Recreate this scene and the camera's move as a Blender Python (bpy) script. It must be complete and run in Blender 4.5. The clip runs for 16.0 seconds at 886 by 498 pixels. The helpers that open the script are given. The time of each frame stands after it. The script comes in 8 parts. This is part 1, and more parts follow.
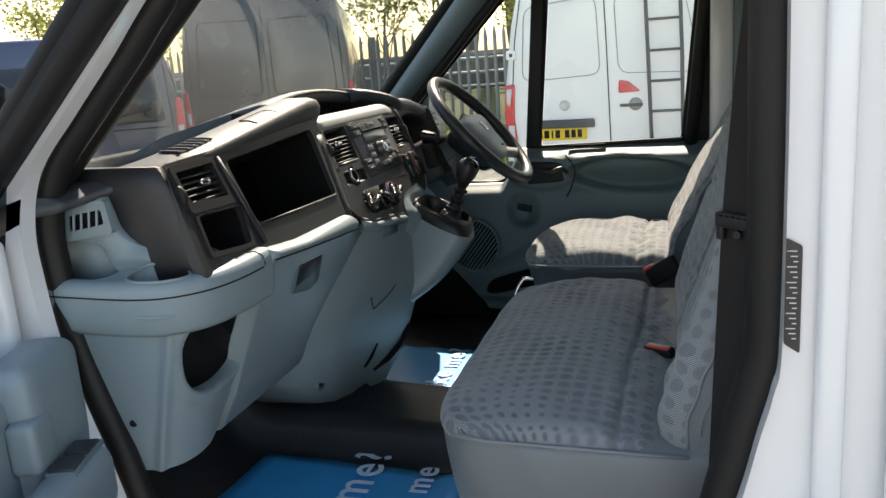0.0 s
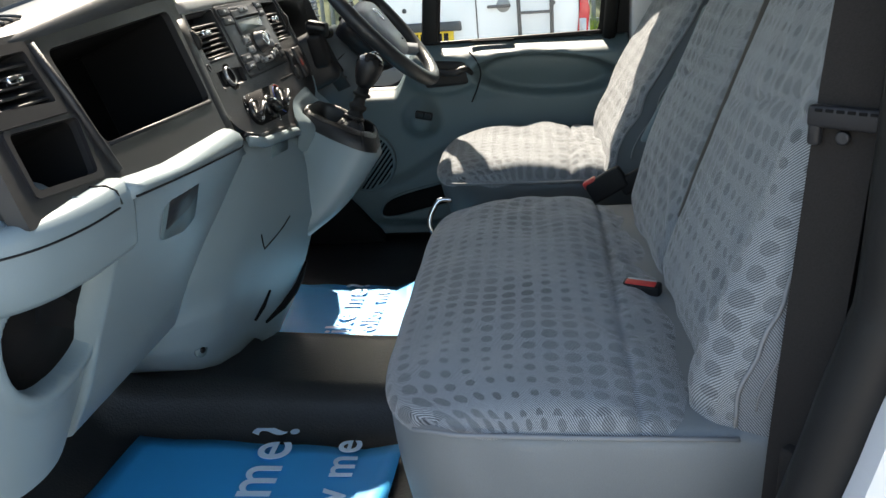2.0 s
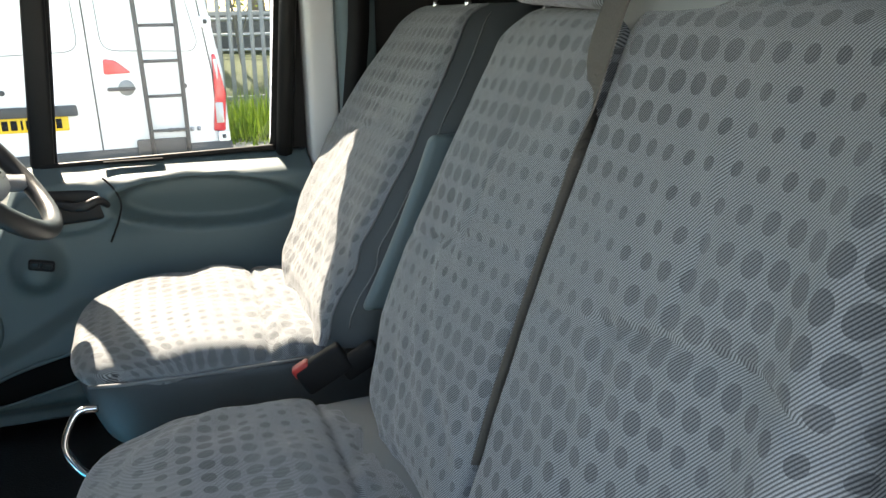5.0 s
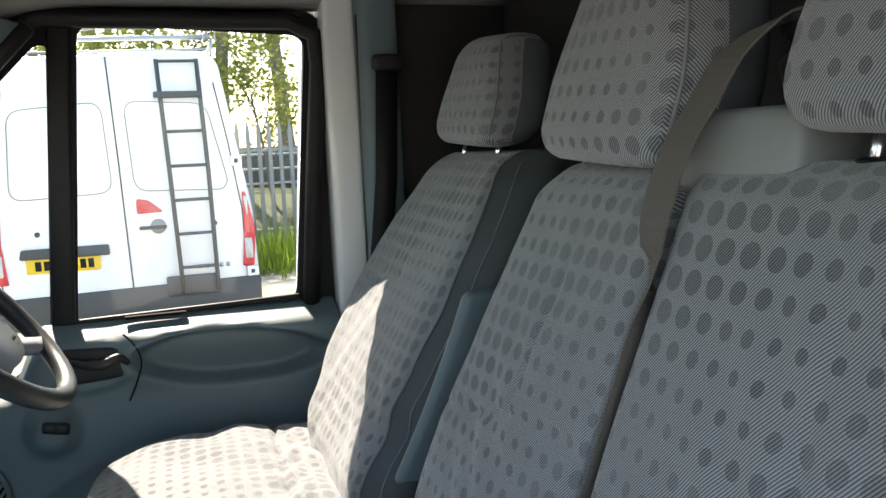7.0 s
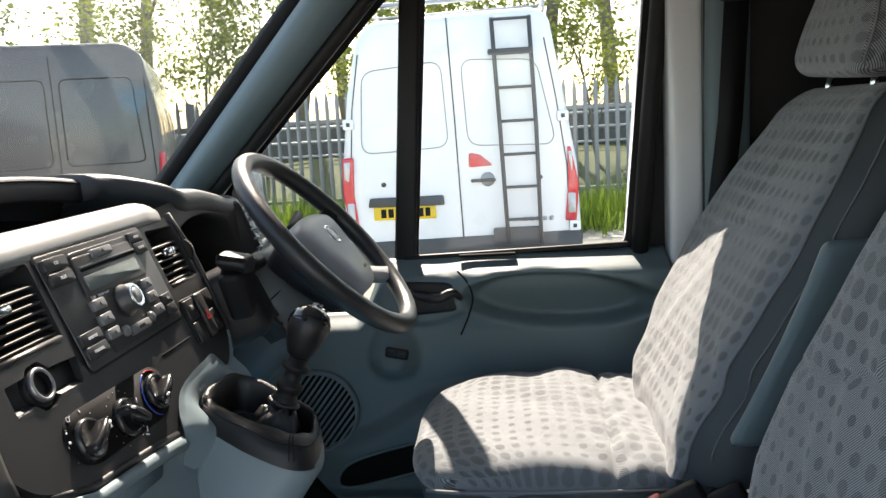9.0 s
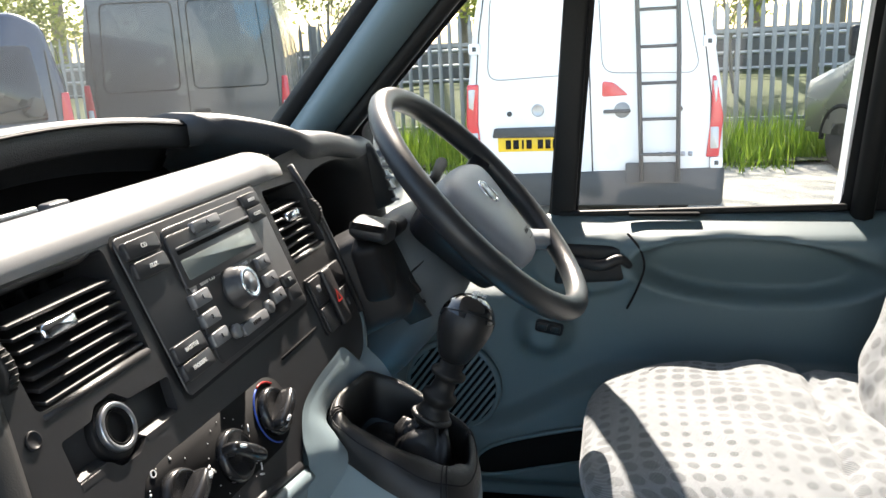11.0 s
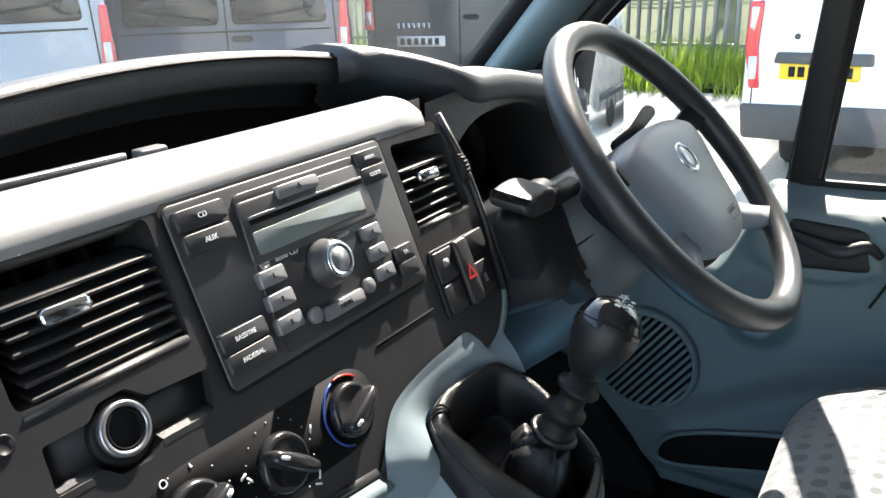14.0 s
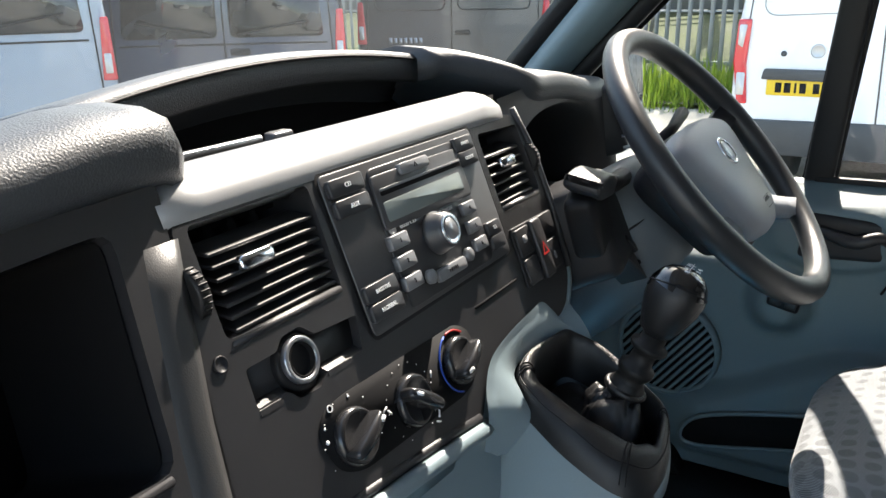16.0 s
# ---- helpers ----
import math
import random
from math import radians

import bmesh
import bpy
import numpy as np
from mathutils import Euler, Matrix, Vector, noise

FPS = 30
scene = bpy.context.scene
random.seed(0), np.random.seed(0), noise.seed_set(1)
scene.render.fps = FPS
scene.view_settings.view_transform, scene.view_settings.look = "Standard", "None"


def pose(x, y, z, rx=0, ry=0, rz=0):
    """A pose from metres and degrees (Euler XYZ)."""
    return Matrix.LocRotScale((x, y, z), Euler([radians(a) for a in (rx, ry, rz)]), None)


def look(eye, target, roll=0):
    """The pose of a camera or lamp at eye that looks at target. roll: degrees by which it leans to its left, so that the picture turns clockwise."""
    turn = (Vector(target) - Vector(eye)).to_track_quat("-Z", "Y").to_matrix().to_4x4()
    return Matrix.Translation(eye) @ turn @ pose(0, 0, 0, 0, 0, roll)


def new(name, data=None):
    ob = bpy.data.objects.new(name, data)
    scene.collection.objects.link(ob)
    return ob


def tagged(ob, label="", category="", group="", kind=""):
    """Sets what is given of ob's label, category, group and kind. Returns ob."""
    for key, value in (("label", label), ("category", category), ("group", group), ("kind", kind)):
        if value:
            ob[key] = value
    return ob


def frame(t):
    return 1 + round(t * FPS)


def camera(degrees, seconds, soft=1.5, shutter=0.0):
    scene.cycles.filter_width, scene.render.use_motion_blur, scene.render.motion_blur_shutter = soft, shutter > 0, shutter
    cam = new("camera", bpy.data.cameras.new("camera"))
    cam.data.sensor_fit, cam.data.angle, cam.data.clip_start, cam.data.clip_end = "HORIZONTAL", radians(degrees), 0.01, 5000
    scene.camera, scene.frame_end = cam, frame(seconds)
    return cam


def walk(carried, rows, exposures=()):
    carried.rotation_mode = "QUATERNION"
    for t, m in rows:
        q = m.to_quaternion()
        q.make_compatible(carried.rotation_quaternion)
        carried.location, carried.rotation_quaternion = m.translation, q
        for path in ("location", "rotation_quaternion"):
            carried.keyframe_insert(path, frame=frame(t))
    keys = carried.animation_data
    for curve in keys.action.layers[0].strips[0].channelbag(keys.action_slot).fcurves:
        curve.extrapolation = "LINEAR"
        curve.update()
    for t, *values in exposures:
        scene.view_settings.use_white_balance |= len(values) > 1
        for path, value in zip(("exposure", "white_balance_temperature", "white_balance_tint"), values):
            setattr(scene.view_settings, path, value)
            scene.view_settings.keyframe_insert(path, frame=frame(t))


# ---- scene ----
cam = camera(57.2, 16.0)
PATH = [
    (0, (0.258, -0.729, 1.596), (-0.302, 1.137, 1.142), -4.1),
    (0.5, (0.273, -0.612, 1.574), (-0.351, 1.235, 1.124), -4.6),
    (1, (0.217, -0.504, 1.557), (-0.402, 1.34, 1.091), -4.8),
    (1.5, (0.113, -0.43, 1.542), (-0.266, 1.45, 0.974), -4.1),
    (2, (0.053, -0.396, 1.527), (-0.161, 1.472, 0.846), -3.8),
    (2.5, (0.03, -0.342, 1.52), (-0.042, 1.524, 0.803), -3.5),
    (3, (0.027, -0.257, 1.523), (0.047, 1.612, 0.813), -3.3),
    (3.5, (0.058, -0.163, 1.537), (0.115, 1.71, 0.839), -3.6),
    (4, (0.039, -0.072, 1.551), (0.259, 1.789, 0.851), -2.7),
    (4.5, (0.017, 0.029, 1.565), (0.462, 1.865, 0.91), -1.8),
    (5, (-0.002, 0.113, 1.582), (0.647, 1.922, 1.028), -1.0),
    (5.2, (-0.001, 0.139, 1.592), (0.724, 1.928, 1.07), -0.9),
    (7.3, (0.031, 0.212, 1.617), (0.571, 2.123, 1.383), -2.8),
    (7.5, (0.038, 0.218, 1.612), (0.451, 2.161, 1.378), -3.1),
    (8, (0.036, 0.21, 1.604), (0.169, 2.191, 1.366), -3.2),
    (8.5, (0.024, 0.215, 1.589), (-0.024, 2.196, 1.325), -3.1),
    (8.7, (0.018, 0.223, 1.582), (-0.085, 2.199, 1.294), -3.2),
    (10.8, (-0.115, 0.502, 1.592), (-0.422, 2.436, 1.183), -2.8),
    (11, (-0.112, 0.519, 1.592), (-0.545, 2.413, 1.117), -2.9),
    (11.5, (-0.103, 0.565, 1.6), (-0.795, 2.348, 1.016), -3.3),
    (12, (-0.088, 0.616, 1.594), (-0.978, 2.289, 0.953), -3.7),
    (12.5, (-0.094, 0.672, 1.578), (-1.065, 2.275, 0.881), -2.4),
    (13, (-0.078, 0.697, 1.593), (-1.069, 2.284, 0.886), -2.2),
    (13.5, (-0.066, 0.704, 1.608), (-1.063, 2.301, 0.933), -1.8),
    (14, (-0.056, 0.706, 1.612), (-1.055, 2.309, 0.953), -1.7),
    (14.5, (-0.037, 0.698, 1.599), (-1.03, 2.314, 0.965), -1.5),
    (15, (-0.039, 0.675, 1.602), (-1.022, 2.304, 0.987), -1.2),
    (15.5, (-0.062, 0.63, 1.598), (-1.035, 2.262, 0.975), -1.2),
    (16, (-0.093, 0.567, 1.607), (-1.059, 2.204, 0.983), -1.1),
]
EXPOSURES = [(0.0, 1.75, 7650, 13), (1.0, 1.92, 7500, 12), (1.5, 2.1, 7350, 12), (2.0, 2.25, 7300, 12), (2.5, 2.45, 7300, 12), (4.0, 2.85, 7350, 12),
             (5.0, 2.78, 7650, 12), (7.5, 2.42, 7350, 15), (8.5, 2.28, 7300, 15), (11.0, 2.6, 7050, 14), (12.0, 2.8, 6850, 13), (13.0, 3.15, 6750, 13),
             (14.0, 2.95, 6800, 13), (15.0, 2.6, 6900, 13), (16.0, 2.55, 6900, 13)]
walk(cam, [(t, look(eye, target, roll)) for t, eye, target, roll in PATH], EXPOSURES)

# ---- world and light ----
SUN = Vector((-0.190, 1.0, 1.03)).normalized()      # from the cab towards the sun
world = bpy.data.worlds.new("sky")
scene.world = world
world.use_nodes = True
wn = world.node_tree
sky = wn.nodes.new("ShaderNodeTexSky")
sky.sky_type = "NISHITA"
sky.sun_disc = False
sky.sun_elevation = math.asin(SUN.z)
sky.sun_rotation = math.atan2(SUN.x, SUN.y)
sky.dust_density = 1.8
sky.air_density = 1.2
wn.links.new(sky.outputs[0], wn.nodes["Background"].inputs[0])
wn.nodes["Background"].inputs[1].default_value = 0.13
sun_data = bpy.data.lights.new("sun", "SUN")
sun_data.energy, sun_data.angle, sun_data.color = 2.9, radians(0.53), (1.0, 0.95, 0.87)
sun = new("sun", sun_data)
sun.matrix_world = look((0, 0, 20), Vector((0, 0, 20)) - SUN)
tagged(sun, kind="structure")


# ---- materials ----
def material(name, color, rough=0.5, metal=0.0, grain=0.0, grain_scale=400.0, vary=0.0, vary_scale=6.0, bump=0.0, spec=0.5, coat=0.0):
    """A surface with two scales of variation: large blotches (vary) and fine grain that also drives the relief (bump)."""
    m = bpy.data.materials.new(name)
    m.use_nodes = True
    t = m.node_tree
    b = t.nodes["Principled BSDF"]
    b.inputs["Base Color"].default_value = (*color, 1)
    b.inputs["Roughness"].default_value = rough
    b.inputs["Metallic"].default_value = metal
    b.inputs["Specular IOR Level"].default_value = spec
    b.inputs["Coat Weight"].default_value = coat
    if grain or vary or bump:
        co = t.nodes.new("ShaderNodeTexCoord")
        big = t.nodes.new("ShaderNodeTexNoise")
        big.inputs["Scale"].default_value, big.inputs["Detail"].default_value = vary_scale, 5
        fine = t.nodes.new("ShaderNodeTexNoise")
        fine.inputs["Scale"].default_value, fine.inputs["Detail"].default_value = grain_scale, 2
        t.links.new(co.outputs["Object"], big.inputs["Vector"])
        t.links.new(co.outputs["Object"], fine.inputs["Vector"])
        add = t.nodes.new("ShaderNodeMath")
        add.operation = "MULTIPLY_ADD"
        t.links.new(big.outputs["Fac"], add.inputs[0])
        add.inputs[1].default_value = 2 * vary
        add.inputs[2].default_value = 1 - vary
        add2 = t.nodes.new("ShaderNodeMath")
        add2.operation = "MULTIPLY_ADD"
        t.links.new(fine.outputs["Fac"], add2.inputs[0])
        add2.inputs[1].default_value = 2 * grain
        t.links.new(add.outputs[0], add2.inputs[2])
        sub = t.nodes.new("ShaderNodeMath")
        sub.operation = "SUBTRACT"
        t.links.new(add2.outputs[0], sub.inputs[0])
        sub.inputs[1].default_value = grain
        mix = t.nodes.new("ShaderNodeVectorMath")
        mix.operation = "SCALE"
        mix.inputs[0].default_value = color
        t.links.new(sub.outputs[0], mix.inputs["Scale"])
        t.links.new(mix.outputs[0], b.inputs["Base Color"])
        r = t.nodes.new("ShaderNodeMath")
        r.operation = "MULTIPLY_ADD"
        t.links.new(big.outputs["Fac"], r.inputs[0])
        r.inputs[1].default_value, r.inputs[2].default_value = 0.24, rough - 0.12
        t.links.new(r.outputs[0], b.inputs["Roughness"])
        if bump:
            bp = t.nodes.new("ShaderNodeBump")
            bp.inputs["Strength"].default_value, bp.inputs["Distance"].default_value = bump, 0.001
            t.links.new(fine.outputs["Fac"], bp.inputs["Height"])
            t.links.new(bp.outputs[0], b.inputs["Normal"])
    return m


def glass(name, tint=(0.9, 0.96, 0.94), dust_veil=0.05):
    """Clear pane: mostly see-through, mirror at grazing angles, with a thin dusty film that also paints reflected haze.
    """
    m = bpy.data.materials.new(name)
    m.use_nodes = True
    t = m.node_tree
    out = t.nodes["Material Output"]
    t.nodes.remove(t.nodes["Principled BSDF"])
    clear = t.nodes.new("ShaderNodeBsdfTransparent")
    clear.inputs[0].default_value = (*tint, 1)
    gloss = t.nodes.new("ShaderNodeBsdfGlossy")
    gloss.inputs["Roughness"].default_value = 0.02
    film = t.nodes.new("ShaderNodeBsdfDiffuse")
    film.inputs[0].default_value = (0.75, 0.76, 0.72, 1)
    fres = t.nodes.new("ShaderNodeFresnel")
    fres.inputs[0].default_value = 1.5
    mx = t.nodes.new("ShaderNodeMixShader")
    t.links.new(fres.outputs[0], mx.inputs[0])
    t.links.new(clear.outputs[0], mx.inputs[1])
    t.links.new(gloss.outputs[0], mx.inputs[2])
    co = t.nodes.new("ShaderNodeTexCoord")
    nz = t.nodes.new("ShaderNodeTexNoise")
    nz.inputs["Scale"].default_value, nz.inputs["Detail"].default_value = 3.5, 6
    t.links.new(co.outputs["Object"], nz.inputs["Vector"])
    dm = t.nodes.new("ShaderNodeMath")
    dm.operation = "MULTIPLY"
    dm.inputs[1].default_value = 2 * dust_veil
    t.links.new(nz.outputs["Fac"], dm.inputs[0])
    mx2 = t.nodes.new("ShaderNodeMixShader")
    t.links.new(dm.outputs[0], mx2.inputs[0])
    t.links.new(mx.outputs[0], mx2.inputs[1])
    t.links.new(film.outputs[0], mx2.inputs[2])
    t.links.new(mx2.outputs[0], out.inputs[0])
    return m


def woven(name, base, dot, stripe, pitch=0.027, dots=True):
    """Seat cloth: fine diagonal twill and rows of dots that swell and shrink along the seat, laid out on the UV in metres."""
    m = bpy.data.materials.new(name)
    m.use_nodes = True
    t = m.node_tree
    b = t.nodes["Principled BSDF"]
    b.inputs["Roughness"].default_value = 0.9
    b.inputs["Specular IOR Level"].default_value = 0.2
    b.inputs["Sheen Weight"].default_value = 0.25

    def math_node(op, a, c=None, d=None):
        n = t.nodes.new("ShaderNodeMath")
        n.operation = op
        for i, v in enumerate((a, c, d)):
            if v is None:
                continue
            if isinstance(v, (int, float)):
                n.inputs[i].default_value = v
            else:
                t.links.new(v, n.inputs[i])
        return n.outputs[0]

    uv = t.nodes.new("ShaderNodeUVMap")
    sep = t.nodes.new("ShaderNodeSeparateXYZ")
    t.links.new(uv.outputs[0], sep.inputs[0])
    u, v = sep.outputs[0], sep.outputs[1]
    wob = t.nodes.new("ShaderNodeTexNoise")
    wob.inputs["Scale"].default_value = 5.0
    t.links.new(uv.outputs[0], wob.inputs["Vector"])
    wave = t.nodes.new("ShaderNodeTexNoise")
    wave.inputs["Scale"].default_value, wave.inputs["Detail"].default_value = 70.0, 1
    t.links.new(uv.outputs[0], wave.inputs["Vector"])
    run = math_node("MULTIPLY", math_node("ADD", u, math_node("MULTIPLY", v, 0.8)), 2 * math.pi / 0.0031)
    tw = math_node("SINE", math_node("MULTIPLY_ADD", wave.outputs["Fac"], 1.2, run))
    twill = math_node("MULTIPLY_ADD", tw, 0.5, 0.5)
    noise_f = t.nodes.new("ShaderNodeTexNoise")
    noise_f.inputs["Scale"].default_value, noise_f.inputs["Detail"].default_value = 900.0, 1
    t.links.new(uv.outputs[0], noise_f.inputs["Vector"])
    twill = math_node("MULTIPLY", twill, math_node("MULTIPLY_ADD", noise_f.outputs["Fac"], 1.2, 0.4))
    mix1 = t.nodes.new("ShaderNodeMix")
    mix1.data_type = "RGBA"
    mix1.inputs["A"].default_value, mix1.inputs["B"].default_value = (*base, 1), (*stripe, 1)
    t.links.new(math_node("MULTIPLY", twill, 1.0), mix1.inputs["Factor"])
    color = mix1.outputs["Result"]
    if dots:
        row = math_node("FLOOR", math_node("DIVIDE", v, pitch))
        uo = math_node("DIVIDE", u, pitch)
        fu = math_node("SUBTRACT", math_node("FRACT", uo), 0.5)
        fv = math_node("SUBTRACT", math_node("FRACT", math_node("DIVIDE", v, pitch)), 0.5)
        d2 = math_node("SQRT", math_node("ADD", math_node("MULTIPLY", fu, fu), math_node("MULTIPLY", fv, fv)))
        col = math_node("FLOOR", uo)
        size = math_node("MULTIPLY_ADD", math_node("SINE", math_node("MULTIPLY_ADD", row, 0.55, math_node("MULTIPLY", col, 0.38))), 0.09, 0.30)
        inside = math_node("LESS_THAN", d2, size)
        fade = math_node("MULTIPLY_ADD", wob.outputs["Fac"], 1.6, -0.25)
        fade = math_node("MINIMUM", math_node("MAXIMUM", fade, 0.46), 1.0)
        mix2 = t.nodes.new("ShaderNodeMix")
        mix2.data_type = "RGBA"
        t.links.new(color, mix2.inputs["A"])
        mix3 = t.nodes.new("ShaderNodeMix")
        mix3.data_type = "RGBA"
        mix3.inputs["A"].default_value, mix3.inputs["B"].default_value = (*dot, 1), (*(0.44 * c for c in stripe), 1)
        t.links.new(math_node("MULTIPLY", twill, 0.9), mix3.inputs["Factor"])
        t.links.new(mix3.outputs["Result"], mix2.inputs["B"])
        t.links.new(math_node("MULTIPLY", inside, fade), mix2.inputs["Factor"])
        color = mix2.outputs["Result"]
    t.links.new(color, b.inputs["Base Color"])
    bp = t.nodes.new("ShaderNodeBump")
    bp.inputs["Strength"].default_value, bp.inputs["Distance"].default_value = 0.35, 0.0006
    t.links.new(twill, bp.inputs["Height"])
    bp2 = t.nodes.new("ShaderNodeBump")
    bp2.inputs["Strength"].default_value, bp2.inputs["Distance"].default_value = 0.35, 0.012
    wr = t.nodes.new("ShaderNodeTexNoise")
    wr.inputs["Scale"].default_value, wr.inputs["Detail"].default_value = 9.0, 3
    t.links.new(uv.outputs[0], wr.inputs["Vector"])
    t.links.new(wr.outputs["Fac"], bp2.inputs["Height"])
    t.links.new(bp.outputs[0], bp2.inputs["Normal"])
    t.links.new(bp2.outputs[0], b.inputs["Normal"])
    return m


M_CHAR = material("charcoal_plastic", (0.022, 0.022, 0.0238), 0.42, spec=0.46, grain=0.14, grain_scale=2400, vary=0.15, vary_scale=9, bump=0.22)
M_CHAR2 = material("charcoal_trim", (0.018, 0.018, 0.020), 0.45, spec=0.30, grain=0.1, grain_scale=900, vary=0.12, bump=0.15)
M_PAD = material("grained_pad", (0.046, 0.051, 0.057), 0.50, grain=0.22, grain_scale=640, vary=0.1, bump=0.6)
M_GREY = material("blue_grey_plastic", (0.195, 0.252, 0.274), 0.42, grain=0.06, grain_scale=900, vary=0.06, vary_scale=5, bump=0.22)
M_DGREY = material("door_grey_plastic", (0.112, 0.162, 0.178), 0.50, grain=0.08, grain_scale=900, vary=0.08, vary_scale=5, bump=0.22)
M_BLACK = material("matt_black", (0.009, 0.009, 0.010), 0.6, vary=0.2, vary_scale=12, spec=0.25)
# near-black: shade painted into recesses, and the heater panel's own black
M_HOLE = material("recess_shade_and_black", (0.006, 0.006, 0.0065), 0.8, vary=0.2, spec=0.15)
M_RUBBER = material("black_rubber", (0.012, 0.0118, 0.0118), 0.5, spec=0.26, grain=0.15, grain_scale=300, vary=0.2, bump=0.2)
M_FLOOR = material("vinyl_floor", (0.019, 0.020, 0.021), 0.38, grain=0.3, grain_scale=260, vary=0.3, vary_scale=8, bump=0.9)
M_MAT = material("blue_paper_mat", (0.008, 0.340, 0.700), 0.55, vary=0.06, vary_scale=10, bump=0.1, grain=0.03)
M_MATTXT = material("pale_print", (0.62, 0.78, 0.90), 0.6, vary=0.05)
M_WHITE = material("white_paint", (0.72, 0.73, 0.74), 0.22, vary=0.03, vary_scale=3, coat=0.5)
M_VANWHITE = material("white_van_paint", (0.80, 0.81, 0.82), 0.3, vary=0.05, vary_scale=2, coat=0.3)
M_CHROME = material("chrome", (0.75, 0.76, 0.78), 0.15, 1.0, vary=0.05, vary_scale=30)
M_SATIN = material("satin_silver", (0.42, 0.43, 0.45), 0.34, 0.9, vary=0.05, vary_scale=30)
M_BUTTON = material("grey_button", (0.19, 0.193, 0.20), 0.36, 0.2, vary=0.06, vary_scale=60)
M_DBUTTON = material("dark_button", (0.036, 0.037, 0.040), 0.38, spec=0.35, vary=0.1, vary_scale=60)
M_RADIO = material("radio_face", (0.060, 0.061, 0.064), 0.40, 0.15, vary=0.08, vary_scale=30, grain=0.05)
M_LCD = material("lcd_grey_green", (0.17, 0.20, 0.195), 0.22, vary=0.04, vary_scale=20)
M_PRINT = material("white_print", (0.72, 0.72, 0.72), 0.5, vary=0.04)
M_RED = material("red_plastic", (0.55, 0.035, 0.03), 0.35, vary=0.1, vary_scale=40)
M_REDLAMP = material("red_lamp_lens", (0.62, 0.03, 0.04), 0.18, vary=0.15, vary_scale=30, coat=0.6)
M_CLEARLAMP = material("clear_lamp_lens", (0.62, 0.60, 0.58), 0.18, vary=0.1, vary_scale=40, coat=0.6)
M_BLUE = material("blue_print", (0.03, 0.09, 0.45), 0.5, vary=0.05)
M_LEATHER = material("black_leather", (0.010, 0.010, 0.0105), 0.33, spec=0.5, grain=0.2, grain_scale=1200, vary=0.2, vary_scale=20, bump=0.55)
M_KNOB = material("glossy_knob_plastic", (0.020, 0.020, 0.021), 0.24, vary=0.15, vary_scale=40)
M_GLOSS = material("gloss_black", (0.012, 0.012, 0.013), 0.12, vary=0.1, coat=0.6)
M_WHEEL = material("wheel_rim_leatherette", (0.025, 0.026, 0.0275), 0.36, grain=0.2, grain_scale=900, vary=0.1, bump=0.35)
M_AIRBAG = material("grey_airbag_cover", (0.31, 0.325, 0.35), 0.42, grain=0.06, grain_scale=800, vary=0.05, bump=0.25)
M_BELT = material("belt_webbing", (0.024, 0.022, 0.021), 0.85, spec=0.12, grain=0.25, grain_scale=500, vary=0.12, bump=0.4)
M_HEADLINE = material("headliner_cloth", (0.42, 0.40, 0.38), 0.9, grain=0.1, grain_scale=300, vary=0.06, bump=0.3)
M_BULK = material("dark_bulkhead", (0.018, 0.018, 0.020), 0.7, vary=0.25, vary_scale=4, grain=0.1)
M_VINYL = material("grey_seat_vinyl", (0.155, 0.172, 0.180), 0.55, grain=0.08, grain_scale=600, vary=0.08, bump=0.35)
M_BOLSTER = material("grey_bolster_cloth", (0.085, 0.100, 0.112), 0.85, grain=0.22, grain_scale=900, vary=0.08, bump=0.4)
# pale grey that paints sunlight on the facia's charcoal top; also the outer vent's vanes
M_STRIP = material("ledge_sun_and_vane_grey", (0.27, 0.275, 0.28), 0.40, 0.1, grain=0.05, grain_scale=800, vary=0.05, bump=0.12)
M_CLOTH = woven("dotted_seat_cloth", (0.064, 0.071, 0.078), (0.024, 0.028, 0.034), (0.365, 0.388, 0.404))
M_CLOTHP = woven("plain_seat_cloth", (0.060, 0.066, 0.073), (0.04, 0.045, 0.05), (0.27, 0.29, 0.31), dots=False)
M_GLASS = glass("side_glass", (0.74, 0.80, 0.77), dust_veil=0.012)
# strong film: dusty glass plus the dash's reflection painted as a pale veil
M_SCREEN = glass("windscreen_glass", (0.74, 0.80, 0.77), dust_veil=0.21)
M_FLANK = material("flank_grey_plastic", (0.045, 0.045, 0.045), 0.45, grain=0.1, grain_scale=900, vary=0.1, bump=0.2)
M_CARPET = material("black_carpet", (0.010, 0.010, 0.0105), 0.9, spec=0.1, grain=0.4, grain_scale=500, vary=0.3, vary_scale=10, bump=0.8)
M_YSTICK = material("yellow_sticker", (0.72, 0.55, 0.04), 0.45, vary=0.06, vary_scale=40)
M_MIRROR = material("mirror_glass", (0.86, 0.88, 0.88), 0.03, 1.0, vary=0.02)
M_SHROUD = material("column_grey_plastic", (0.095, 0.110, 0.118), 0.48, grain=0.1, grain_scale=800, vary=0.08, bump=0.2)
M_VANE = material("vane_plastic", (0.020, 0.020, 0.022), 0.55, grain=0.08, grain_scale=900, vary=0.1)
M_LABEL = material("label_black", (0.02, 0.02, 0.022), 0.4, vary=0.1)
# darker vinyl: painted shade on the cushion side, dark grey on the backrest sides
M_SEATSIDE = material("shaded_dark_seat_vinyl", (0.066, 0.078, 0.084), 0.5, grain=0.10, grain_scale=600, vary=0.08, bump=0.35, spec=0.35)
M_HOUSING = material("pale_belt_housing", (0.22, 0.24, 0.24), 0.45, grain=0.05, grain_scale=800, vary=0.06, bump=0.15)
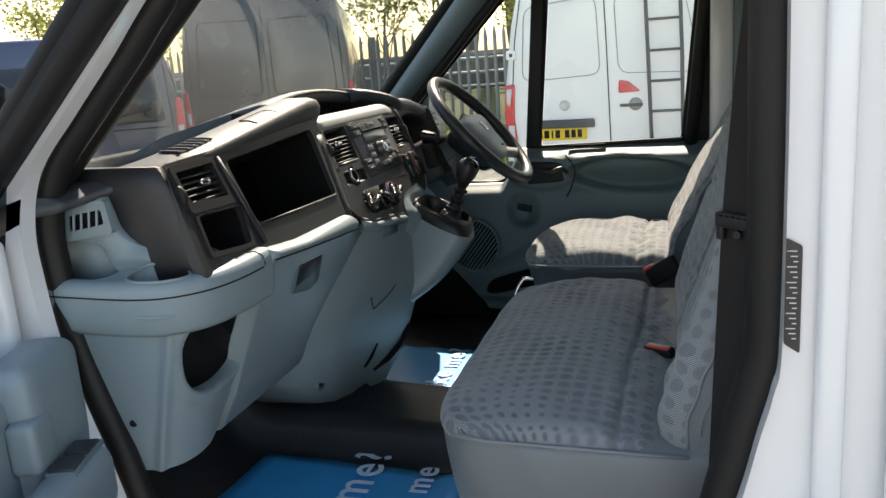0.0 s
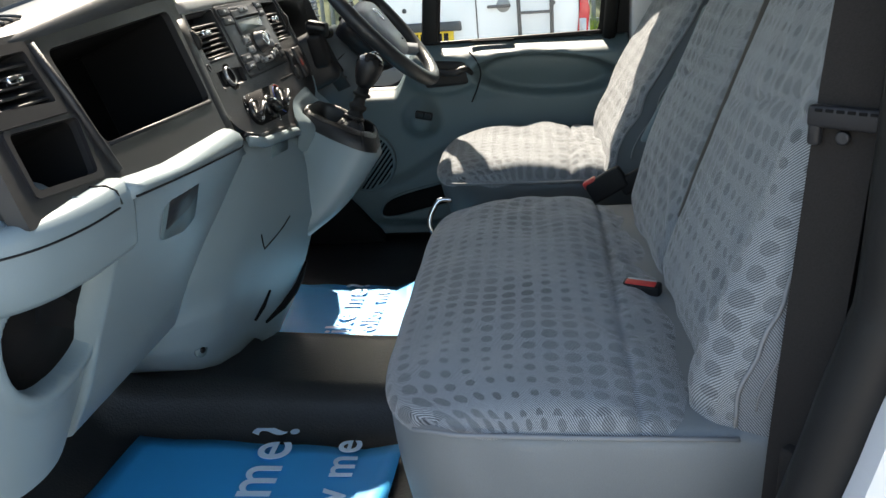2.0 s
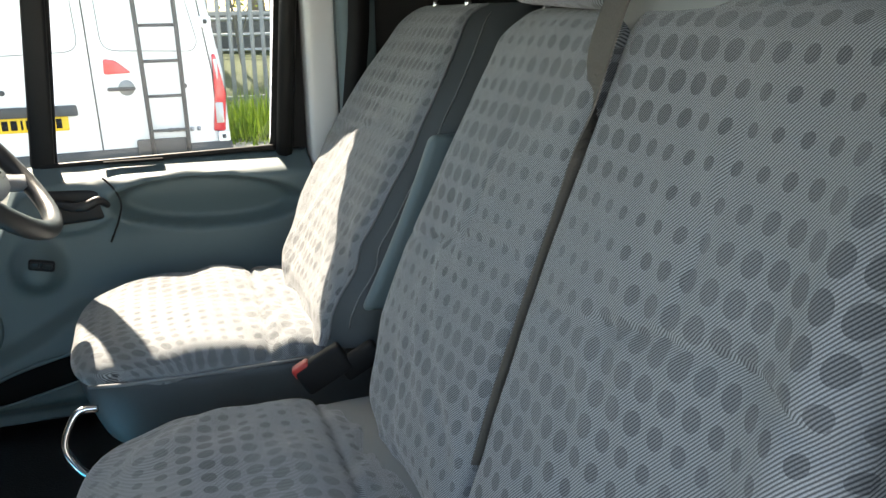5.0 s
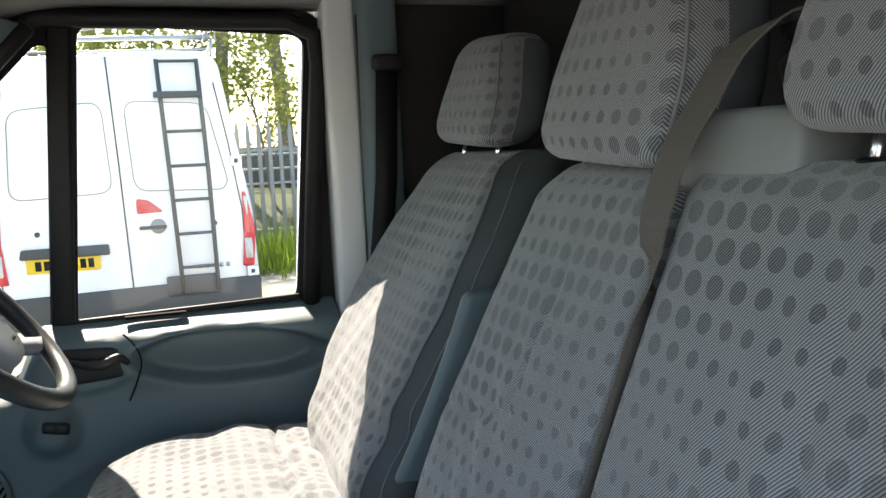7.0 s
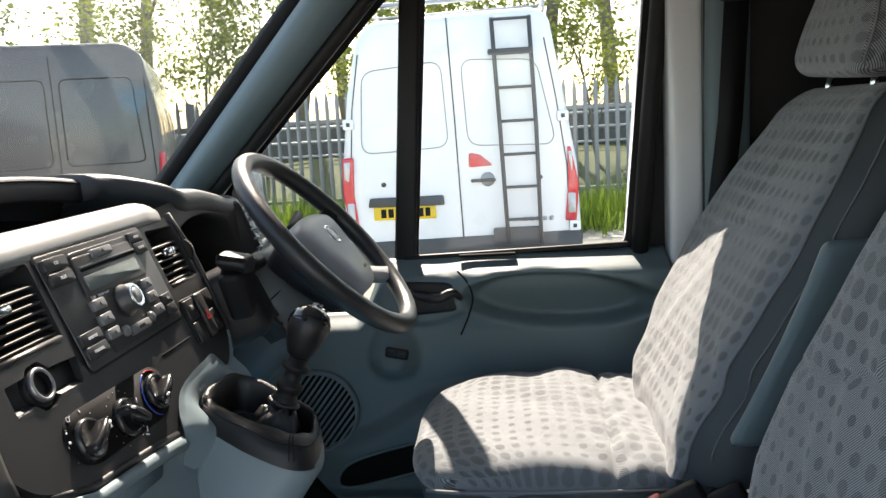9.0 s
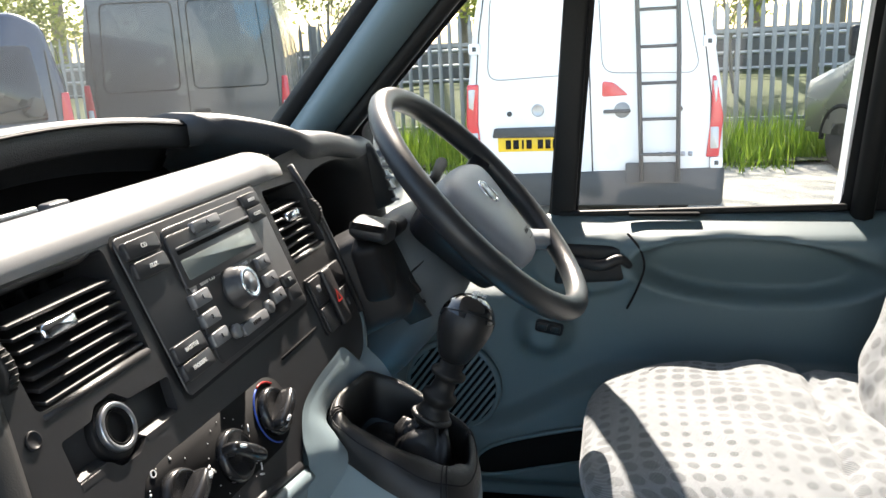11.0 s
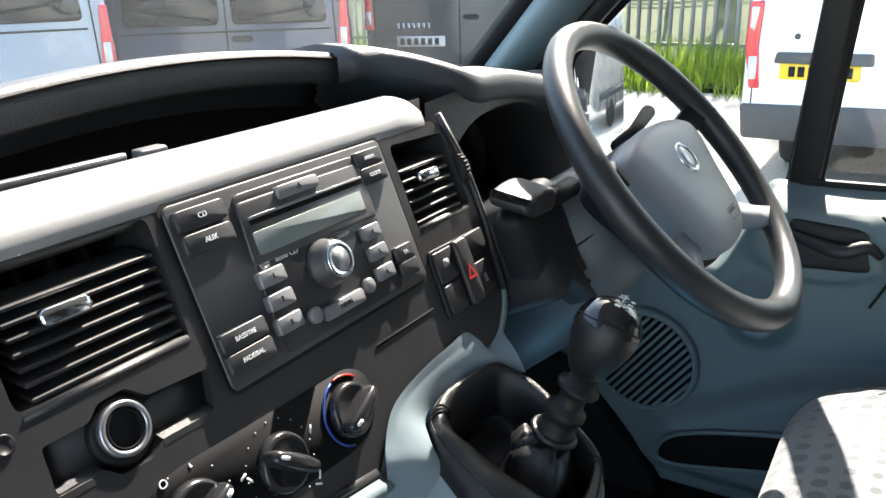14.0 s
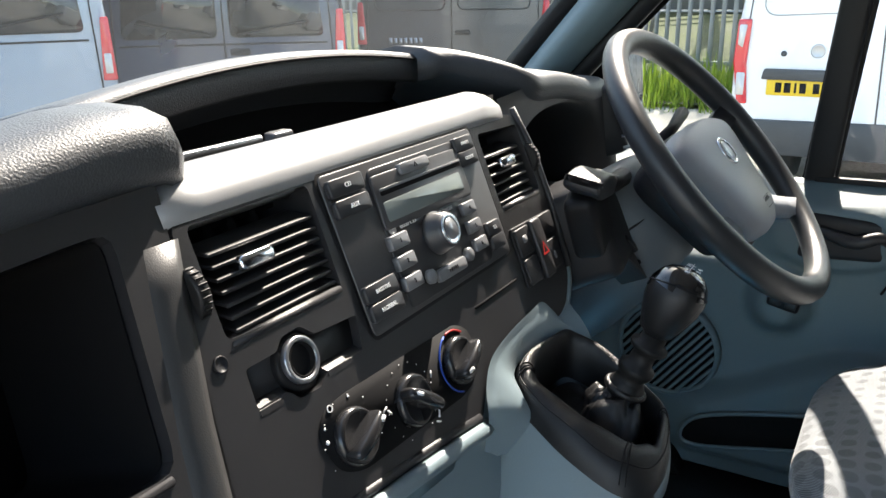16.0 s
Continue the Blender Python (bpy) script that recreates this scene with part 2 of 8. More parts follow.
M_STITCH = material("thread", (0.20, 0.21, 0.22), 0.8, vary=0.1)


# ---- building helpers ----
def finish(bm, name, mat, parent=None, label="", smooth=True, kind=""):
    me = bpy.data.meshes.new(name)
    bm.to_mesh(me)
    bm.free()
    me.materials.append(mat)
    for p in me.polygons:
        p.use_smooth = smooth
    ob = new(name, me)
    if parent is not None:
        ob.parent = parent
    if label:
        ob["label"] = label
    if kind:
        ob["kind"] = kind
    return ob


def part(name, bm, mat, parent, label="", smooth=True):
    return finish(bm, name, mat, parent, label, smooth)


def thing(name, label, category, group="", kind="", at=(0, 0, 0)):
    e = new(name)
    e.location = at
    e.empty_display_size = 0.05
    return tagged(e, label, category, group, kind)


def solo(name, bm, mat, label, category, group="", kind="", smooth=True):
    return tagged(finish(bm, name, mat, None, "", smooth), label, category, group, kind)


def rbox(c, size, r=0.01, n=(1, 1, 1), seg=3, deform=None, rot=None, uv=None):
    """A box with rounded edges at c; n: extra cuts along each axis; deform bends each point; uv maps a point to metres of cloth."""
    bm = bmesh.new()
    hx, hy, hz = (s / 2 for s in size)
    r = min(r, hx * 0.999, hy * 0.999, hz * 0.999)

    def steps(h, cuts):
        a = [-h + r * (1 - math.cos(math.pi / 2 * i / seg)) for i in range(seg)]
        inner = [-(h - r) + 2 * (h - r) * i / cuts for i in range(cuts + 1)]
        return a + inner + [-v for v in reversed(a)]

    ax = [steps(h, k) for h, k in zip((hx, hy, hz), n)]
    seen = {}

    def vert(i, j, k):
        key = (i, j, k)
        if key not in seen:
            p = Vector((ax[0][i], ax[1][j], ax[2][k]))
            q = Vector([max(-(h - r), min(h - r, v)) for v, h in zip(p, (hx, hy, hz))])
            d = p - q
            if d.length > 1e-9:
                p = q + d.normalized() * r
            seen[key] = bm.verts.new(p)
        return seen[key]

    nx, ny, nz = (len(a) - 1 for a in ax)
    for i in range(nx):
        for j in range(ny):
            bm.faces.new((vert(i, j, 0), vert(i, j + 1, 0), vert(i + 1, j + 1, 0), vert(i + 1, j, 0)))
            bm.faces.new((vert(i, j, nz), vert(i + 1, j, nz), vert(i + 1, j + 1, nz), vert(i, j + 1, nz)))
    for i in range(nx):
        for k in range(nz):
            bm.faces.new((vert(i, 0, k), vert(i + 1, 0, k), vert(i + 1, 0, k + 1), vert(i, 0, k + 1)))
            bm.faces.new((vert(i, ny, k), vert(i, ny, k + 1), vert(i + 1, ny, k + 1), vert(i + 1, ny, k)))
    for j in range(ny):
        for k in range(nz):
            bm.faces.new((vert(0, j, k), vert(0, j, k + 1), vert(0, j + 1, k + 1), vert(0, j + 1, k)))
            bm.faces.new((vert(nx, j, k), vert(nx, j + 1, k), vert(nx, j + 1, k + 1), vert(nx, j, k + 1)))
    if uv:
        lay = bm.loops.layers.uv.new("UVMap")
        for f in bm.faces:
            f.normal_update()
            for lp in f.loops:
                lp[lay].uv = uv(lp.vert.co, f.normal)
    m = Matrix.Translation(c) @ (rot if rot else Matrix())
    for v in bm.verts:
        p = v.co.copy()
        if deform:
            p = Vector(deform(p))
        v.co = m @ p
    return bm


def loft(rings, closed=True, caps=True, uv=False):
    """A skin over rings of points, one ring after the other."""
    bm = bmesh.new()
    vs = [[bm.verts.new(p) for p in ring] for ring in rings]
    n = len(rings[0])
    for a, b in zip(vs, vs[1:]):
        for i in range(n if closed else n - 1):
            j = (i + 1) % n
            bm.faces.new((a[i], a[j], b[j], b[i]))
    if caps and closed:
        bm.faces.new(list(reversed(vs[0])))
        bm.faces.new(vs[-1])
    bmesh.ops.recalc_face_normals(bm, faces=bm.faces)
    return bm


def circle_ring(c, r, ax_u, ax_v, n=16):
    c, u, v = Vector(c), Vector(ax_u), Vector(ax_v)
    return [c + u * (r * math.cos(2 * math.pi * i / n)) + v * (r * math.sin(2 * math.pi * i / n)) for i in range(n)]


def frame_of(d):
    d = Vector(d).normalized()
    u = d.cross(Vector((0, 0, 1)) if abs(d.z) < 0.9 else Vector((1, 0, 0))).normalized()
    return u, d.cross(u).normalized()


def tube(pts, r, n=12, closed=False):
    """A round bar along points; r: one radius or one for each point."""
    pts = [Vector(p) for p in pts]
    rs = r if isinstance(r, (list, tuple)) else [r] * len(pts)
    rings = []
    u_prev = None
    k = len(pts)
    for i, p in enumerate(pts):
        a = pts[(i - 1) % k] if closed or i else p
        b = pts[(i + 1) % k] if closed or i < k - 1 else p
        d = (b - a).normalized()
        if u_prev is None:
            u, v = frame_of(d)
        else:
            u = (u_prev - d * u_prev.dot(d)).normalized()
            v = d.cross(u)
        u_prev = u
        rings.append(circle_ring(p, rs[i], u, v, n))
    if closed:
        rings.append(rings[0])
        return weld(loft(rings, caps=False))
    return loft(rings)


def weld(bm, d=1e-5):
    bmesh.ops.remove_doubles(bm, verts=bm.verts, dist=d)
    return bm


def turned(c, axis, profile, n=24):
    """A body of revolution: profile rows of (distance along the axis, radius)."""
    c, d = Vector(c), Vector(axis).normalized()
    u, v = frame_of(d)
    return loft([circle_ring(c + d * h, max(r, 1e-4), u, v, n) for h, r in profile])


def smooth_path(pts, n=6, closed=False):
    """A smooth curve through points (Catmull-Rom)."""
    pts = [Vector(p) for p in pts]
    k = len(pts)
    out = []
    for i in range(k if closed else k - 1):
        p0 = pts[(i - 1) % k] if closed or i > 0 else pts[i]
        p1, p2 = pts[i], pts[(i + 1) % k]
        p3 = pts[(i + 2) % k] if closed or i + 2 < k else pts[(i + 1) % k]
        for s in range(n):
            t = s / n
            out.append(0.5 * ((2 * p1) + (p2 - p0) * t + (2 * p0 - 5 * p1 + 4 * p2 - p3) * t * t + (3 * p1 - p0 - 3 * p2 + p3) * t ** 3))
    if not closed:
        out.append(pts[-1])
    return out


def rrect(cx, cy, w, h, r, n=4):
    """A rounded rectangle, as a loop of 2D points."""
    out = []
    r = min(r, w / 2, h / 2)
    for sx, sy, a0 in ((1, 1, 0), (-1, 1, 90), (-1, -1, 180), (1, -1, 270)):
        for i in range(n + 1):
            a = radians(a0 + 90 * i / n)
            out.append((cx + sx * (w / 2 - r) + r * math.cos(a), cy + sy * (h / 2 - r) + r * math.sin(a)))
    return out


def rpoly(pts, r, n=3):
    """A polygon with rounded corners, as a loop of 2D points."""
    out = []
    k = len(pts)
    for i, p in enumerate(pts):
        a, b, c = Vector(pts[i - 1]), Vector(p), Vector(pts[(i + 1) % k])
        ra = min(r, (a - b).length * 0.45, (c - b).length * 0.45)
        s, e = b + (a - b).normalized() * ra, b + (c - b).normalized() * ra
        for j in range(n + 1):
            t = j / n
            q = s * (1 - t) ** 2 + b * 2 * t * (1 - t) + e * t * t
            out.append((q.x, q.y))
    return out


def plate(outer, holes, place, depth=0.0, back=None, hole_depth=None):
    """A sheet with holes: 2D loops set into space by place(u, v, out); holes get side walls hole_depth deep, the rim walls depth deep."""
    bm = bmesh.new()
    loops = []
    edges = []
    for lp in [outer] + list(holes):
        vs = [bm.verts.new(place(u, v, 0)) for u, v in lp]
        loops.append(vs)
        edges += [bm.edges.new((vs[i], vs[(i + 1) % len(vs)])) for i in range(len(vs))]
    bmesh.ops.triangle_fill(bm, use_beauty=True, use_dissolve=False, edges=edges)
    for k, (lp, vs) in enumerate(zip([outer] + list(holes), loops)):
        d = depth if k == 0 else (hole_depth if hole_depth is not None else depth)
        if not d:
            continue
        ws = [bm.verts.new(place(u, v, -d)) for u, v in lp]
        for i in range(len(vs)):
            j = (i + 1) % len(vs)
            bm.faces.new((vs[i], vs[j], ws[j], ws[i]))
    bmesh.ops.recalc_face_normals(bm, faces=bm.faces)
    return bm


def prism(loop, place, d0, d1, bevel=0.0):
    """A 2D loop extruded from d0 to d1 (d1 outward), with a chamfered outer edge."""
    rings = [[place(u, v, d0) for u, v in loop]]
    if bevel:
        cx = sum(p[0] for p in loop) / len(loop)
        cy = sum(p[1] for p in loop) / len(loop)

        def inset(b):
            out = []
            for u, v in loop:
                d = Vector((cx - u, cy - v))
                l = d.length
                out.append((u + d.x / l * b, v + d.y / l * b))
            return out
        rings.append([place(u, v, d1 - bevel) for u, v in loop])
        rings.append([place(u, v, d1 - bevel * 0.3) for u, v in inset(bevel * 0.3)])
        rings.append([place(u, v, d1) for u, v in inset(bevel)])
    else:
        rings.append([place(u, v, d1) for u, v in loop])
    return loft(rings)


def ribbon(pts, width_dir, w, t):
    """A flat band of width w and thickness t along points."""
    wd = [Vector(width_dir)] * len(pts) if not isinstance(width_dir, list) else [Vector(x) for x in width_dir]
    rings = []
    pts = [Vector(p) for p in pts]
    for i, p in enumerate(pts):
        d = (pts[min(i + 1, len(pts) - 1)] - pts[max(i - 1, 0)]).normalized()
        a = (wd[i] - d * wd[i].dot(d)).normalized()
        nn = d.cross(a).normalized()
        rings.append([p + a * (w / 2) + nn * (t / 2), p - a * (w / 2) + nn * (t / 2), p - a * (w / 2) - nn * (t / 2), p + a * (w / 2) - nn * (t / 2)])
    return loft(rings)


def letters(text, size, m, mat, name, parent=None, depth=0.0004, label="", bold=0.0):
    """Raised lettering in the built-in font, as a mesh centred on m (x along the line, y up, z out)."""
    cu = bpy.data.curves.new(name, "FONT")
    cu.body, cu.size, cu.extrude, cu.align_x, cu.align_y, cu.offset = text, size, depth, "CENTER", "CENTER", bold
    tmp = new(name + "_draft", cu)
    bpy.context.view_layer.update()
    me = bpy.data.meshes.new_from_object(tmp.evaluated_get(bpy.context.evaluated_depsgraph_get()))
    bpy.data.objects.remove(tmp)
    me.materials.clear()
    me.materials.append(mat)
    me.transform(m)
    ob = new(name, me)
    if parent is not None:
        ob.parent = parent
    if label:
        ob["label"] = label
    return ob


def basis(o, x, y):
    """A pose with origin o and axes x, y (z their cross product)."""
    x, y = Vector(x).normalized(), Vector(y).normalized()
    z = x.cross(y).normalized()
    m = Matrix((x, z.cross(x).normalized(), z)).transposed().to_4x4()
    m.translation = o
    return m


# ---- the cab's shell ----
YC = 1.17                                            # middle of the cab
FLOOR_Z = 0.695


def side(y):
    """Puts 2D (x, z) into the upright plane at y; out points towards the cab's middle."""
    s = -1 if y > YC else 1
    return lambda u, v, o: (u, y + s * o, v)


def grid_sheet(us, vs, fn, uv=None, flip=False):
    bm = bmesh.new()
    rows = [[bm.verts.new(fn(u, v)) for v in vs] for u in us]
    for a, b in zip(rows, rows[1:]):
        for i in range(len(vs) - 1):
            q = (a[i], a[i + 1], b[i + 1], b[i])
            bm.faces.new(q if not flip else tuple(reversed(q)))
    return bm


def lin(a, b, n):
    return [a + (b - a) * i / n for i in range(n + 1)]


def sstep(a, b, x):
    t = max(0.0, min(1.0, (x - a) / (b - a)))
    return t * t * (3 - 2 * t)


def thick(bm, d):
    """Gives a sheet its thickness d along its normals."""
    bm.normal_update()
    bmesh.ops.solidify(bm, geom=bm.faces[:], thickness=d)
    return bm


# floor with the tunnel hump
def table(rows):
    """A smooth curve through rows of (height, value), heights rising."""
    def at(z):
        if z <= rows[0][0]:
            return rows[0][1]
        for (z0, a), (z1, b) in zip(rows, rows[1:]):
            if z <= z1:
                return a + (b - a) * sstep(z0, z1, z) * 0.35 + (b - a) * (z - z0) / (z1 - z0) * 0.65
        return rows[-1][1]
    return at


def floor_z(x, y):
    hump = 0.085 * sstep(0.875, 0.945, y) * (1 - sstep(1.165, 1.245, y))
    toe = 0.34 * sstep(-0.72, -1.02, x)
    return FLOOR_Z + max(hump * (0.8 + 0.2 * sstep(-0.2, -0.6, x)), 0) + toe


bm = thick(grid_sheet(lin(-1.05, 0.80, 37), lin(0.30, 2.05, 71), lambda x, y: (x, y, floor_z(x, y)), flip=True), 0.03)
tagged(finish(bm, "floor", M_FLOOR), "black ribbed vinyl cab floor with a raised tunnel", "floor", kind="structure")
solo("wall_front", rbox((-1.07, YC, 1.05), (0.04, 1.86, 0.75), 0.01), M_BULK, "dark front bulkhead behind the dashboard", "wall", kind="structure")
solo("wall_rear", rbox((0.80, YC, 1.35), (0.04, 1.86, 1.34), 0.01), M_BULK, "dark load bulkhead behind the seats", "wall", kind="structure")

solo("footwell_liner", prism(rpoly([(-1.0, 0.70), (-1.0, 1.02), (-0.70, 0.985), (-0.56, 0.905), (-0.490, 0.835), (-0.405, 0.738), (-0.385, 0.70)], 0.02), lambda u, v, o: (u, 1.940 - o, v), -0.04, 0.0, 0.006), M_CARPET, "black moulded carpet beside the driver's footwell", "carpet", kind="structure")

# roof: headliner inside, white skin outside
def roof_z(x, y):
    e = abs(y - YC) / 0.90
    return 1.985 - 0.075 * e ** 4 - 0.05 * sstep(-0.1, -0.42, x)


bm = thick(grid_sheet(lin(-0.38, 0.80, 16), lin(0.30, 2.04, 24), lambda x, y: (x, y, roof_z(x, y))), 0.02)
tagged(finish(bm, "ceiling", M_HEADLINE), "pale grey fabric headliner of the cab", "ceiling", kind="structure")
bm = thick(grid_sheet(lin(-0.42, 4.20, 30), lin(0.17, 2.125, 24), lambda x, y: (x, y, roof_z(x, y) + 0.05 - 0.06 * (abs(y - YC) / 1.0) ** 6)), 0.012)
tagged(finish(bm, "roof", M_WHITE), "white painted van roof skin", "roof", kind="structure")


# windscreen: raked and bowed
def screen_pt(s, t):
    """s: 0 at the passenger edge to 1 at the driver edge; t: 0 at the foot to 1 at the top."""
    half = 0.845 - 0.045 * t
    y = YC + (2 * s - 1) * half
    bow = 1 - (2 * s - 1) ** 2
    x = -0.860 + 0.500 * t - (0.20 - 0.08 * t) * bow
    z = 1.330 + 0.560 * t + 0.015 * bow * (1 - t)
    return (x, y, z)


bm = grid_sheet(lin(0, 1, 24), lin(0, 1, 12), screen_pt, flip=True)
window_1 = thing("window_1", "large raked windscreen, slightly dusty glass with a painted veil of reflection", "windscreen", kind="structure")
pane = part("pane", bm, M_SCREEN, window_1)
pane.visible_shadow = False
bm = tube([screen_pt(s, 1.0) for s in lin(0, 1, 20)], 0.016, 8)
part("seal", bm, M_RUBBER, window_1)
bm = thick(grid_sheet(lin(0, 1, 20), lin(0, 1, 4), lambda s, k: tuple(Vector(screen_pt(s, 0.985)) * (1 - k) + Vector((-0.30, YC + (2 * s - 1) * 0.80, roof_z(-0.30, YC + (2 * s - 1) * 0.80) - 0.012)) * k)), 0.02)
tagged(finish(bm, "trim", M_HEADLINE), "headliner edge over the windscreen", "trim", kind="structure")


def a_pillar(mirror):
    """Inner trim of a windscreen pillar with the dark frit and the door seal beside it."""
    f = (lambda p: Vector((p[0] - 0.052, 2.275 - p[1], p[2]))) if mirror else (lambda p: Vector(p))
    e = thing("pillar", "blue-grey plastic windscreen pillar trim", "pillar", kind="structure")
    rings = []
    for k in lin(0, 1, 14):
        fx, fz = -0.760 + 0.415 * k, 1.425 + 0.455 * k
        rx, rz = -0.668 + 0.440 * k, 1.420 + 0.452 * k
        y = 1.935 - 0.055 * k
        ring = [(fx, y + 0.05, fz), (fx + 0.004, y + 0.012, fz), (fx + 0.022, y - 0.008, fz - 0.006), ((fx + rx) / 2, y - 0.022, (fz + rz) / 2),
                (rx - 0.022, y - 0.010, rz + 0.004), (rx, y + 0.012, rz), (rx + 0.004, y + 0.075, rz), (fx, y + 0.075, fz)]
        rings.append([f(p) for p in ring])
    part("trim_cover", loft(rings), M_DGREY, e)
    seal = [f((-0.655 + 0.440 * k, 1.965 - 0.05 * k, 1.418 + 0.452 * k)) for k in lin(0, 1, 8)]
    part("door_seal", tube(seal, 0.022 if mirror else 0.017, 10), M_RUBBER, e, "black rubber door seal")
    frit = [f((-0.790 + 0.425 * k, 1.985 - 0.045 * k, 1.425 + 0.460 * k)) for k in lin(0, 1, 8)]
    part("glass_edge", tube(frit, 0.022, 8), M_BLACK, e, "black windscreen edge")
    if mirror:
        outer = [[(x + 1.05 * (z - 1.70), y, z) for x, y in ((-0.492, 0.246), (-0.488, 0.205), (-0.444, 0.210), (-0.446, 0.246))] for z in lin(1.36, 1.93, 8)]
    else:
        outer = [[f(p) for p in ((-0.80 + 0.43 * k, 2.00 - 0.04 * k, 1.42 + 0.47 * k), (-0.82 + 0.43 * k, 2.075 - 0.05 * k, 1.42 + 0.47 * k), (-0.70 + 0.44 * k, 2.10 - 0.05 * k, 1.415 + 0.455 * k), (-0.67 + 0.44 * k, 2.03 - 0.04 * k, 1.41 + 0.455 * k))] for k in lin(0, 1, 8)]
    part("outer_skin", loft(outer), M_BLACK if mirror else M_WHITE, e, "black outer pillar cover" if mirror else "white painted pillar skin")
    return e


a_pillar(False)
a_pillar(True)

# ---- driver's door ----
PY = 1.975                                           # inner face of the door panel
GY = 2.055                                           # glass


def door_top(x):
    """Upper edge of the panel: level at the sill, then up the quarter window."""
    return 1.283 + 0.005 * x - 0.118 * (1 - sstep(-0.335, -0.262, x))


def door_face(x, z):
    """Distance of the panel face from the outside: rolled sill on top, scooped armrest, pocket below."""
    y = PY
    zt = door_top(x)
    y += 0.060 * sstep(zt - 0.038, zt + 0.007, z)                                  # rolls out to the glass
    sc = math.hypot((x - 0.110) / 0.215, (z - 1.188 + 0.06 * (x - 0.11)) / 0.062)
    y -= 0.030 * sstep(1.12, 1.22, z) * (1 - sstep(1.235, 1.285, z)) * sstep(-0.14, -0.06, x)
    y += 0.072 * (1 - sstep(0.78, 1.04, sc))                                          # long scoop
    ar = math.hypot((x + 0.185) / 0.115, (z - 1.200) / 0.062)
    y -= 0.012 * (1 - sstep(0.80, 1.0, ar))
    pod = math.hypot((x + 0.255) / 0.062, (z - 1.075) / 0.072)
    y -= 0.045 * (1 - sstep(0.35, 1.0, pod)) * sstep(0.99, 1.06, z)                  # switch pod
    pk = sstep(-0.46, -0.36, x) * (1 - sstep(0.24, 0.32, x)) * sstep(0.74, 0.78, z) * (1 - sstep(0.86 + 0.12 * sstep(-0.4, -0.1, x), 0.90 + 0.12 * sstep(-0.4, -0.1, x), z))
    y -= 0.035 * pk                                                                 # map pocket
    y += 0.050 * sstep(-0.55, -0.72, x)
    return y


bm = grid_sheet(lin(-0.74, 0.345, 140), lin(0, 1, 84), lambda x, k: (x, door_face(x, 0.72 + (door_top(x) - 0.72) * k), 0.72 + (door_top(x) - 0.72) * k))
door_1 = thing("door_1", "driver's door, closed, blue-grey moulded plastic inside", "door", kind="structure")
part("door_panel", thick(bm, -0.012), M_DGREY, door_1)
outer = rpoly([(-0.78, 0.45), (0.36, 0.45), (0.36, 1.27), (0.365, 1.90), (0.30, 1.935), (-0.20, 1.925), (-0.30, 1.90), (-0.78, 1.43)], 0.03)
WIN = rpoly([(-0.196, 1.279), (0.262, 1.280), (0.318, 1.868), (-0.142, 1.892)], 0.035, 5)
WIN[0:6] = [(-0.196, 1.279)]
QUART = rpoly([(-0.250, 1.276), (-0.203, 1.850), (-0.225, 1.850), (-0.612, 1.450), (-0.600, 1.300), (-0.575, 1.172), (-0.352, 1.166), (-0.318, 1.182)], 0.014, 4)
part("door_frame", plate(outer, [WIN, QUART], side(GY - 0.012), 0.0), M_BLACK, door_1, "black window surround", smooth=False)
grown = lambda lp, d: [(sum(p[0] for p in lp) / len(lp) + (x - sum(p[0] for p in lp) / len(lp)) * d, sum(p[1] for p in lp) / len(lp) + (z - sum(p[1] for p in lp) / len(lp)) * d) for x, z in lp]
SKIN_HOLE = rpoly([(-0.66, 1.46), (-0.62, 1.15), (-0.34, 1.13), (-0.28, 1.24), (0.275, 1.255), (0.325, 1.885), (-0.21, 1.910)], 0.03, 4)
bm = plate(outer, [SKIN_HOLE], side(GY + 0.055), 0.045)
part("outer_skin", bm, M_WHITE, door_1, "white painted door skin", smooth=False)
part("divider", rbox((-0.2005, GY - 0.012, 1.580), (0.046, 0.030, 0.640), 0.008, rot=pose(0, 0, 0, 0, 4.4, 0)), M_RUBBER, door_1, "black window divider bar")
g = part("pane", plate(WIN, [], side(GY + 0.006), 0.0), M_GLASS, door_1, smooth=False)
g.visible_shadow = False
g = part("quarter_pane", plate(QUART, [], side(GY + 0.006), 0.0), M_GLASS, door_1, smooth=False)
g.visible_shadow = False
frame_pts = [(-0.640, 1.470), (-0.262, 1.880), (-0.215, 1.902), (0.28, 1.898), (0.338, 1.868), (0.343, 1.80), (0.322, 1.60), (0.292, 1.27)]
part("window_seal", tube([(x, GY - 0.030, z) for x, z in frame_pts], 0.020, 8), M_RUBBER, door_1, "thick black rubber seal")
part("sill_strip", rbox((0.02, GY - 0.022, 1.286), (0.50, 0.014, 0.012), 0.004, rot=pose(0, 0, 0, 0, -1.2, 0)), M_RUBBER, door_1, "black glass wiper strip")
part("sill_vent", rbox((-0.04, 2.012, 1.2845), (0.125, 0.016, 0.006), 0.003), M_HOLE, door_1, "narrow demister slot")

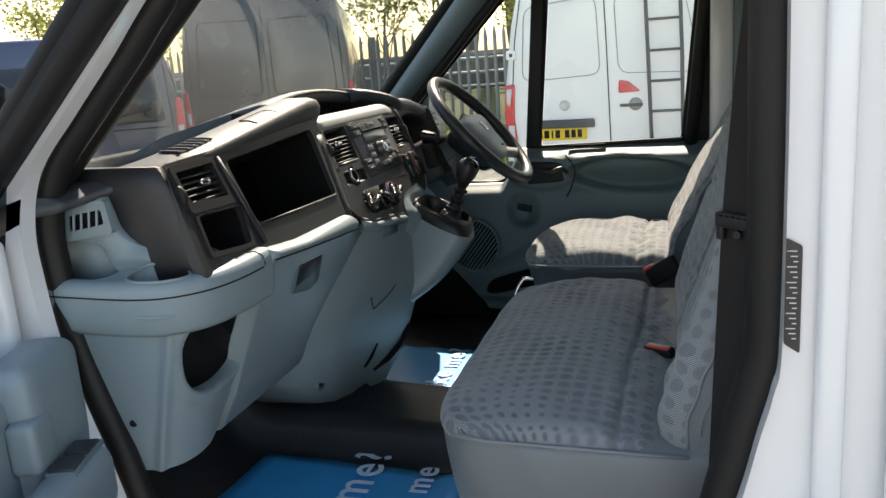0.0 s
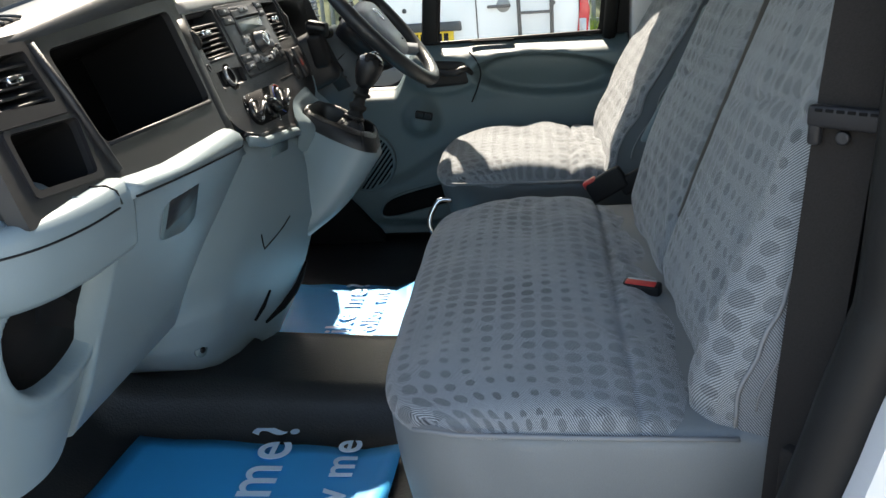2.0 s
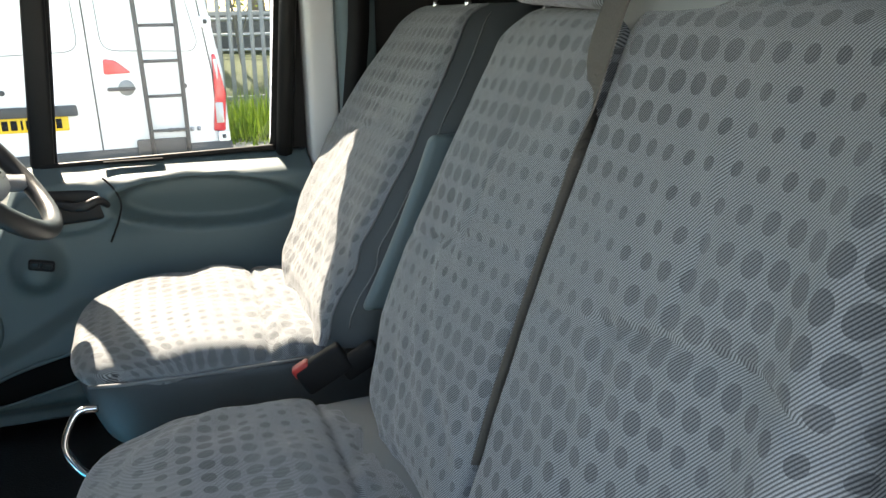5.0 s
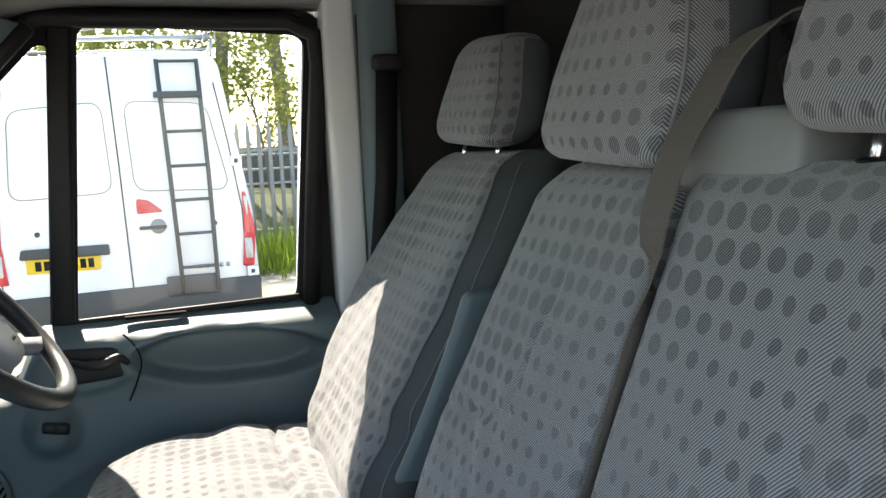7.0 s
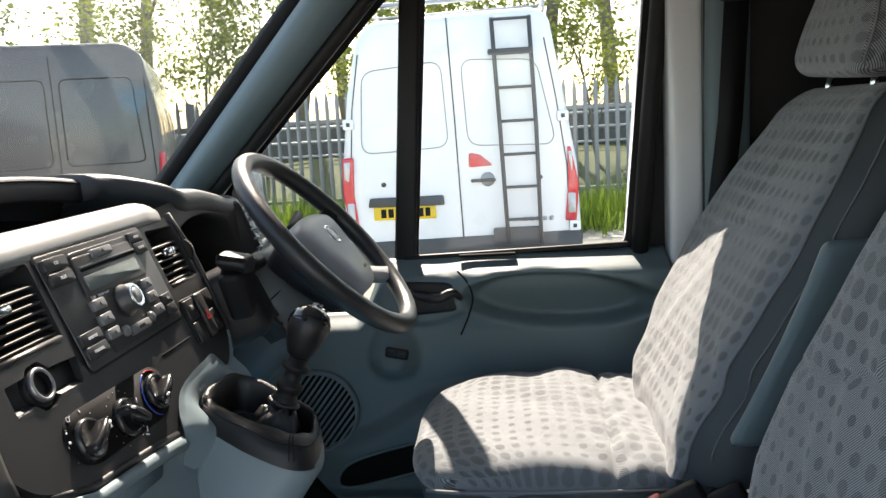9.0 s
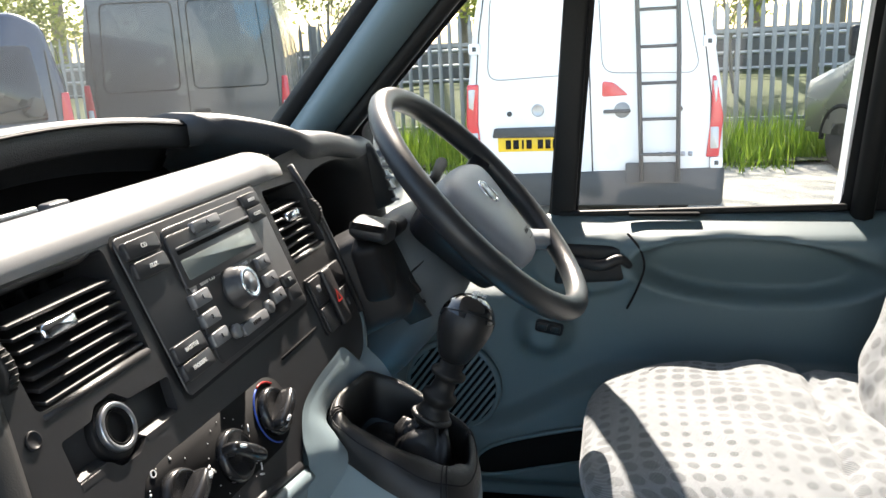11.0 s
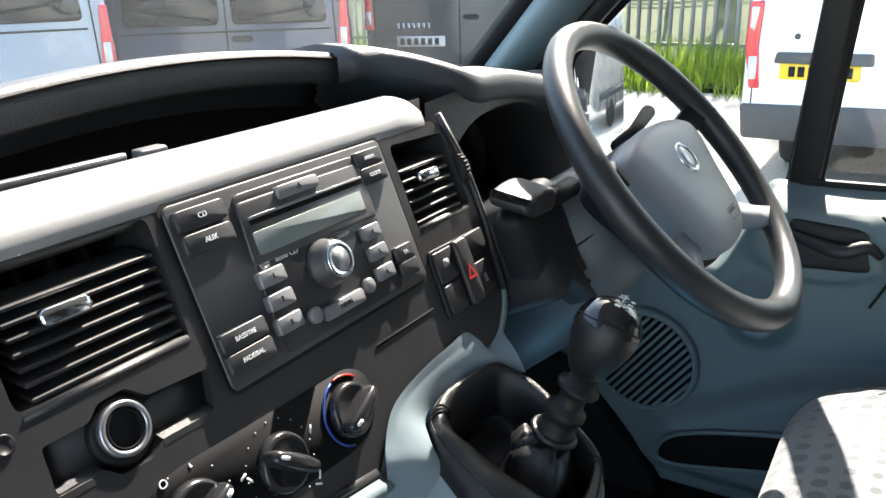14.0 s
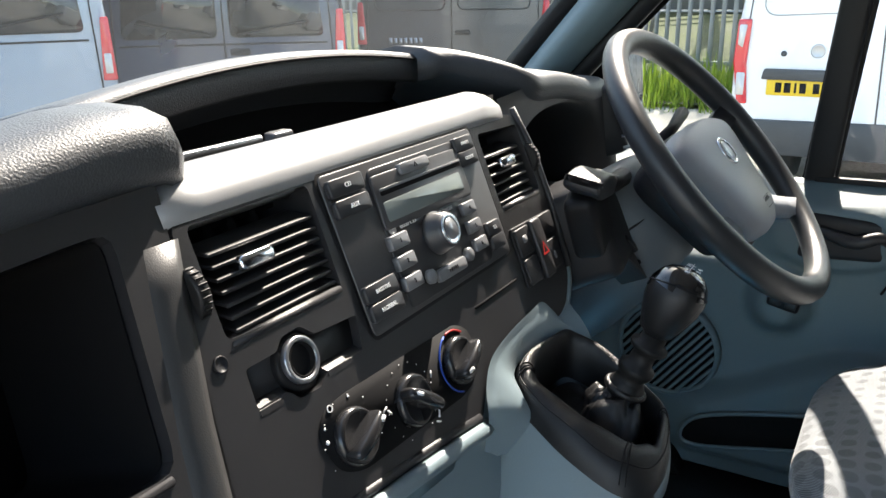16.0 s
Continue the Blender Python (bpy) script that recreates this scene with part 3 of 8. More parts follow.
# door pull in its dark bowl
part("pull_bowl", rbox((-0.165, PY - 0.006, 1.203), (0.135, 0.024, 0.075), 0.011, n=(6, 1, 4), deform=lambda p: (p.x + 0.15 * p.z, p.y, p.z * (1.0 - 1.6 * (p.x + 0.02)))), M_CHAR2, door_1, "dark recessed bowl behind the handle")
part("door_handle", tube(smooth_path([(-0.225, PY - 0.018, 1.222), (-0.19, PY - 0.026, 1.212), (-0.15, PY - 0.034, 1.206), (-0.118, PY - 0.028, 1.216), (-0.100, PY - 0.016, 1.200)], 5), [0.006 + 0.005 * math.sin(math.pi * i / 20) for i in range(21)], 10), M_CHAR, door_1, "black plastic door release")
seam = smooth_path([(-0.105, PY - 0.022, 1.262), (-0.084, PY - 0.022, 1.235), (-0.075, PY - 0.014, 1.200), (-0.086, PY - 0.010, 1.160), (-0.105, PY - 0.008, 1.118)], 6)
part("panel_seam", tube(seam, 0.0022, 6), M_BLACK, door_1, "dark joint in the trim")
part("switch_pack", rbox((-0.243, PY - 0.047, 1.092), (0.052, 0.012, 0.026), 0.006, rot=pose(0, 0, 0, 18, 12, 0)), M_CHAR2, door_1, "black window switch pack")
for dx in (-0.012, 0.012):
    part("switch", rbox((-0.243 + dx, PY - 0.054, 1.094 - dx * 0.2), (0.018, 0.008, 0.014), 0.003, rot=pose(0, 0, 0, 18, 12, 0)), M_DBUTTON, door_1)
spk = Vector((-0.436, PY - 0.005, 0.954))
part("speaker_rim", turned(spk, (0, -1, 0), [(0, 0.096), (0.009, 0.095), (0.013, 0.091), (0.012, 0.086), (0.0, 0.086)], 36), M_DGREY, door_1, "round speaker rim")
# black disc paints the shade behind the slats
part("speaker_back", turned(spk, (0, -1, 0), [(0.003, 0.087), (0.0058, 0.087)], 36), M_HOLE, door_1, "black disc painting the shade behind the speaker slats")
for i in range(15):
    d = -0.080 + 0.0114 * i
    hw = math.sqrt(max(0.086 ** 2 - d * d, 0.0001))
    a = radians(38)
    part("slat", rbox(spk + Vector((d * math.cos(a), -0.008, -d * math.sin(a))), (0.0058, 0.008, 2 * hw), 0.0018, rot=pose(0, 0, 0, 0, 38, 0)), M_DGREY, door_1)
# no opening cut: a black sheet paints the shade of the pocket's mouth
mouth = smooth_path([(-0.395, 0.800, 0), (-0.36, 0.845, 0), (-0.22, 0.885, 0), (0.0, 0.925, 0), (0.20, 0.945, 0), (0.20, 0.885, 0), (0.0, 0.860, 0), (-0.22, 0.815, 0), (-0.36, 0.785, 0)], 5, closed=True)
part("pocket_mouth_shade", prism([(p.x, p.y) for p in mouth], lambda u, v, o: (u, PY - 0.037 - o, v), -0.02, 0.003, 0.002), M_HOLE, door_1, "black sheet painting the shade in the map pocket's mouth")
part("pocket_lip", tube([(p.x, PY - 0.041, p.y) for p in mouth], 0.004, 8, closed=True), M_DGREY, door_1)
# door mirror outside
mir = part("door_mirror", rbox((-0.690, 2.24, 1.395), (0.10, 0.20, 0.33), 0.045, n=(2, 3, 4)), M_BLACK, door_1, "black outside mirror housing")
part("mirror_glass", rbox((-0.636, 2.235, 1.395), (0.006, 0.165, 0.285), 0.003, rot=pose(0, 0, 0, 0, -4, -12)), M_MIRROR, mir, "mirror glass")
part("mirror_arm", rbox((-0.66, 2.13, 1.27), (0.05, 0.12, 0.05), 0.02), M_BLACK, mir)

# pillar and seat belt behind the driver's door
bpil = thing("pillar", "white painted door pillar with grey trim and belt", "pillar", kind="structure")
part("pillar_skin", rbox((0.385, 2.030, 1.36), (0.070, 0.10, 1.22), 0.012), M_WHITE, bpil)
part("pillar_trim", rbox((0.460, 1.985, 1.36), (0.085, 0.12, 1.22), 0.02), M_DGREY, bpil)
part("pillar_seal", tube([(0.425, 1.972, 0.80), (0.425, 1.972, 1.30), (0.428, 1.968, 1.60), (0.425, 1.955, 1.90)], 0.011, 8), M_RUBBER, bpil)
solo("side_wall", rbox((0.66, 2.03, 1.36), (0.33, 0.06, 1.24), 0.01), M_BULK, "dark cab side behind the driver's seat", "wall", kind="structure")
belt = thing("seat_belt", "black driver's seat belt hanging on the door pillar", "seat belt")
part("webbing", ribbon([(0.470, 1.915, 1.80), (0.455, 1.912, 1.55), (0.43, 1.905, 1.36), (0.42, 1.90, 1.15), (0.40, 1.895, 0.85)], (1, 0, 0), 0.048, 0.002), M_BLACK, belt)
part("guide", rbox((0.472, 1.915, 1.795), (0.07, 0.03, 0.035), 0.01), M_CHAR2, belt)
part("tongue", rbox((0.428, 1.895, 1.345), (0.055, 0.016, 0.045), 0.006), M_CHAR2, belt)

# ---- passenger side: door aperture, pillar and the open door ----
AP = 0.275
loop = [(-0.225, 1.895), (-0.417, 1.701), (-0.483, 1.631), (-0.559, 1.556), (-0.636, 1.476), (-0.666, 1.390), (-0.665, 1.301), (-0.655, 1.208), (-0.632, 1.114), (-0.603, 1.017), (-0.580, 0.930), (-0.545, 0.820), (-0.470, 0.720), (-0.38, 0.690), (0.10, 0.685), (0.200, 0.745), (0.262, 0.860), (0.312, 1.040), (0.333, 1.130), (0.348, 1.190), (0.356, 1.260), (0.356, 1.60), (0.345, 1.850), (0.295, 1.900)]
seal_pts = smooth_path([(x, AP, z) for x, z in loop], 5, closed=True)
aperture = thing("door_2", "open passenger door aperture with a thick black seal", "door", kind="structure")
part("door_seal", tube([p + Vector((0.007 * sstep(0.2, 0.33, p.x), 0, 0)) for p in seal_pts], [0.021 + 0.010 * sstep(0.2, 0.33, p.x) for p in seal_pts], 12, closed=True), M_RUBBER, aperture, "black rubber door seal")
inner = [(p.x + 0.014 * sstep(0.2, 0.33, p.x), p.z) for p in seal_pts]
outer = rpoly([(-0.76, 0.42), (1.9, 0.42), (1.9, 1.93), (-0.220, 1.945), (-0.468, 1.705), (-0.600, 1.580), (-0.700, 1.470), (-0.745, 1.300), (-0.76, 1.10)], 0.02)
bm = plate(outer, [inner], lambda u, v, o: (u, AP - 0.030 - o, v), 0.0, hole_depth=-0.030)
part("body_side", bm, M_WHITE, aperture, "white painted body side round the door", smooth=False)
part("pillar_step", rbox((0.425, AP - 0.037, 1.30), (0.034, 0.024, 1.20), 0.011), M_WHITE, aperture, "pressed step in the white pillar")
part("pillar_flange", rbox((0.404, AP + 0.078, 1.30), (0.06, 0.11, 1.16), 0.018), M_BLACK, aperture, "dark trim inside the pillar")
part("sill_step", rbox((-0.15, 0.315, 0.700), (0.85, 0.09, 0.05), 0.015), M_RUBBER, aperture, "black sill tread")
side_panel = thing("side_door", "white sliding load door along the van's side", "van door", kind="structure")
part("door_skin", rbox((1.085, AP - 0.050, 1.16), (1.20, 0.03, 1.44), 0.014), M_WHITE, side_panel)
label = thing("tyre_label", "black sticker with pale printed lines on the white pillar", "sticker")
part("backing", plate(rpoly([(0.374, 1.372), (0.392, 1.362), (0.392, 1.232), (0.374, 1.244)], 0.003), [], lambda u, v, o: (u, AP - 0.0330 - o, v), 0.0), M_LABEL, label, smooth=False)
for i in range(18):
    part("print_line", rbox((0.3830 + 0.002 * ((i * 7) % 3 - 1), AP - 0.0336, 1.356 - i * 0.0062), (0.0105 - 0.0028 * (i % 3), 0.0006, 0.0012), 0.0002), M_PRINT, label)


def hinged(p, a=72):
    """Door coordinates (along the door from its hinge, out of its inner face, height) into the cab's."""
    c, s = math.cos(radians(a)), math.sin(radians(a))
    return Vector((-0.680 + p[0] * c + p[1] * s, 0.235 - p[0] * s + p[1] * c, p[2]))


door_open = thing("passenger_door", "open white passenger door with blue-grey trim inside", "van door")
def d_box(name, u0, u1, o0, o1, z0, z1, r, mat, label="", parent=None):
    bm = rbox(((u0 + u1) / 2, (o0 + o1) / 2, (z0 + z1) / 2), (u1 - u0, o1 - o0, z1 - z0), r, n=(4, 2, 4))
    for v in bm.verts:
        v.co = hinged(v.co)
    return part(name, bm, mat, parent or door_open, label)


d_box("door_skin", 0.0, 1.02, -0.13, -0.08, 0.55, 1.25, 0.02, M_WHITE, "white painted door skin")
d_box("door_edge", -0.015, 0.02, -0.13, -0.035, 0.55, 1.38, 0.012, M_WHITE, "white door edge")
d_box("hinge_panel", 0.005, 0.18, -0.03, 0.056, 0.76, 1.232, 0.026, M_GREY, "blue-grey end of the door trim")
d_box("door_panel", 0.16, 1.0, -0.07, 0.022, 0.74, 1.20, 0.02, M_GREY, "blue-grey moulded door panel")
d_box("window_ledge", 0.10, 1.0, -0.075, 0.006, 1.185, 1.236, 0.020, M_GREY, "pale ledge under the window")
d_box("armrest", 0.075, 0.92, 0.045, 0.115, 0.98, 1.088, 0.030, M_GREY, "blue-grey armrest")
pl = d_box("switch_plate", 0.085, 0.190, 0.058, 0.102, 1.080, 1.0895, 0.004, M_DGREY, "grey window switch plate")
for k in range(2):
    d_box("switch", 0.092 + 0.050 * k, 0.136 + 0.050 * k, 0.062, 0.098, 1.086, 1.0935, 0.003, M_DBUTTON, "", pl)
d_box("pull_handle", 0.135, 0.20, 0.020, 0.062, 1.090, 1.165, 0.012, M_GREY, "blue-grey pull handle")
d_box("front_frame", 0.0, 0.045, -0.115, -0.05, 1.25, 1.40, 0.012, M_BLACK, "black window frame")
bm = loft([[hinged(p) for p in ((0.0 + 0.50 * k, -0.09, 1.38 + 0.5 * k), (0.05 + 0.50 * k, -0.09, 1.36 + 0.5 * k), (0.05 + 0.50 * k, -0.035, 1.36 + 0.5 * k), (0.0 + 0.50 * k, -0.035, 1.38 + 0.5 * k))] for k in lin(0, 1, 6)])
part("window_frame", bm, M_BLACK, door_open, "black raked window frame")
fuel = thing("fuel_sticker", "small yellow sticker with a black fuel pump mark", "sticker")
fx, fz = (-0.628, 1.000)
part("backing", rbox((fx, AP - 0.0325, fz), (0.018, 0.001, 0.020), 0.0004), M_YSTICK, fuel)
part("pump_mark", rbox((fx - 0.002, AP - 0.0331, fz), (0.007, 0.0006, 0.011), 0.0003), M_BLACK, fuel)
part("hose_mark", rbox((fx + 0.0045, AP - 0.0331, fz), (0.0022, 0.0006, 0.008), 0.0003), M_BLACK, fuel)

# load space behind the cab, closed
solo("wall_load_driver", rbox((2.28, 2.115, 1.22), (3.84, 0.04, 1.50), 0.015), M_WHITE, "plain white side of the van behind the cab", "wall", kind="structure")
solo("wall_load_passenger", rbox((2.92, 0.235, 1.22), (2.56, 0.04, 1.50), 0.015), M_WHITE, "plain white side of the van behind its load door", "wall", kind="structure")
solo("wall_load_back", rbox((4.18, YC, 1.22), (0.04, 1.86, 1.50), 0.015), M_WHITE, "plain white rear of the van", "wall", kind="structure")


# ---- dashboard ----
FN = Vector((0.930, 0.0, 0.367)).normalized()


def fp(y, z, o=0.0):
    """A point on the sloping centre facia: across, height, and out of it."""
    return (-0.4905 + (1.4635 - z) * 0.395 + FN.x * o, y, z + FN.z * o)


def fbox(cy, cz, w, h, d0, d1, r=0.003, bevel=0.0015, skew=0.0):
    """A small raised block on the facia, w across and h up its slope."""
    return prism([(u + skew * (v - cz), v) for u, v in rrect(cy, cz, w, h, r)], fp, d0, d1, bevel)


def ftext(text, y, z, size, parent, mat, o=0.002, name="lettering"):
    return letters(text, size, basis(Vector(fp(y, z, o)), (0, 1, 0), (-0.367, 0, 0.930)), mat, name, parent)


dash = thing("dashboard", "dark grey van dashboard with a light blue-grey lower half", "dashboard")


# soft top pad on the passenger side, rising to a rounded end beside the centre tray
def pad_section(y):
    up = 0.062 * max(0.0, min(1.0, (y - 0.40) / 0.47)) - 0.045 * sstep(0.915, 0.968, y)
    fwd = 0.125 * sstep(0.46, 0.245, y) + 0.09 * sstep(0.905, 0.972, y) ** 2
    drop = 0.038 * sstep(0.44, 0.25, y)
    zt = 1.474 + up - drop
    f = -0.490 - fwd
    lip = 0.013 + 0.015 * max(0.0, min(1.0, (y - 0.35) / 0.53))
    return [(-1.06, 1.320), (-1.06, 1.345), (-0.92, 1.375), (-0.82, 1.400 + up * 0.2), (f - 0.125, zt - 0.016), (f - 0.070, zt + 0.001), (f - 0.030, zt), (f - 0.008, zt - 0.006), (f, zt - lip * 0.7), (f - 0.003, zt - lip * 1.3), (f - 0.012, zt - lip * 1.7), (f - 0.06, zt - lip * 1.9 - 0.004), (-0.83, 1.34)]


rings = [[(x, y, z) for x, z in pad_section(y)] for y in lin(0.245, 0.968, 44)]
part("top_pad", loft(rings), M_PAD, dash, "grained dark grey soft top")


def pad_at(y, k, lift=0.0015):
    """A point on the soft top: k from 0 well back to 1 at its front edge."""
    sec = [pad_section(y)[i] for i in (4, 5, 6, 7)]
    i = min(int(k * 3), 2)
    r = k * 3 - i
    p, q = sec[i], sec[i + 1]
    return (p[0] + (q[0] - p[0]) * r, y, p[1] + (q[1] - p[1]) * r + lift)


dem = part("demister_vent", grid_sheet(lin(0.425, 0.512, 12), lin(0.36, 0.74, 6), pad_at, flip=True), M_HOLE, dash, "slotted side demister grille")
for i in range(6):
    y = 0.4255 + 0.0172 * i
    part("grille_bar", tube([pad_at(y + 0.006 * (1 - k), k, 0.0025) for k in lin(0.36, 0.74, 5)], 0.0020, 6), M_PAD, dem)
part("airbag_cover_mark", grid_sheet(lin(0.655, 0.745, 10), lin(0.50, 0.93, 6), lambda y, k: pad_at(y, k, 0.0012), flip=True), M_FLANK, dash, "inset panel in the soft top")
part("mark_joint", tube([pad_at(0.655, k, 0.0014) for k in lin(0.93, 0.50, 5)] + [pad_at(y, 0.50, 0.0014) for y in lin(0.655, 0.745, 6)] + [pad_at(0.745, k, 0.0014) for k in lin(0.50, 0.93, 5)], 0.0012, 6), M_BLACK, dash)

# hood arching over the centre tray, and the driver's pad
def hood_section(y):
    arch = 1 - ((y - 1.175) / 0.26) ** 2
    zt = 1.522 + 0.022 * arch
    f = -0.618 - 0.012 * arch
    return [(-1.06, 1.36), (-1.06, 1.40), (-0.90, 1.465), (-0.74, zt - 0.020), (f - 0.03, zt - 0.001), (f - 0.006, zt), (f, zt - 0.005), (f + 0.001, zt - 0.030), (f - 0.006, zt - 0.034), (f - 0.03, zt - 0.034), (f - 0.045, zt - 0.060), (-0.80, 1.40)]


part("tray_hood", loft([[(x, y, z) for x, z in hood_section(y)] for y in lin(0.925, 1.412, 22)]), M_PAD, dash, "grained hood over the centre tray")
part("hood_joint", tube([(hood_section(y)[6][0] + 0.0005, y, hood_section(y)[6][1] - 0.001) for y in lin(0.94, 1.405, 16)], 0.0016, 6), M_BLACK, dash)
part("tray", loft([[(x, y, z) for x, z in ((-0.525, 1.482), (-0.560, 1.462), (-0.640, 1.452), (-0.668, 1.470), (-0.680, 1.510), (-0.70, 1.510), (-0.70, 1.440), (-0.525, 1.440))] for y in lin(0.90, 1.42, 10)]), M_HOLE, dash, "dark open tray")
part("tray_rail", rbox((-0.606, 1.048, 1.476), (0.008, 0.130, 0.007), 0.003, rot=pose(0, 0, 0, 0, 0, -2)), M_SATIN, dash, "thin silver rail in the tray")
part("tray_tab", rbox((-0.604, 1.137, 1.474), (0.014, 0.028, 0.010), 0.003), M_BUTTON, dash, "grey plastic tab in the tray")


def binnacle_section(y):
    h = 1.535 - 0.040 * sstep(1.42, 1.56, y) - 0.034 * sstep(1.56, 1.82, y) - 0.04 * sstep(1.83, 1.95, y)
    f = -0.600 + 0.085 * sstep(1.41, 1.52, y) - 0.03 * sstep(1.70, 1.95, y)
    return [(-1.06, 1.33), (-1.06, 1.375), (-0.88, 1.44), (-0.74, h - 0.018), (f - 0.05, h), (f - 0.015, h - 0.002), (f, h - 0.010), (f + 0.003, h - 0.026), (f - 0.006, h - 0.038), (f - 0.05, h - 0.046), (-0.80, 1.36)]


part("driver_pad", loft([[(x, y, z) for x, z in binnacle_section(y)] for y in lin(1.408, 1.945, 34)]), M_PAD, dash, "grained pad over the instruments")
def on_pad(y, k):
    a, b, c = (binnacle_section(y)[i] for i in (3, 4, 5))
    p, q = (a, b) if k < 0.75 else (b, c)
    r = k / 0.75 if k < 0.75 else (k - 0.75) / 0.25
    return (p[0] + (q[0] - p[0]) * r, y, p[1] + (q[1] - p[1]) * r + 0.0015)


part("pad_panel", grid_sheet(lin(1.655, 1.760, 8), lin(0.55, 0.98, 8), on_pad, flip=True), M_PAD, dash, "inset panel on the driver's pad")

# instrument recess with its arched cowl
ARCH = [(1.452, 1.26), (1.452, 1.37), (1.475, 1.412), (1.53, 1.440), (1.605, 1.447), (1.68, 1.438), (1.735, 1.408), (1.775, 1.35), (1.80, 1.26)]
cowl_out = [(1.418, 1.24), (1.418, 1.40), (1.43, 1.475), (1.56, 1.482), (1.66, 1.470), (1.76, 1.455), (1.83, 1.43), (1.84, 1.24)]
arch = [(p.x, p.y) for p in smooth_path([(a, b, 0) for a, b in ARCH], 4)]
cowl_place = lambda u, v, o: (-0.522 - (1.45 - v) * 0.10 * -1 + o, u, v)
part("cluster_cowl", plate(cowl_out, [arch], cowl_place, 0.0, hole_depth=0.13), M_CHAR, dash, "dark cowl round the instruments")
part("cluster_face", prism(rrect(1.625, 1.36, 0.36, 0.20, 0.02), lambda u, v, o: (-0.645 + (1.36 - v) * 0.30 + o, u, v), 0.0, 0.004), M_HOLE, dash, "unlit instrument face")
for dy, r in ((-0.085, 0.047), (0.085, 0.047), (0.0, 0.026)):
    part("dial_ring", turned((-0.638, 1.625 + dy, 1.36), (0.96, 0, 0.28), [(0, r), (0.006, r), (0.006, r - 0.003), (0, r - 0.003)], 28), M_CHAR2, dash)

# the driver's outer vent
vent_o = Vector((-0.535, 1.835, 1.393))
part("vent_housing", rbox(vent_o, (0.05, 0.105, 0.110), 0.012, rot=pose(0, 0, 0, 0, -20, 22)), M_CHAR, dash, "driver's outer air vent")
for i in range(5):
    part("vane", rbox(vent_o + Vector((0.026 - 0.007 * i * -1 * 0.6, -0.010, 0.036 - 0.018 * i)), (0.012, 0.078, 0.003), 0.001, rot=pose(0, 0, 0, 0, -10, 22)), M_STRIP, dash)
part("lower_cover", loft([[(x, y, z) for x, z in ((-0.545, 1.29), (-0.520, 1.22), (-0.530, 1.10), (-0.570, 1.05), (-0.62, 1.10), (-0.62, 1.29))] for y in (1.42, 1.48, 1.70, 1.84, 1.93)]), M_DGREY, dash, "blue-grey cover under the column")

# ---- centre facia ----
facia = part("facia", plate(
    rpoly([(0.868, 1.300), (0.905, 1.470), (1.050, 1.474), (1.345, 1.474), (1.402, 1.462), (1.422, 1.378), (1.410, 1.300), (1.402, 1.280), (1.376, 1.258), (1.346, 1.250), (1.318, 1.277), (1.240, 1.274), (1.192, 1.266), (1.160, 1.238), (1.150, 1.228), (0.962, 1.250), (0.892, 1.276)], 0.012),
    [rpoly([(0.912, 1.388), (0.914, 1.461), (1.036, 1.462), (1.033, 1.382)], 0.006),
     rpoly([(1.308, 1.378), (1.309, 1.456), (1.399, 1.453), (1.406, 1.380)], 0.006),
     rpoly([(0.915, 1.341), (0.917, 1.367), (0.948, 1.367), (0.956, 1.374), (0.976, 1.375), (0.988, 1.365), (1.037, 1.362), (1.030, 1.337), (0.987, 1.338), (0.976, 1.331), (0.954, 1.332), (0.944, 1.341)], 0.003)],
    fp, 0.05, hole_depth=0.06), M_CHAR, dash, "charcoal centre facia panel", smooth=False)
# rolled top of the facia, the sun on it painted as a pale colour
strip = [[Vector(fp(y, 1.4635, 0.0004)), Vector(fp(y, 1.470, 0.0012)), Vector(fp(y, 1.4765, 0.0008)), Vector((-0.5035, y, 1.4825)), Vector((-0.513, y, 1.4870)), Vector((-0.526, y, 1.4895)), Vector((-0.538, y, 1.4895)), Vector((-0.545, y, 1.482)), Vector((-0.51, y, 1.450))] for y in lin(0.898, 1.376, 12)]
part("facia_top", loft(strip), M_STRIP, dash, "smooth charcoal ledge along the facia's top, painted pale as sunlit")
part("facia_flank", loft([[fp(y + 0.003, z, 0.0008), fp(y - 0.004, z, 0.0030), fp(y - 0.024, z, 0.0), fp(y - 0.029, z, -0.006), fp(y - 0.026, z, -0.03), fp(y + 0.003, z, -0.03)] for y, z in ((0.902, 1.456), (0.895, 1.430), (0.886, 1.390), (0.876, 1.350), (0.868, 1.306), (0.867, 1.288))]), M_FLANK, dash, "brownish grey flank of the facia")
part("facia_edge", tube([fp(1.404, 1.47, 0.0), fp(1.418, 1.42, 0.001), fp(1.420, 1.36, 0.001), fp(1.408, 1.29, 0.001)], 0.004, 8), M_CHAR, dash)


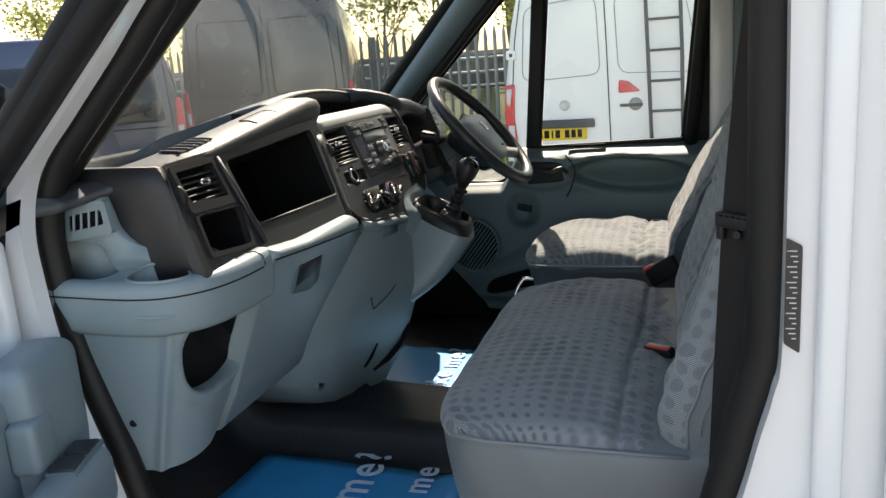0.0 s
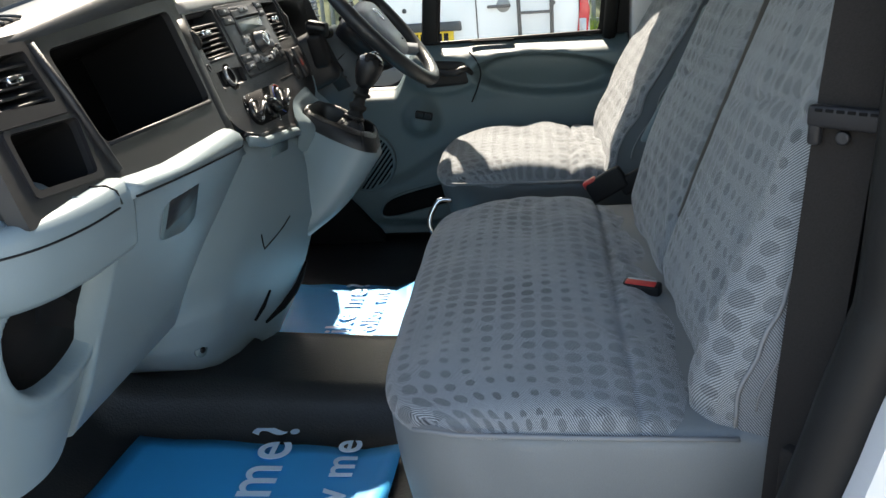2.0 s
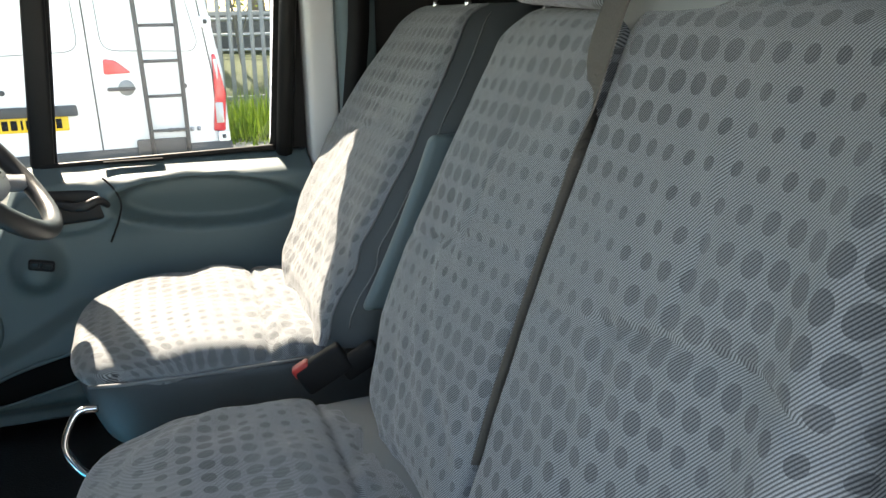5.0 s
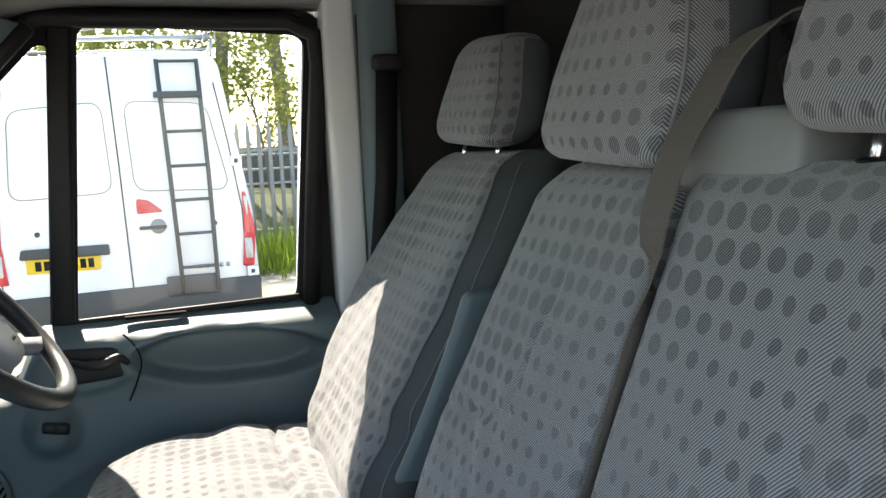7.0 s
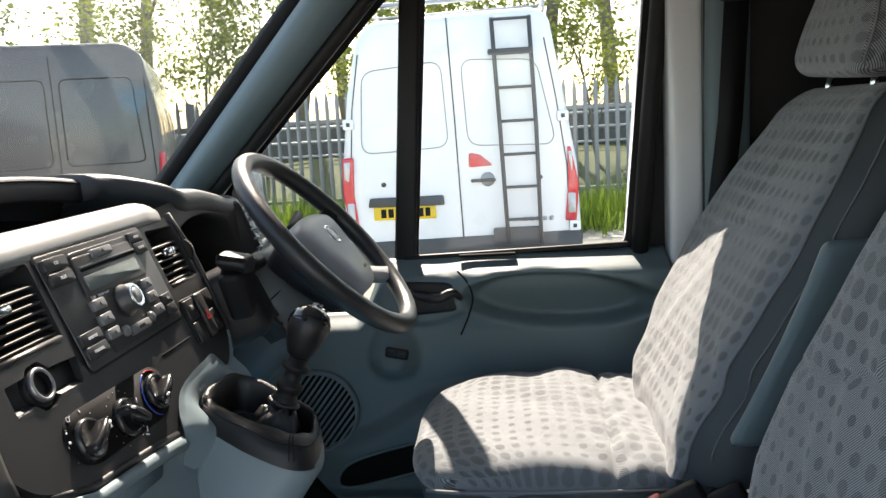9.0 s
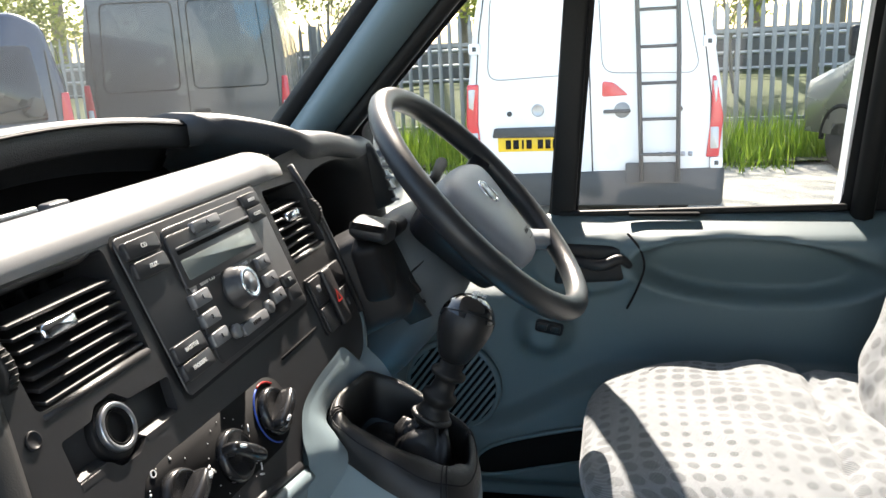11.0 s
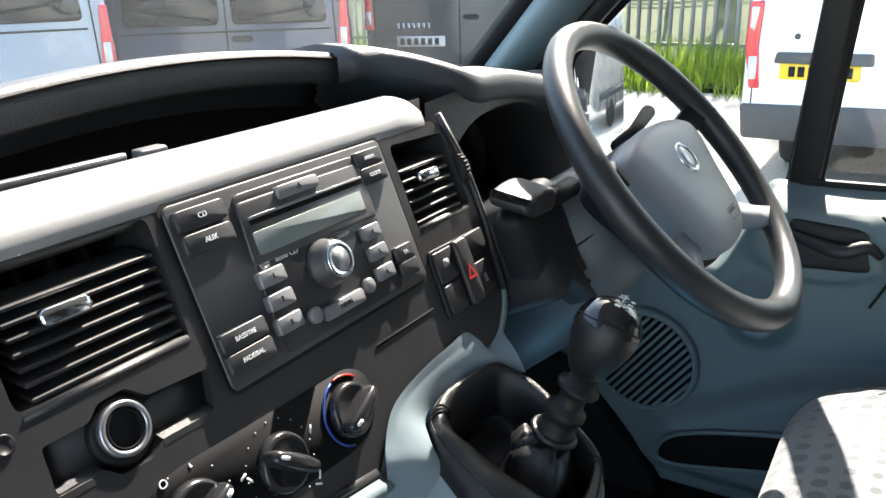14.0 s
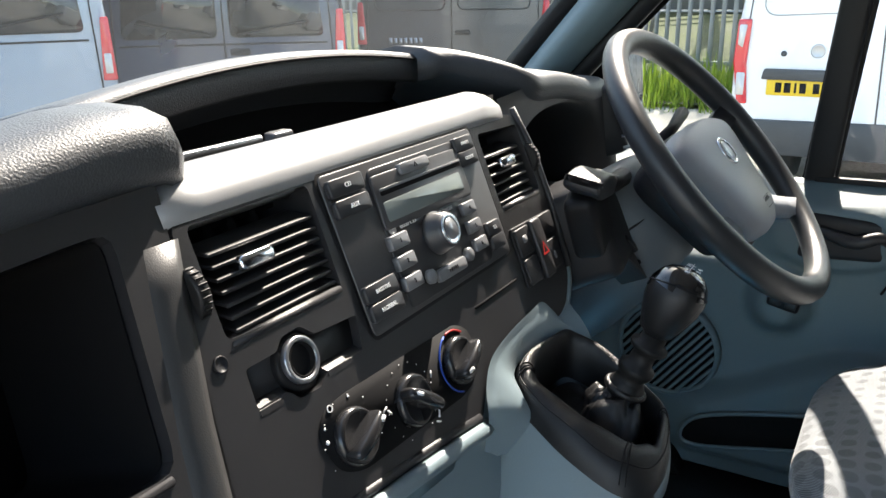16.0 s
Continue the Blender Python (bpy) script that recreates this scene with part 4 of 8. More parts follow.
def vent(y0, y1, z0, z1, n, tab_y, wheel_side):
    """An air vent in the facia: slanting vanes, a chrome tab and a knurled wheel at its side."""
    cy, cz = (y0 + y1) / 2, (z0 + z1) / 2
    part("vent_back", fbox(cy, cz, y1 - y0 + 0.01, z1 - z0 + 0.01, -0.062, -0.058, 0.004, 0), M_HOLE, dash, "dark vent duct")
    for i in range(n):
        z = z0 + (z1 - z0) * (0.08 + 0.76 * (i + 0.3) / n)
        bm = rbox((0, 0, 0), (0.026, y1 - y0 - 0.012, 0.0030), 0.0012, n=(1, 2, 1))
        m = basis(Vector(fp(cy + (0.004 if wheel_side < 0 else -0.003), z, -0.014)), (1.0, 0, -0.03), (0, 1, 0))
        bm.transform(m)
        part("vane", bm, M_VANE, dash)
    for i in range(4):
        y = y0 + (y1 - y0) * (0.2 + 0.2 * i)
        part("rear_vane", fbox(y, cz, 0.003, (z1 - z0) * 0.9, -0.05, -0.034, 0.001, 0), M_HOLE, dash)
    part("vent_tab", fbox(tab_y, cz + 0.004, 0.034 if n > 5 else 0.022, 0.010, -0.010, 0.004, 0.004, 0.003), M_CHROME, dash, "chrome vent tab")
    wy = y0 - 0.011 if wheel_side < 0 else y1 + 0.009
    bm = turned((0, 0, 0), (0, 1, 0), [(-0.005, 0.018), (-0.004, 0.021), (0.004, 0.021), (0.005, 0.018)], 30)
    bm.transform(Matrix.Translation(fp(wy, cz - 0.002, -0.012)))
    wheel = part("vent_wheel", bm, M_RUBBER, dash, "knurled vent wheel")
    for k in range(12):
        a = radians(-60 + 12 * k)
        c = Vector(fp(wy, cz - 0.002, -0.012)) + FN * (0.0212 * math.cos(a)) + Vector((-0.367, 0, 0.930)) * (0.0212 * math.sin(a))
        part("knurl", rbox(c, (0.0016, 0.0075, 0.0016), 0.0005), M_RUBBER, wheel)
    part("vent_lip", loft([[fp(y, z0 + 0.0075, -0.016), fp(y, z0 + 0.0005, -0.0005), fp(y, z0 - 0.0015, 0.0012), fp(y, z0 - 0.004, 0.0006), fp(y, z0 - 0.004, -0.016)] for y in (y0 + 0.001, cy, y1 - 0.002)]), M_CHAR, dash, "sloping lower lip of the vent")


vent(0.914, 1.034, 1.386, 1.462, 7, 0.961, -1)
vent(1.310, 1.402, 1.380, 1.454, 6, 1.352, 1)

# radio
radio = thing("car_radio", "dark grey car radio with silver buttons and a round knob", "radio")
part("radio_face", fbox(1.1705, 1.402, 0.246, 0.125, -0.02, 0.0022, 0.006, 0.0012), M_RADIO, radio)
part("radio_gap", plate(rrect(1.1705, 1.402, 0.252, 0.131, 0.008), [rrect(1.1705, 1.402, 0.245, 0.124, 0.006)], lambda u, v, o: fp(u, v, o + 0.0008), 0.0), M_BLACK, radio, smooth=False)
part("centre_panel", prism(rpoly([(1.106, 1.458), (1.252, 1.458), (1.256, 1.343), (1.102, 1.343)], 0.008), fp, 0.0, 0.0038, 0.0012), M_DBUTTON, radio)
part("display_surround", prism(rpoly([(1.106, 1.452), (1.251, 1.451), (1.252, 1.406), (1.103, 1.408)], 0.005), fp, 0.003, 0.0058, 0.001), M_RADIO, radio)
part("display", fbox(1.176, 1.4215, 0.130, 0.0165, 0.004, 0.0062, 0.002, 0.0004), M_LCD, radio, "blank grey display")
part("disc_slot", fbox(1.180, 1.4365, 0.136, 0.0035, 0.004, 0.0064, 0.0012, 0.0003), M_HOLE, radio, "thin disc slot")
part("slot_lip", fbox(1.180, 1.4395, 0.136, 0.0022, 0.004, 0.0072, 0.0008, 0.0004), M_BUTTON, radio)
part("eject_button", fbox(1.1710, 1.4495, 0.048, 0.0095, 0.003, 0.0088, 0.003, 0.0015), M_BUTTON, radio)
ftext("\u25b3", 1.1710, 1.4495, 0.006, radio, M_CHAR2, 0.0091)
for txt, y, z, w in (("CD", 1.080, 1.4525, 0.045), ("AUX", 1.080, 1.4365, 0.045), ("AM/FM", 1.2735, 1.4525, 0.036), ("CLOCK", 1.2735, 1.4385, 0.036),
                     ("BASS/TRE", 1.0765, 1.3705, 0.044), ("FADE/BAL", 1.0765, 1.3560, 0.044), ("TA", 1.2755, 1.3690, 0.026), ("", 1.2755, 1.3555, 0.026)):
    y -= 0.006
    b = part("button", fbox(y, z, w, 0.0135, 0.0, 0.0072, 0.003, 0.0016), M_DBUTTON, radio)
    if txt:
        ftext(txt, y, z, 0.0054 if len(txt) < 5 else 0.0047, b, M_PRINT, 0.0076)
for k, z in enumerate((1.3975, 1.3805, 1.3635)):
    b = part("preset_button", fbox(1.1130, z, 0.026, 0.0115, 0.002, 0.0088, 0.002, 0.0014), M_BUTTON, radio)
    ftext(str(k + 1), 1.1130, z, 0.0058, b, M_CHAR2, 0.0091)
    b = part("preset_button", fbox(1.2345, z - 0.001, 0.024, 0.0115, 0.002, 0.0088, 0.002, 0.0014), M_BUTTON, radio)
    ftext(str(k + 4), 1.2345, z - 0.001, 0.0058, b, M_CHAR2, 0.0091)
for y in (1.140, 1.2090):
    part("seek_button", turned(fp(y, 1.3590, 0.002), FN, [(0, 0.0066), (0.006, 0.0066), (0.0075, 0.0052)], 20), M_BUTTON, radio)
b = part("menu_button", fbox(1.1740, 1.3555, 0.050, 0.0105, 0.002, 0.0085, 0.003, 0.0014), M_BUTTON, radio)
ftext("MENU", 1.1740, 1.3555, 0.0054, b, M_CHAR2, 0.0088)
knob = part("volume_knob", turned(fp(1.1730, 1.3890, 0.003), FN, [(0, 0.0205), (0.004, 0.0196), (0.007, 0.0180), (0.014, 0.0168), (0.0170, 0.0158), (0.0180, 0.0142), (0.0165, 0.0114), (0.0176, 0.0102), (0.0180, 0.0)], 40), M_RADIO, radio, "round grey volume knob")
part("knob_ring", turned(fp(1.1730, 1.3890, 0.0195), FN, [(0, 0.0146), (0.0018, 0.0146), (0.0022, 0.0138), (0.0016, 0.0116)], 40), M_CHROME, knob, "bright ring of the knob")
part("knob_cap", turned(fp(1.1730, 1.3890, 0.0200), FN, [(0, 0.0104), (0.0012, 0.0100), (0.0018, 0.0)], 32), M_SATIN, knob)
ftext("VOL ON/OFF", 1.198, 1.4030, 0.0048, radio, M_PRINT, 0.0042)
ftext("6000 CD", 1.137, 1.4070, 0.0068, radio, M_PRINT, 0.0042)
part("badge", turned(fp(1.113, 1.4075, 0.0038), FN, [(0, 0.0052), (0.0006, 0.0050)], 24), M_SATIN, radio, "small oval maker's badge")

# switch bank right of the radio
bank = part("switch_bank", prism(rpoly([(1.303, 1.297), (1.306, 1.358), (1.406, 1.356), (1.396, 1.296)], 0.004), fp, 0.0, 0.0026, 0.0008), M_CHAR2, dash, "bank of rocker switches")
for y, z, w, h in ((1.324, 1.341, 0.032, 0.028), (1.323, 1.311, 0.030, 0.026), (1.384, 1.345, 0.034, 0.022), (1.380, 1.313, 0.030, 0.030)):
    part("switch", fbox(y, z, w, h, 0.002, 0.0055, 0.002, 0.0012), M_CHAR, bank)
hz = part("hazard_switch", fbox(1.352, 1.326, 0.022, 0.062, 0.002, 0.0100, 0.003, 0.003), M_CHAR, bank, "tall hazard switch")
tri = [(1.352, 1.333), (1.344, 1.319), (1.360, 1.319)]
part("triangle_mark", plate(tri, [[(1.352, 1.3295), (1.3565, 1.3210), (1.3475, 1.3210)]], lambda u, v, o: fp(u, v, o + 0.0104), 0.0), M_RED, hz, "red warning triangle", smooth=False)
part("symbol", fbox(1.324, 1.343, 0.010, 0.007, 0.005, 0.0058, 0.002, 0), M_BUTTON, bank)
part("symbol", fbox(1.380, 1.311, 0.006, 0.008, 0.005, 0.0058, 0.002, 0), M_BUTTON, bank)
part("card_slot", fbox(1.243, 1.3125, 0.092, 0.0022, -0.001, 0.0010, 0.001, 0), M_HOLE, dash, "narrow card slot")

# power socket in a slanting recess
part("socket_recess", prism(rpoly([(0.908, 1.330), (0.908, 1.378), (1.045, 1.374), (1.040, 1.330)], 0.003), lambda u, v, o: fp(u, v, o - 0.0085), -0.004, 0.0), M_CHAR, dash, "slanting recess round the socket")
for y0, y1 in ((0.9155, 0.9445), (0.9865, 1.0320)):
    part("recess_ledge", loft([[fp(y, 1.3455 - 0.03 * (y - 0.915), -0.0086), fp(y, 1.3400 - 0.03 * (y - 0.915), 0.0003), fp(y, 1.3360 - 0.03 * (y - 0.915), 0.0003), fp(y, 1.3360 - 0.03 * (y - 0.915), -0.0086)] for y in (y0, y1)]), M_CHAR, dash, "sloping lower edge of the recess", smooth=False)
part("socket_collar", turned(fp(0.966, 1.3535, -0.020), FN, [(0, 0.0218), (0.016, 0.0212), (0.018, 0.0200), (0.018, 0.0160)], 36), M_BLACK, dash)
ring = part("power_socket", turned(fp(0.966, 1.3545, -0.004), FN, [(0, 0.0130), (0.0, 0.0172), (0.006, 0.0172), (0.007, 0.0164), (0.007, 0.0138), (0.003, 0.0128), (-0.03, 0.0126), (-0.03, 0.0)], 36), M_SATIN, dash, "power socket with a silver ring")
part("socket_cup", turned(fp(0.966, 1.3545, -0.034), FN, [(0, 0.0122), (0.0365, 0.0126), (0.0365, 0.0116), (0.002, 0.0112), (0.002, 0.0)], 28), M_HOLE, ring)
part("screw_cap", turned(fp(0.900, 1.377, 0.0), FN, [(0, 0.0062), (0.0012, 0.0060), (0.0012, 0.0048), (0.0006, 0.0046), (0.0006, 0.0)], 20), M_CHAR2, dash)

# heater panel with three knobs
UP = Vector((-0.367, 0, 0.930))
pill = rpoly([(0.954, 1.302), (0.966, 1.316), (0.990, 1.3185), (1.155, 1.3125), (1.172, 1.302), (1.174, 1.280), (1.160, 1.262), (1.135, 1.256), (0.985, 1.2635), (0.962, 1.274)], 0.012, 5)
hp = part("heater_panel", prism(pill, fp, -0.001, 0.0010), M_HOLE, dash, "black heater control panel")
KNOBS = ((0.987, 1.2885, 66), (1.0625, 1.2825, -52), (1.141, 1.2845, 246))
for y, z, ang in KNOBS:
    c = Vector(fp(y, z, 0.0012))
    away = Vector((0, math.sin(radians(ang)), 0)) + UP * math.cos(radians(ang))
    across = Vector((0, math.cos(radians(ang)), 0)) - UP * math.sin(radians(ang))
    k = part("heater_knob", turned(c, FN, [(0, 0.0222), (0.0035, 0.0222), (0.0065, 0.0212), (0.0085, 0.0190), (0.0070, 0.0170), (0.0062, 0.0)], 40), M_KNOB, hp, "glossy black rotary heater knob")
    bm = rbox((0, 0, 0), (0.0125, 0.044, 0.020), 0.0045, n=(2, 8, 2), deform=lambda p: (p.x * (1.0 - 0.30 * (abs(p.y) / 0.024) ** 2) * (1.0 - 14.0 * max(0.0, p.z)), p.y, p.z - 7.0 * p.y * p.y * (p.z > 0)))
    bm.transform(basis(c + FN * 0.0125, across, away))
    part("grip", bm, M_KNOB, k, "finger grip of the knob")
    part("pointer", prism(rrect(0, 0, 0.0028, 0.0058, 0.001), lambda u, v, o: tuple(c + away * (0.0150 + v) + across * u + FN * (0.0215 + o - v * 0.22)), -0.002, 0.0006), M_PRINT, k)
    if y > 1.1:
        for a0, a1, mt, nm in ((-165, -18, M_BLUE, "cold_arc"), (-12, 42, M_RED, "warm_arc")):
            part(nm, tube([c + FN * 0.0004 + Vector((0, math.sin(radians(a)), 0)) * 0.0275 + UP * (0.0275 * math.cos(radians(a))) for a in lin(a0, a1, 14)], 0.0009, 6), mt, hp)
        continue
    for j in range(15 if y > 1.0 else 8):
        a = radians((-150 + 21.5 * j) if y > 1.0 else (-112 + 32 * j))
        part("scale_dot", turned(c + Vector((0, math.sin(a), 0)) * 0.0315 + UP * (0.0315 * math.cos(a)), FN, [(0, 0.0006), (0.0002, 0.0006), (0.0002, 0)], 8), M_PRINT, hp)
ftext("O", 0.974, 1.3150, 0.008, hp, M_PRINT, 0.0014)
for y, z, r in ((0.9605, 1.2965, 0.0022), (0.9625, 1.3055, 0.0014), (0.996, 1.3150, 0.0014)):
    part("fan_mark", turned(fp(y, z, 0.0012), FN, [(0, r * 0.8), (0.0002, r * 0.8), (0.0002, 0)], 10), M_PRINT, hp)
for y, z, a in ((1.029, 1.290, 20), (1.033, 1.286, -50), (1.098, 1.290, 60), (1.087, 1.254, -25), (1.091, 1.259, 60)):
    part("airflow_mark", prism([(y + u * math.cos(radians(a)) - v * math.sin(radians(a)), z + u * math.sin(radians(a)) + v * math.cos(radians(a))) for u, v in rrect(0, 0, 0.006, 0.0016, 0.0006)], fp, 0.0005, 0.0014), M_PRINT, hp)
# polished lower edge of the facia and the pale lip under it
part("facia_lower_edge", loft([[fp(y, z + 0.004, 0.0012), fp(y, z, 0.0030), fp(y, z - 0.0035, 0.0010), fp(y, z - 0.003, -0.01), fp(y, z + 0.004, -0.01)] for y, z in ((0.905, 1.266), (0.960, 1.2505), (1.030, 1.2440), (1.100, 1.2365), (1.146, 1.2300))]), M_CHAR, dash, "rounded lower edge of the facia")
part("lower_lip", loft([[fp(y, z - 0.004, 0.0060 - e), fp(y, z - 0.009, 0.0100 - e), fp(y, z - 0.016, 0.0090 - e), fp(y, z - 0.020, -0.006), fp(y, z - 0.004, -0.006)] for y, z, e in ((0.905, 1.266, 0.004), (0.960, 1.2505, 0.0), (1.030, 1.2440, 0.0), (1.100, 1.2365, 0.0), (1.138, 1.2315, 0.002), (1.160, 1.2280, 0.009))]), M_GREY, dash, "pale lip of the console under the facia")

# ---- passenger facia: vent, cubby and the big open tray ----
part("facia_passenger", plate(
    rpoly([(0.306, 1.300), (0.332, 1.470), (0.905, 1.490), (0.868, 1.272), (0.830, 1.284), (0.600, 1.286), (0.500, 1.295), (0.430, 1.300)], 0.006),
    [rpoly([(0.508, 1.342), (0.500, 1.453), (0.862, 1.472), (0.844, 1.336)], 0.014),
     rpoly([(0.350, 1.405), (0.344, 1.456), (0.457, 1.458), (0.462, 1.398)], 0.005),
     rpoly([(0.344, 1.328), (0.352, 1.386), (0.480, 1.380), (0.460, 1.318)], 0.008)],
    fp, 0.02, hole_depth=0.17), M_CHAR, dash, "charcoal passenger facia", smooth=False)
# black sheets close and line the openings to paint the shade inside
part("tray_back", prism(rpoly([(0.49, 1.31), (0.49, 1.47), (0.87, 1.47), (0.87, 1.31)], 0.01), fp, -0.175, -0.168), M_HOLE, dash, "black sheet painting the shade at the back of the open tray")
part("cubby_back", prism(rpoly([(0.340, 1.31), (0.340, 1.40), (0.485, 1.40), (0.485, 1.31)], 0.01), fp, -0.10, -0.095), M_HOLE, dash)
for nm, lp, dp in (("tray_shade", [(0.508, 1.342), (0.500, 1.453), (0.862, 1.472), (0.844, 1.336)], 0.166), ("cubby_shade", [(0.344, 1.328), (0.352, 1.386), (0.480, 1.380), (0.460, 1.318)], 0.094)):
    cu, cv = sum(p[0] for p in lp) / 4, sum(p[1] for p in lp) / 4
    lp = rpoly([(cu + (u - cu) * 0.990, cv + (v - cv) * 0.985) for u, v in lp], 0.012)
    part(nm, loft([[fp(u, v, -0.010) for u, v in lp], [fp(u, v, -dp) for u, v in lp]], caps=False), M_HOLE, dash, "black sheet added as shade inside the opening")
part("cubby_frame", plate(rpoly([(0.338, 1.322), (0.346, 1.390), (0.486, 1.384), (0.466, 1.311)], 0.008), [rpoly([(0.345, 1.329), (0.353, 1.385), (0.479, 1.379), (0.459, 1.319)], 0.008)], lambda u, v, o: fp(u, v, o + 0.003), 0.005), M_CHAR2, dash, "raised rim of the small cubby", smooth=False)
part("tray_lip", tube([fp(0.515, 1.3395, 0.0), fp(0.67, 1.3360, 0.0005), fp(0.838, 1.3335, 0.0)], 0.0030, 8), M_CHAR2, dash, "rounded lip of the tray")
part("facia_split", tube([fp(0.474, 1.462, 0.001), fp(0.486, 1.40, 0.002), fp(0.500, 1.31, 0.001)], 0.006, 8), M_CHAR, dash)
part("vent_frame", plate(rpoly([(0.342, 1.390), (0.338, 1.464), (0.464, 1.466), (0.470, 1.386)], 0.006), [rpoly([(0.352, 1.407), (0.347, 1.454), (0.454, 1.456), (0.458, 1.400)], 0.004)], lambda u, v, o: fp(u, v, o + 0.004), 0.006), M_CHAR2, dash, smooth=False)
for i in range(5):
    z = 1.410 + 0.0095 * i
    bm = rbox((0, 0, 0), (0.022, 0.106, 0.003), 0.001)
    bm.transform(basis(Vector(fp(0.404, z, -0.012)), (1.0, 0, -0.03), (0, 1, 0)))
    part("vane", bm, M_VANE, dash)
part("vent_back", fbox(0.404, 1.43, 0.12, 0.06, -0.062, -0.058, 0.004, 0), M_HOLE, dash)
part("vent_tab", fbox(0.412, 1.431, 0.026, 0.008, -0.008, 0.006, 0.003, 0.002), M_CHROME, dash, "chrome vent tab")
bm = turned((0, 0, 0), (0, 1, 0), [(-0.005, 0.018), (-0.004, 0.021), (0.004, 0.021), (0.005, 0.018)], 24)
bm.transform(Matrix.Translation(fp(0.340, 1.422, -0.012)))
part("vent_wheel", bm, M_RUBBER, dash, "knurled vent wheel")
# dark end cheek that sweeps forward to the pillar
part("end_cheek", loft([[(-0.4905 + (1.4635 - z) * 0.395 + dx, y + 0.06 * max(0.0, 1.40 - z) * (dx < -0.03), z) for dx, y in ((0.0, 0.330), (-0.006, 0.322), (-0.020, 0.317), (-0.050, 0.317), (-0.11, 0.322), (-0.22, 0.338), (-0.22, 0.360))] for z in lin(1.285, 1.468, 6)]), M_CHAR, dash, "dark curved end of the dashboard")

# ---- light lower half ----
LEDGE_TOP = table([(0.43, 1.309), (0.50, 1.303), (0.55, 1.298), (0.60, 1.294), (0.83, 1.292), (0.905, 1.264)])


def lower_section(y):
    b = 0.010 * math.sin(math.pi * (y - 0.3) / 0.6) - 0.030 * sstep(0.83, 0.925, y)
    zs = 1.295 - 0.078 * (y - 0.38)
    zt = max(LEDGE_TOP(y), zs + 0.010)
    return [(-0.455, zt - 0.004), (-0.428 + b, zt), (-0.413 + b, zt - 0.002), (-0.403 + b, zt * 0.75 + zs * 0.25), (-0.398 + b, zt * 0.4 + zs * 0.6), (-0.401 + b, zs), (-0.408 + b * 0.8, zs - 0.005), (-0.414 + b * 0.4, zs - 0.025),
            (-0.430, 1.232), (-0.452, 1.180), (-0.484, 1.105), (-0.512, 1.035), (-0.547, 0.968), (-0.64, 0.945), (-0.72, 0.98), (-0.72, 1.26)]


ledge = loft([[(x, y, z) for x, z in lower_section(y)] for y in lin(0.464, 0.930, 24)])
part("lower_panel", ledge, M_GREY, dash, "light blue-grey lower dashboard")
part("ledge_joint", tube([(lower_section(y)[5][0] + 0.0005, y, lower_section(y)[5][1]) for y in lin(0.462, 0.850, 12)], 0.0016, 6), M_BLACK, dash, "dark joint under the ledge")
part("ledge_cut", tube([(-0.434, 0.430, 1.3095), (-0.414, 0.437, 1.3085), (-0.4045, 0.440, 1.3015), (-0.4015, 0.441, 1.286)], 0.0016, 6), M_BLACK, dash)
# no recess cut here: two darker plates paint the slot's shade
part("slot_shade_plate", prism(rpoly([(0.592, 1.2565), (0.7045, 1.249), (0.7335, 1.177), (0.697, 1.167), (0.611, 1.183)], 0.008), lambda u, v, o: (-0.4165 - (1.255 - v) * 0.44 + o, u, v), -0.012, 0.0012), M_DGREY, dash, "raised darker plate painting the shade of a shallow slot")
part("slot_shadow", prism(rpoly([(0.596, 1.2540), (0.7020, 1.247), (0.7120, 1.222), (0.690, 1.205), (0.614, 1.196)], 0.006), lambda u, v, o: (-0.4165 - (1.255 - v) * 0.44 + o, u, v), 0.001, 0.0020), M_CHAR, dash)

# corner ledge with cup holder, pocket and side vent
LEDGE_Z = 1.306
plan = smooth_path([(-0.735, 0.262, 0), (-0.62, 0.250, 0), (-0.53, 0.245, 0), (-0.470, 0.258, 0), (-0.428, 0.302, 0), (-0.408, 0.370, 0), (-0.402, 0.435, 0), (-0.401, 0.470, 0)], 6)
plan_in = [(-0.442, 0.470), (-0.444, 0.430), (-0.462, 0.392), (-0.500, 0.386), (-0.735, 0.386)]


def ledge_loop(d):
    """The ledge's outline drawn in by d along its outer side."""
    out = []
    for i, p in enumerate(plan):
        q = plan[min(i + 1, len(plan) - 1)] - plan[max(i - 1, 0)]
        n = Vector((q.y, -q.x, 0)).normalized()
        out.append((p.x - n.x * d, p.y - n.y * d))
    return out


def ledge_rise(x, y):
    return 0.003 * sstep(0.33, 0.462, y) + 0.26 * max(0.0, y - 0.285) * sstep(-0.462, -0.510, x)


def ledge_ring(d, dz):
    return [(x, y, LEDGE_Z + dz + ledge_rise(x, y)) for x, y in ledge_loop(d)] + [(x, y, LEDGE_Z + dz + ledge_rise(x, y)) for x, y in plan_in]


part("corner_edge", loft([ledge_ring(0.016, 0.0), ledge_ring(0.010, -0.0015), ledge_ring(0.004, -0.006), ledge_ring(0.0, -0.014), ledge_ring(0.0, -0.030), ledge_ring(0.003, -0.055), ledge_ring(0.006, -0.078), ledge_ring(0.014, -0.086), ledge_ring(0.04, -0.088)], caps=False), M_GREY, dash, "rounded edge of the corner ledge")
hole_cup = [(-0.502 + 0.050 * math.cos(2 * math.pi * i / 40), 0.296 + 0.038 * math.sin(2 * math.pi * i / 40)) for i in range(40)]
hole_pk = rpoly([(-0.690, 0.285), (-0.602, 0.272), (-0.578, 0.296), (-0.582, 0.334), (-0.69, 0.340)], 0.012, 4)
